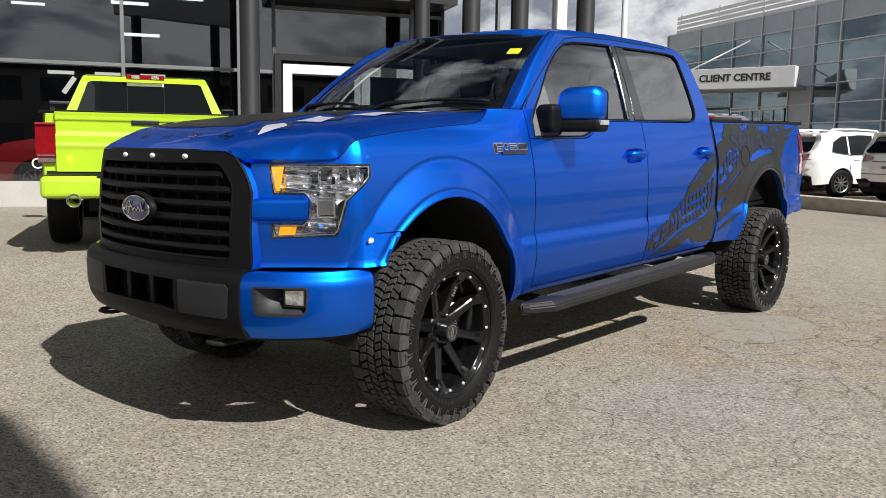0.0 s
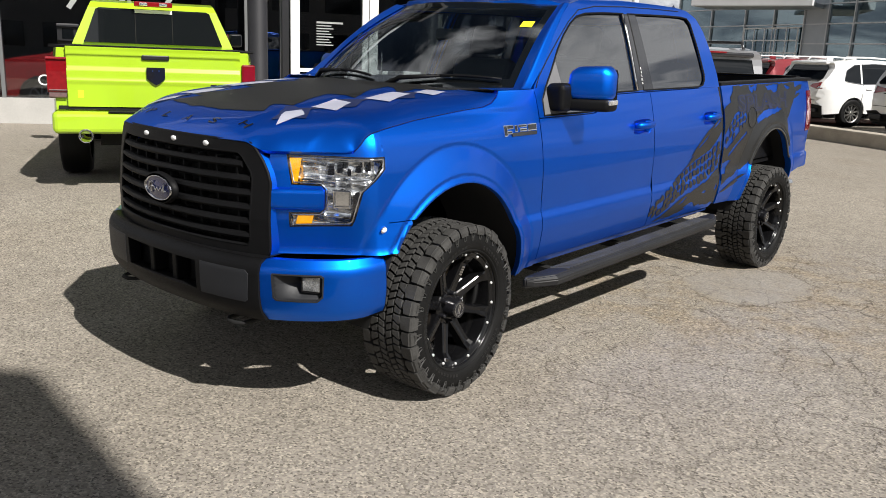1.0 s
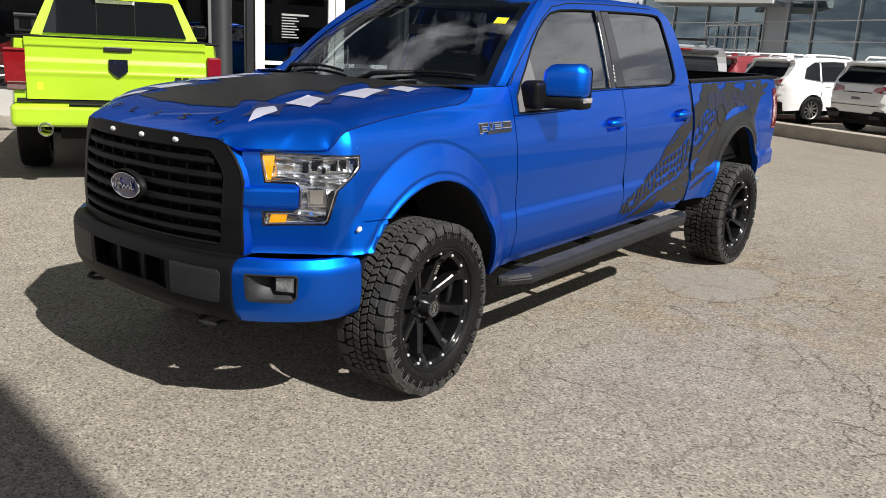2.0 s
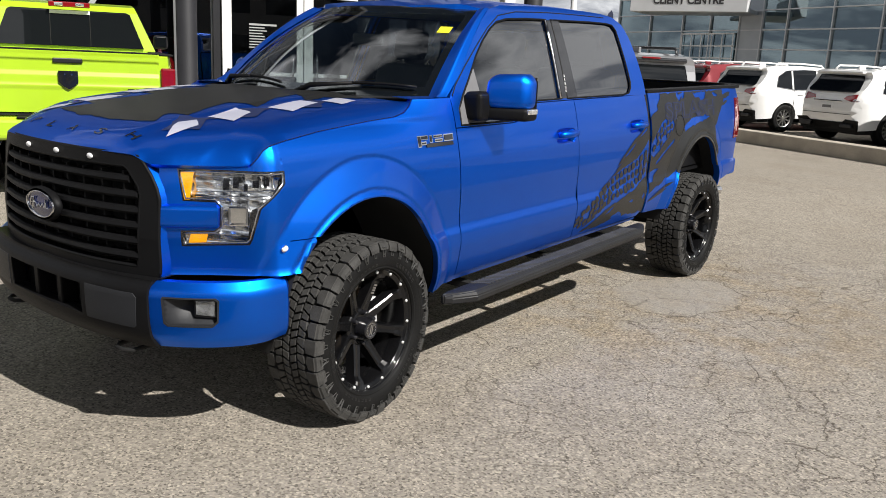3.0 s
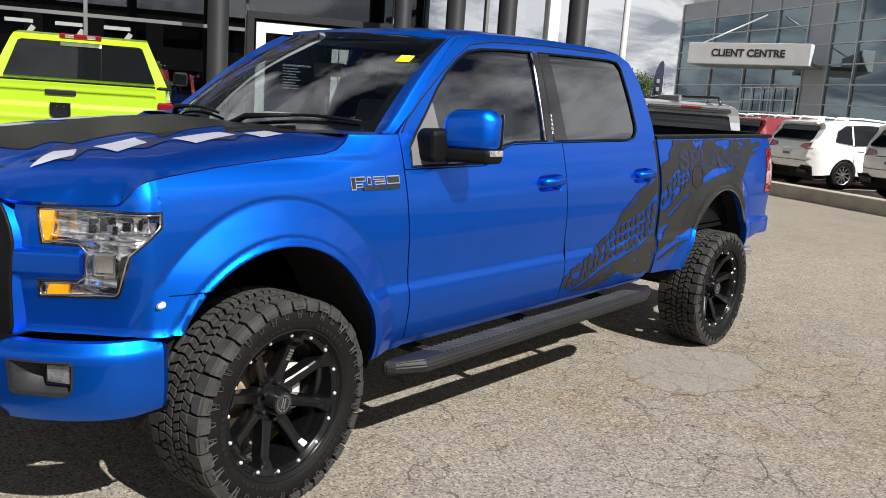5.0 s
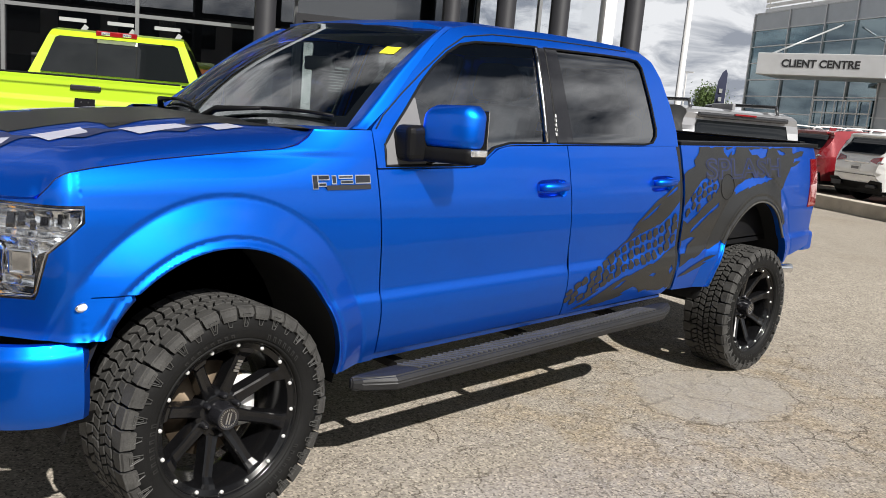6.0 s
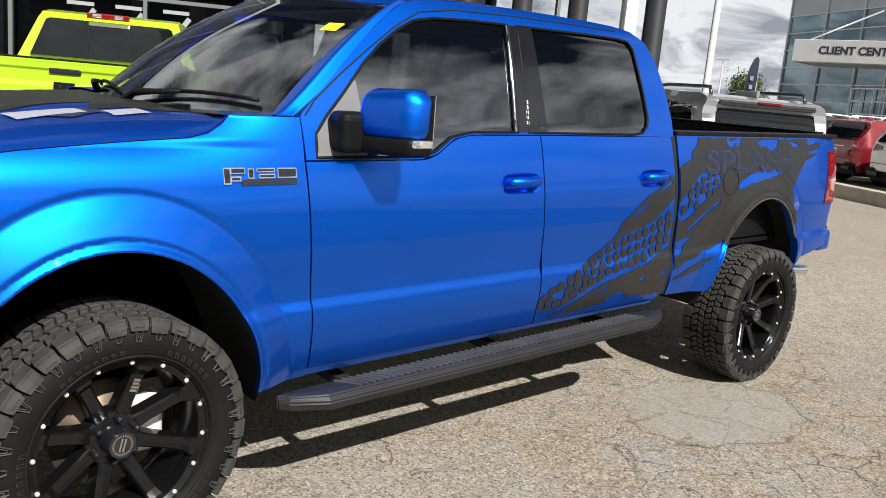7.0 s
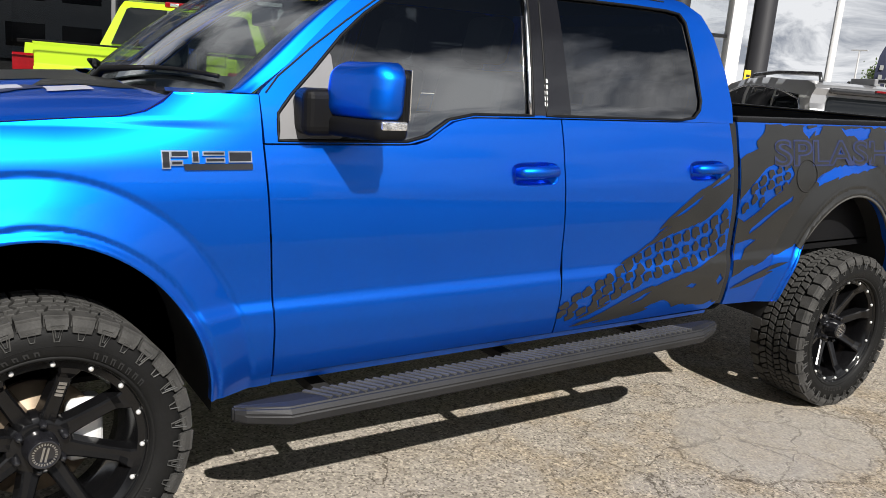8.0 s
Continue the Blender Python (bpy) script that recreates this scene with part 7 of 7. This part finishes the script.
def make_suv(m, paint, label, rails=M_WHITE, group="parked cars beside the kerb"):
    car = empty("suv", m, label, "suv", group)
    arch_a = [(0.97 - 0.385 * math.cos(math.pi * i / 12), 0.34 + 0.40 * math.sin(math.pi * i / 12)) for i in range(13)]
    arch_b = [(3.66 - 0.385 * math.cos(math.pi * i / 12), 0.34 + 0.40 * math.sin(math.pi * i / 12)) for i in range(13)]
    top = [(y, z) for z, y in SUV_REAR] + [(0.9, 1.635), (1.5, 1.655), (2.2, 1.64), (2.7, 1.57), (3.1, 1.37), (3.5, 1.13), (4.0, 1.05), (4.4, 0.94), (4.6, 0.80), (4.66, 0.60), (4.60, 0.32)]
    outline = top + [(p[0], p[1]) for p in arch_b[::-1]] + [p for p in arch_a[::-1]]
    bm = bmesh.new()
    shell(bm, outline[::-1], suv_xf, 0.10)
    part("body", bm, paint, car)
    boxed("underbody", (-0.78, 0.78, 0.2, 4.5, 0.22, 0.55), M_UNDER, car)
    win = [(0.62, 1.12), (0.72, 1.38), (0.98, 1.52), (1.6, 1.56), (2.2, 1.55), (2.62, 1.47), (3.05, 1.17), (2.2, 1.09), (1.2, 1.06)]
    for sg in (1, -1):
        fm = lambda y, z, sg=sg: (sg * (suv_xf(y, z) + 0.006), y, z)
        for a, b in ((0.60, 1.16), (1.20, 2.02), (2.07, 3.06)):
            def cut(q, lo, hi):
                return [(min(max(y, lo), hi), z) for y, z in q]
            dens = densify(win, 0.06)
            q = [p for p in dens if a <= p[0] <= b]
            if len(q) > 3:
                c = (sum(p[0] for p in q) / len(q), sum(p[1] for p in q) / len(q))
                q.sort(key=lambda p: math.atan2(p[1] - c[1], p[0] - c[0]))
                panel("side_window", q, fm, M_CARGLASS, car, 0.12, flip=sg < 0)
        bm = bmesh.new()
        tube(bm, [fm(*p) for p in densify(win, 0.15)], 0.012, 5, closed=True)
        part("window_trim", bm, M_CHROME, car)
        for a, b in ((0.60, 1.20), (1.22, 2.05), (2.07, 3.2)):
            bm = bmesh.new()
            tube(bm, [fm(b, 0.45), fm(b, 0.75), fm(b, 1.05)], 0.006, 4)
            part("door_seam", bm, M_UNDER, car)
        boxed("door_handle", (sg * 0.925, sg * 0.955, 1.30, 1.48, 0.93, 0.96), paint, car, bevel=0.008)
        bm = bmesh.new()
        tube(bm, [(sg * 0.60, 0.75, 1.62), (sg * 0.60, 0.85, 1.70), (sg * 0.61, 1.6, 1.715), (sg * 0.60, 2.3, 1.69), (sg * 0.60, 2.42, 1.60)], 0.022, 8)
        part("roof_rail", bm, rails, car)
        boxed("side_mirror", (sg * 0.93, sg * 1.10, 2.86, 2.98, 1.05, 1.20), paint, car, bevel=0.03)
        # tail lamp wraps round the corner
        def rear_y(x, z, off):
            y = curve_at(SUV_REAR, z)
            k = smooth_step(0.60, 0.95, abs(x))
            return y - off + 0.30 * k * k
        lamp_q = [(0.40, 0.97), (0.45, 1.04), (0.78, 1.10), (0.86, 1.05), (0.84, 0.93), (0.66, 0.92)]
        bm = bmesh.new()
        sheet(bm, [(sg * x, z) for x, z in lamp_q], lambda x, z: (x * 1.0, rear_y(x, z, 0.022), z), 0.06, rim=0.05, rim_dir=(0, 1, 0), flip=sg < 0)
        part("tail_lamp", bm, M_REDLENS, car)
        bm = bmesh.new()
        sheet(bm, [(sg * x, z) for x, z in ((0.66, 0.935), (0.68, 0.985), (0.82, 1.0), (0.82, 0.94))], lambda x, z: (x, rear_y(x, z, 0.028), z), 0.06, flip=sg < 0)
        part("reverse_lamp", bm, M_REFLECTOR, car)
        boxed("exhaust_trim", (sg * 0.42, sg * 0.72, 0.0, 0.12, 0.36, 0.44), M_DARKFRAME, car, bevel=0.02)
    fr = lambda off: (lambda x, z: (x, curve_at(SUV_REAR, z) - off + 0.10 * max(0.0, abs(x) - 0.5) ** 2, z))
    panel("rear_window", [(-0.64, 1.12), (0.64, 1.12), (0.70, 1.17), (0.60, 1.49), (-0.60, 1.49), (-0.70, 1.17)], fr(0.035), M_CARGLASS, car, 0.08)
    boxed("spoiler", (-0.60, 0.60, 0.26, 0.55, 1.52, 1.575), paint, car, bevel=0.02)
    panel("lower_bumper", [(-0.78, 0.28), (0.78, 0.28), (0.84, 0.52), (0.55, 0.54), (0.45, 0.47), (-0.45, 0.47), (-0.55, 0.54), (-0.84, 0.52)], fr(0.015), M_PLASTIC, car, 0.1, rim=0.05, rim_dir=(0, 1, 0))
    boxed("tailgate_seam", (-0.66, 0.66, -0.006, 0.02, 0.64, 0.65), M_UNDER, car)
    boxed("trim_strip", (-0.40, 0.40, 0.005, 0.06, 0.915, 0.935), M_CHROME, car)
    boxed("plate", (-0.16, 0.16, -0.004, 0.05, 0.72, 0.87), M_LABEL, car, "white plate with a plain bar", bevel=0.004)
    boxed("plate_bar", (-0.12, 0.12, -0.008, -0.004, 0.765, 0.825), M_GREYMETAL, car)
    boxed("antenna_fin", (-0.02, 0.02, 0.8, 1.0, 1.63, 1.70), paint, car, bevel=0.01)
    for x in (0.80, -0.80):
        for y in (0.97, 3.66):
            road_wheel(car, x, y, 0.345, 0.23, M_STEEL)
    return car


SUV_Z = 0.18
make_suv(site(-12.92, 14.45, SUV_Z), M_WHITE, "white compact suv with dark glass, parked behind the kerb")
make_suv(site(-9.80, 14.45, SUV_Z), M_WHITE, "white compact suv with red tail lamps and a rear plate")
make_suv(site(-15.6, 14.9, SUV_Z), M_RED, "dark red compact suv parked behind the kerb")
make_suv(site(-7.1, 14.5, SUV_Z), M_WHITE, "white compact suv parked at the end of the row")
make_suv(site(-18.5, 14.9, SUV_Z), M_DARKCAR, "black compact suv parked in the row behind the kerb")
silver = make_suv(site(-6.0, 6.98, 0.10, 90), M_SILVER, "silver suv with black roof rails, parked facing the showroom", rails=M_DARKCAR, group="")
# it is taller than the others, with an upright tail and slim rails
for ob in silver.children:
    if ob.type == "MESH":
        for v in ob.data.vertices:
            if v.co.z > 1.05:
                if v.co.y < 0.95:
                    v.co.y = 0.06 + (v.co.y - 0.06) * (0.55 if v.co.y > 0.06 else 1.0)
                v.co.x *= 1.0 + 0.12 * min(1.0, (v.co.z - 1.05) / 0.4)
                v.co.z = 1.05 + (v.co.z - 1.05) * 1.20
        if ob.name.split(".")[0] == "spoiler":
            ob.data.materials[0] = M_DARKCAR
boxed("stop_lamp", (-0.16, 0.16, 0.15, 0.19, 1.665, 1.688), M_REDLENS, silver, "slim red stop lamp", bevel=0.005)
make_suv(site(-12.75, 0.80, 0.20, 180), M_BRIGHTRED, "bright red car standing inside the showroom window", rails=M_DARKCAR, group="")

# lime pickup: local y ahead, x to its right, tailgate at y = 0
lime = empty("lime_pickup_truck", Matrix.Translation((-4.23, 1.38, 0.15)) @ pose(0, 0, 0, 0, 0, math.degrees(math.atan2(0.873, 0.488))), "bright lime green pickup with black tyres, parked facing the showroom", "pickup truck")


def lime_xf(y, z):
    w = 0.962 - 0.035 * (max(0.0, z - 0.9) / 0.5) ** 2 - 0.03 * (max(0.0, 0.8 - z) / 0.3) ** 2
    return w - 0.05 * (max(0.0, 0.18 - y) / 0.18) ** 2 - 0.3 * (max(0.0, y - 5.0) / 0.6) ** 2


bed_arch = [(1.22 - 0.47 * math.cos(math.pi * i / 14), 0.50 + 0.50 * math.sin(math.pi * i / 14)) for i in range(15)]
fr_arch = [(4.55 - 0.47 * math.cos(math.pi * i / 14), 0.50 + 0.50 * math.sin(math.pi * i / 14)) for i in range(15)]
outline = [(0.02, 0.78), (0.02, 1.36), (0.05, 1.385), (2.0, 1.375), (2.02, 1.36), (4.0, 1.34), (4.2, 1.30), (5.3, 1.18), (5.5, 1.0), (5.55, 0.60), (5.4, 0.50)] + fr_arch[::-1] + bed_arch[::-1] + [(0.5, 0.62)]
bm = bmesh.new()
shell(bm, outline[::-1], lime_xf, 0.12)
part("body", bm, M_LIME, lime)


def cab_xf(y, z):
    return 0.925 - 0.44 * max(0.0, z - 1.36)


bm = bmesh.new()
cab_out = [(1.90, 1.33), (1.90, 1.40), (1.985, 1.82), (2.05, 1.885), (2.3, 1.92), (3.0, 1.90), (3.2, 1.85), (4.0, 1.33)]
shell(bm, cab_out[::-1], cab_xf, 0.10)
part("cab", bm, M_LIME, lime, smooth=False)


def cab_back(off):
    return lambda x, z: (x, 1.900 + 0.085 * min(1.0, max(0.0, (z - 1.40) / 0.42)) - off, z)


rw = panel("rear_window", [(-0.78, 1.42), (0.78, 1.42), (0.64, 1.80), (0.60, 1.82), (-0.60, 1.82), (-0.64, 1.80)], cab_back(0.035), M_CARGLASS, lime, 0.08, rim=0.03, rim_dir=(0, 1, 0))
panel("slider_seam", [(-0.212, 1.43), (-0.204, 1.43), (-0.204, 1.81), (-0.212, 1.81)], cab_back(0.042), M_UNDER, rw, 0.1)
panel("slider_seam", [(0.204, 1.43), (0.212, 1.43), (0.212, 1.81), (0.204, 1.81)], cab_back(0.042), M_UNDER, rw, 0.1)
panel("window_label", [(-0.21, 1.775), (0.21, 1.775), (0.21, 1.815), (-0.21, 1.815)], cab_back(0.045), M_LABEL, rw, 0.1)
for sg in (1, -1):
    q = [(2.25, 1.40), (2.15, 1.80), (2.9, 1.82), (3.2, 1.75), (3.75, 1.42)]
    panel("side_window", q, lambda y, z, sg=sg: (sg * (cab_xf(y, z) + 0.005), y, z), M_CARGLASS, lime, 0.15, flip=sg < 0)
    mi = empty_part("side_mirror", lime)
    boxed("mirror_head", (sg * 0.99, sg * 1.17, 3.42, 3.56, 1.42, 1.60), M_DARKFRAME, mi, bevel=0.04, seg=3)
    boxed("mirror_glass", (sg * 1.01, sg * 1.15, 3.414, 3.421, 1.445, 1.575), M_CARGLASS, mi)
    boxed("mirror_arm", (sg * 0.82, sg * 1.05, 3.46, 3.52, 1.42, 1.47), M_DARKFRAME, mi)
    tl = empty_part("tail_lamp", lime)
    boxed("red_lens", (sg * 0.828, sg * 0.968, -0.012, 0.10, 0.965, 1.260), M_REDLENS, tl, bevel=0.02)
    boxed("white_lens", (sg * 0.835, sg * 0.960, -0.010, 0.08, 0.905, 0.964), M_SMOKED, tl, "smoked clear lens", bevel=0.015)
    boxed("bed_rail_cap", (sg * 0.82, sg * 0.955, 0.03, 1.98, 1.372, 1.392), M_PLASTIC, lime, bevel=0.006)
tg = empty_part("tailgate", lime)


def tail_map(off):
    def f(x, z):
        r = 0.018 * smooth_step(1.315, 1.29, z) * smooth_step(1.16, 1.20, z) - 0.012 * smooth_step(1.36, 1.385, z)
        r -= 0.010 * math.exp(-((z - 1.06) / 0.02) ** 2)
        return (x, -0.012 + r - off, z)
    return f


panel("skin", [(-0.812, 0.815), (0.812, 0.815), (0.812, 1.385), (-0.812, 1.385)], tail_map(0.006), M_LIME, tg, 0.022, rim=0.03, rim_dir=(0, 1, 0))
boxed("tailgate_cap", (-0.81, 0.81, -0.02, 0.05, 1.383, 1.402), M_PLASTIC, tg, bevel=0.006)
boxed("handle", (-0.13, 0.13, -0.022, 0.01, 1.275, 1.325), M_DARKFRAME, tg, bevel=0.012)
bm = bmesh.new()
sheet(bm, [(-0.085, 1.205), (0.085, 1.205), (0.085, 1.10), (0.05, 1.065), (0.0, 1.035), (-0.05, 1.065), (-0.085, 1.10)], lambda x, z: (x, -0.045, z), 0.05, rim=0.035, rim_dir=(0, 1, 0))
part("emblem_shield", bm, M_GLOSSBLACK, tg, "black shield emblem", smooth=False)
for x in (-0.03, 0.03):
    boxed("emblem_rivet", (x - 0.006, x + 0.006, -0.05, -0.045, 1.165, 1.18), M_CHROME, tg)
boxed("small_sticker", (-0.72, -0.67, -0.022, -0.018, 0.90, 0.97), M_YELLOW, tg)
for k in range(3):
    boxed("trim_letter_bar", (0.52 + 0.075 * k, 0.58 + 0.075 * k, -0.026, -0.018, 1.02, 1.06), M_DARKFRAME, tg)
boxed("gap_shadow", (-0.90, 0.90, -0.004, 0.03, 0.785, 0.82), M_UNDER, lime)
bp = empty_part("rear_bumper", lime)
boxed("bumper_bar", (-0.955, 0.955, -0.16, 0.10, 0.56, 0.775), M_LIME, bp, bevel=0.05, seg=3)
boxed("step_pad", (-0.45, 0.45, -0.165, 0.05, 0.765, 0.785), M_PLASTIC, bp, bevel=0.008)
boxed("hitch_plate", (-0.16, 0.16, -0.168, -0.15, 0.60, 0.74), M_DARKFRAME, bp, bevel=0.006)
for x in (-0.66, 0.66):
    bm = bmesh.new()
    lathe(bm, [(0.25, 0.055), (-0.17, 0.058), (-0.18, 0.064), (-0.175, 0.068), (-0.165, 0.050), (0.1, 0.046)], 24, "Y")
    ob = part("exhaust_tip", bm, M_CHROME, lime, "chrome exhaust tip")
    ob.matrix_local = pose(x, 0, 0.545)
boxed("chassis", (-0.55, 0.55, 0.15, 5.3, 0.42, 0.62), M_UNDER, lime)
boxed("wheel_well", (-0.93, 0.93, 0.72, 1.75, 0.60, 1.02), M_UNDER, lime)
sl = empty_part("stop_lamp", lime)
boxed("stop_housing", (-0.215, 0.215, 1.845, 1.90, 1.845, 1.905), M_REDLENS, sl, bevel=0.012)
for x in (-0.11, 0.11):
    boxed("cargo_light", (x - 0.045, x + 0.045, 1.838, 1.85, 1.857, 1.893), M_REFLECTOR, sl, bevel=0.006)
for x in (0.86, -0.86):
    for y in (1.22, 4.55):
        road_wheel(lime, x, y, 0.43, 0.30, M_DARKFRAME, 8, 0.27)

# ---- poles, banner, tree, unseen shade board ----
pole = empty("light_pole", Matrix.Translation((-7.69, 16.77, -0.3)), "tall slim white steel light pole on the lot", "light pole")
bm = bmesh.new()
lathe(bm, [(0, 0.16), (0.35, 0.16), (0.36, 0.085), (12.0, 0.07)], 18, "Z")
part("shaft", bm, M_POLE, pole)
boxed("luminaire", (-0.5, 0.5, -0.15, 0.15, 12.0, 12.12), M_POLE, pole, bevel=0.03)
flag = empty("feather_banner", Matrix.Translation((-7.82, 19.27, 0.1)) @ pose(0, 0, 0, 0, 0, 28), "narrow dark navy feather banner with pale letter bars", "banner")
bm = bmesh.new()
tube(bm, [(0, 0, 0), (0, 0, 2.2), (-0.02, 0, 2.8), (-0.10, 0, 3.02)], [0.02, 0.016, 0.012, 0.008], 6)
part("mast", bm, M_POLE, flag)
bm = bmesh.new()
sheet(bm, [(-0.02, 1.30), (-0.18, 1.38), (-0.25, 1.9), (-0.26, 2.4), (-0.22, 2.75), (-0.14, 2.97), (-0.06, 3.05), (-0.01, 2.95), (0.0, 2.4)], lambda x, z: (x, 0.05 * math.sin(4 * z) * abs(x) * 2 - 0.02, z), 0.08)
part("cloth", bm, M_BANNER, flag)
for k in range(5):
    boxed("letter_bar", (-0.17, -0.09, -0.05, -0.045, 1.55 + 0.22 * k, 1.66 + 0.22 * k), M_FROST, flag)
for k, (x, y) in enumerate(((-60.0, 103.0), (-75.0, 101.0))):
    lp = empty("street_lamp", Matrix.Translation((x, y, 0)), "distant grey street lamp with a double head", "street lamp", "distant street lamps")
    bm = bmesh.new()
    lathe(bm, [(0, 0.14), (9.0, 0.09)], 10, "Z")
    part("post", bm, M_POLE, lp)
    boxed("lamp_arm", (-1.1, 1.1, -0.08, 0.08, 9.0, 9.15), M_POLE, lp)


def make_tree(x, y, h, w, seed):
    tr = empty("tree", Matrix.Translation((x, y, -0.1)), "small leafy green tree beyond the lot", "tree")
    r = random.Random(seed)
    bm = bmesh.new()
    tube(bm, [(0, 0, 0), (0.05, 0, h * 0.3), (0, 0.08, h * 0.6), (0.05, 0, h * 0.9)], [0.16, 0.12, 0.08, 0.03], 8)
    tips = []
    for k in range(16):
        t = r.uniform(0.3, 0.85)
        a = r.uniform(0, 6.28)
        l = w * 0.5 * r.uniform(0.5, 1.0) * (1.1 - abs(t - 0.5))
        tip = (l * math.cos(a), l * math.sin(a), h * t + l * 0.5)
        tube(bm, [(0, 0, h * t), (tip[0] * 0.5, tip[1] * 0.5, h * t + l * 0.2), tip], [0.05, 0.03, 0.01], 5)
        tips.append(tip)
    part("trunk", bm, M_BARK, tr)
    bm = bmesh.new()
    for k in range(5600):
        t = r.choice(tips) if r.random() < 0.6 else (r.gauss(0, w * 0.2), r.gauss(0, w * 0.2), h * r.uniform(0.3, 1.0))
        c = Vector((t[0] + r.gauss(0, w * 0.11), t[1] + r.gauss(0, w * 0.11), t[2] + r.gauss(0, w * 0.11)))
        q = Euler((r.uniform(0, 6), r.uniform(0, 6), r.uniform(0, 6))).to_matrix()
        s = 0.145 * r.uniform(0.6, 1.3)
        bm.faces.new([bm.verts.new(c + q @ Vector(p) * s) for p in ((-1, 0, 0), (0, -0.5, 0.1), (1, 0, 0), (0, 0.5, 0.1))])
    part("crown", bm, M_LEAF, tr)["kind"] = "stuff"


make_tree(-46.6, 86.7, 6.4, 3.7, 3)

# unseen board of guessed shape, added to cast the shadow corner on the lot
shade_caster = empty("pylon_sign", Matrix.Translation((9.93, -2.84, -0.1)) @ pose(0, 0, 0, 0, 0, math.degrees(math.atan2(-0.6, -0.8))), "unseen tall plain grey board, added to shade the asphalt", "sign")
boxed("board", (0.0, 5.0, 0.0, 0.5, 6.4, 10.1), M_PANEL, shade_caster, bevel=0.03)
for x in (0.8, 4.2):
    boxed("post", (x - 0.15, x + 0.15, 0.1, 0.4, 0.0, 6.42), M_COLUMN, shade_caster, bevel=0.02)


# ---- unseen row of plain buildings, added to close the view and darken reflections ----
for u, v, w, h, m in ((37.0, -33.0, 30.0, 7.6, M_PANEL), (38.5, 0.0, 35.0, 6.4, M_DARKCLAD), (37.0, 34.0, 32.0, 8.2, M_PANEL)):
    fb = empty("far_building", SITE_M @ pose(u, v, 0), "unseen plain two-storey building, added to darken the paint's reflections", "building", "buildings across the street")
    boxed("wall", (0.0, 9.0, -w / 2, w / 2, -0.3, h), m, fb)
    boxed("roof", (-0.25, 9.2, -w / 2 - 0.25, w / 2 + 0.25, h, h + 0.35), M_COLUMN, fb)
    for k in range(int(w / 4)):
        for z in (0.9, 4.2):
            boxed("window", (-0.04, 0.02, -w / 2 + 0.8 + 4 * k, -w / 2 + 3.6 + 4 * k, z, z + 1.7), M_CARGLASS, fb)
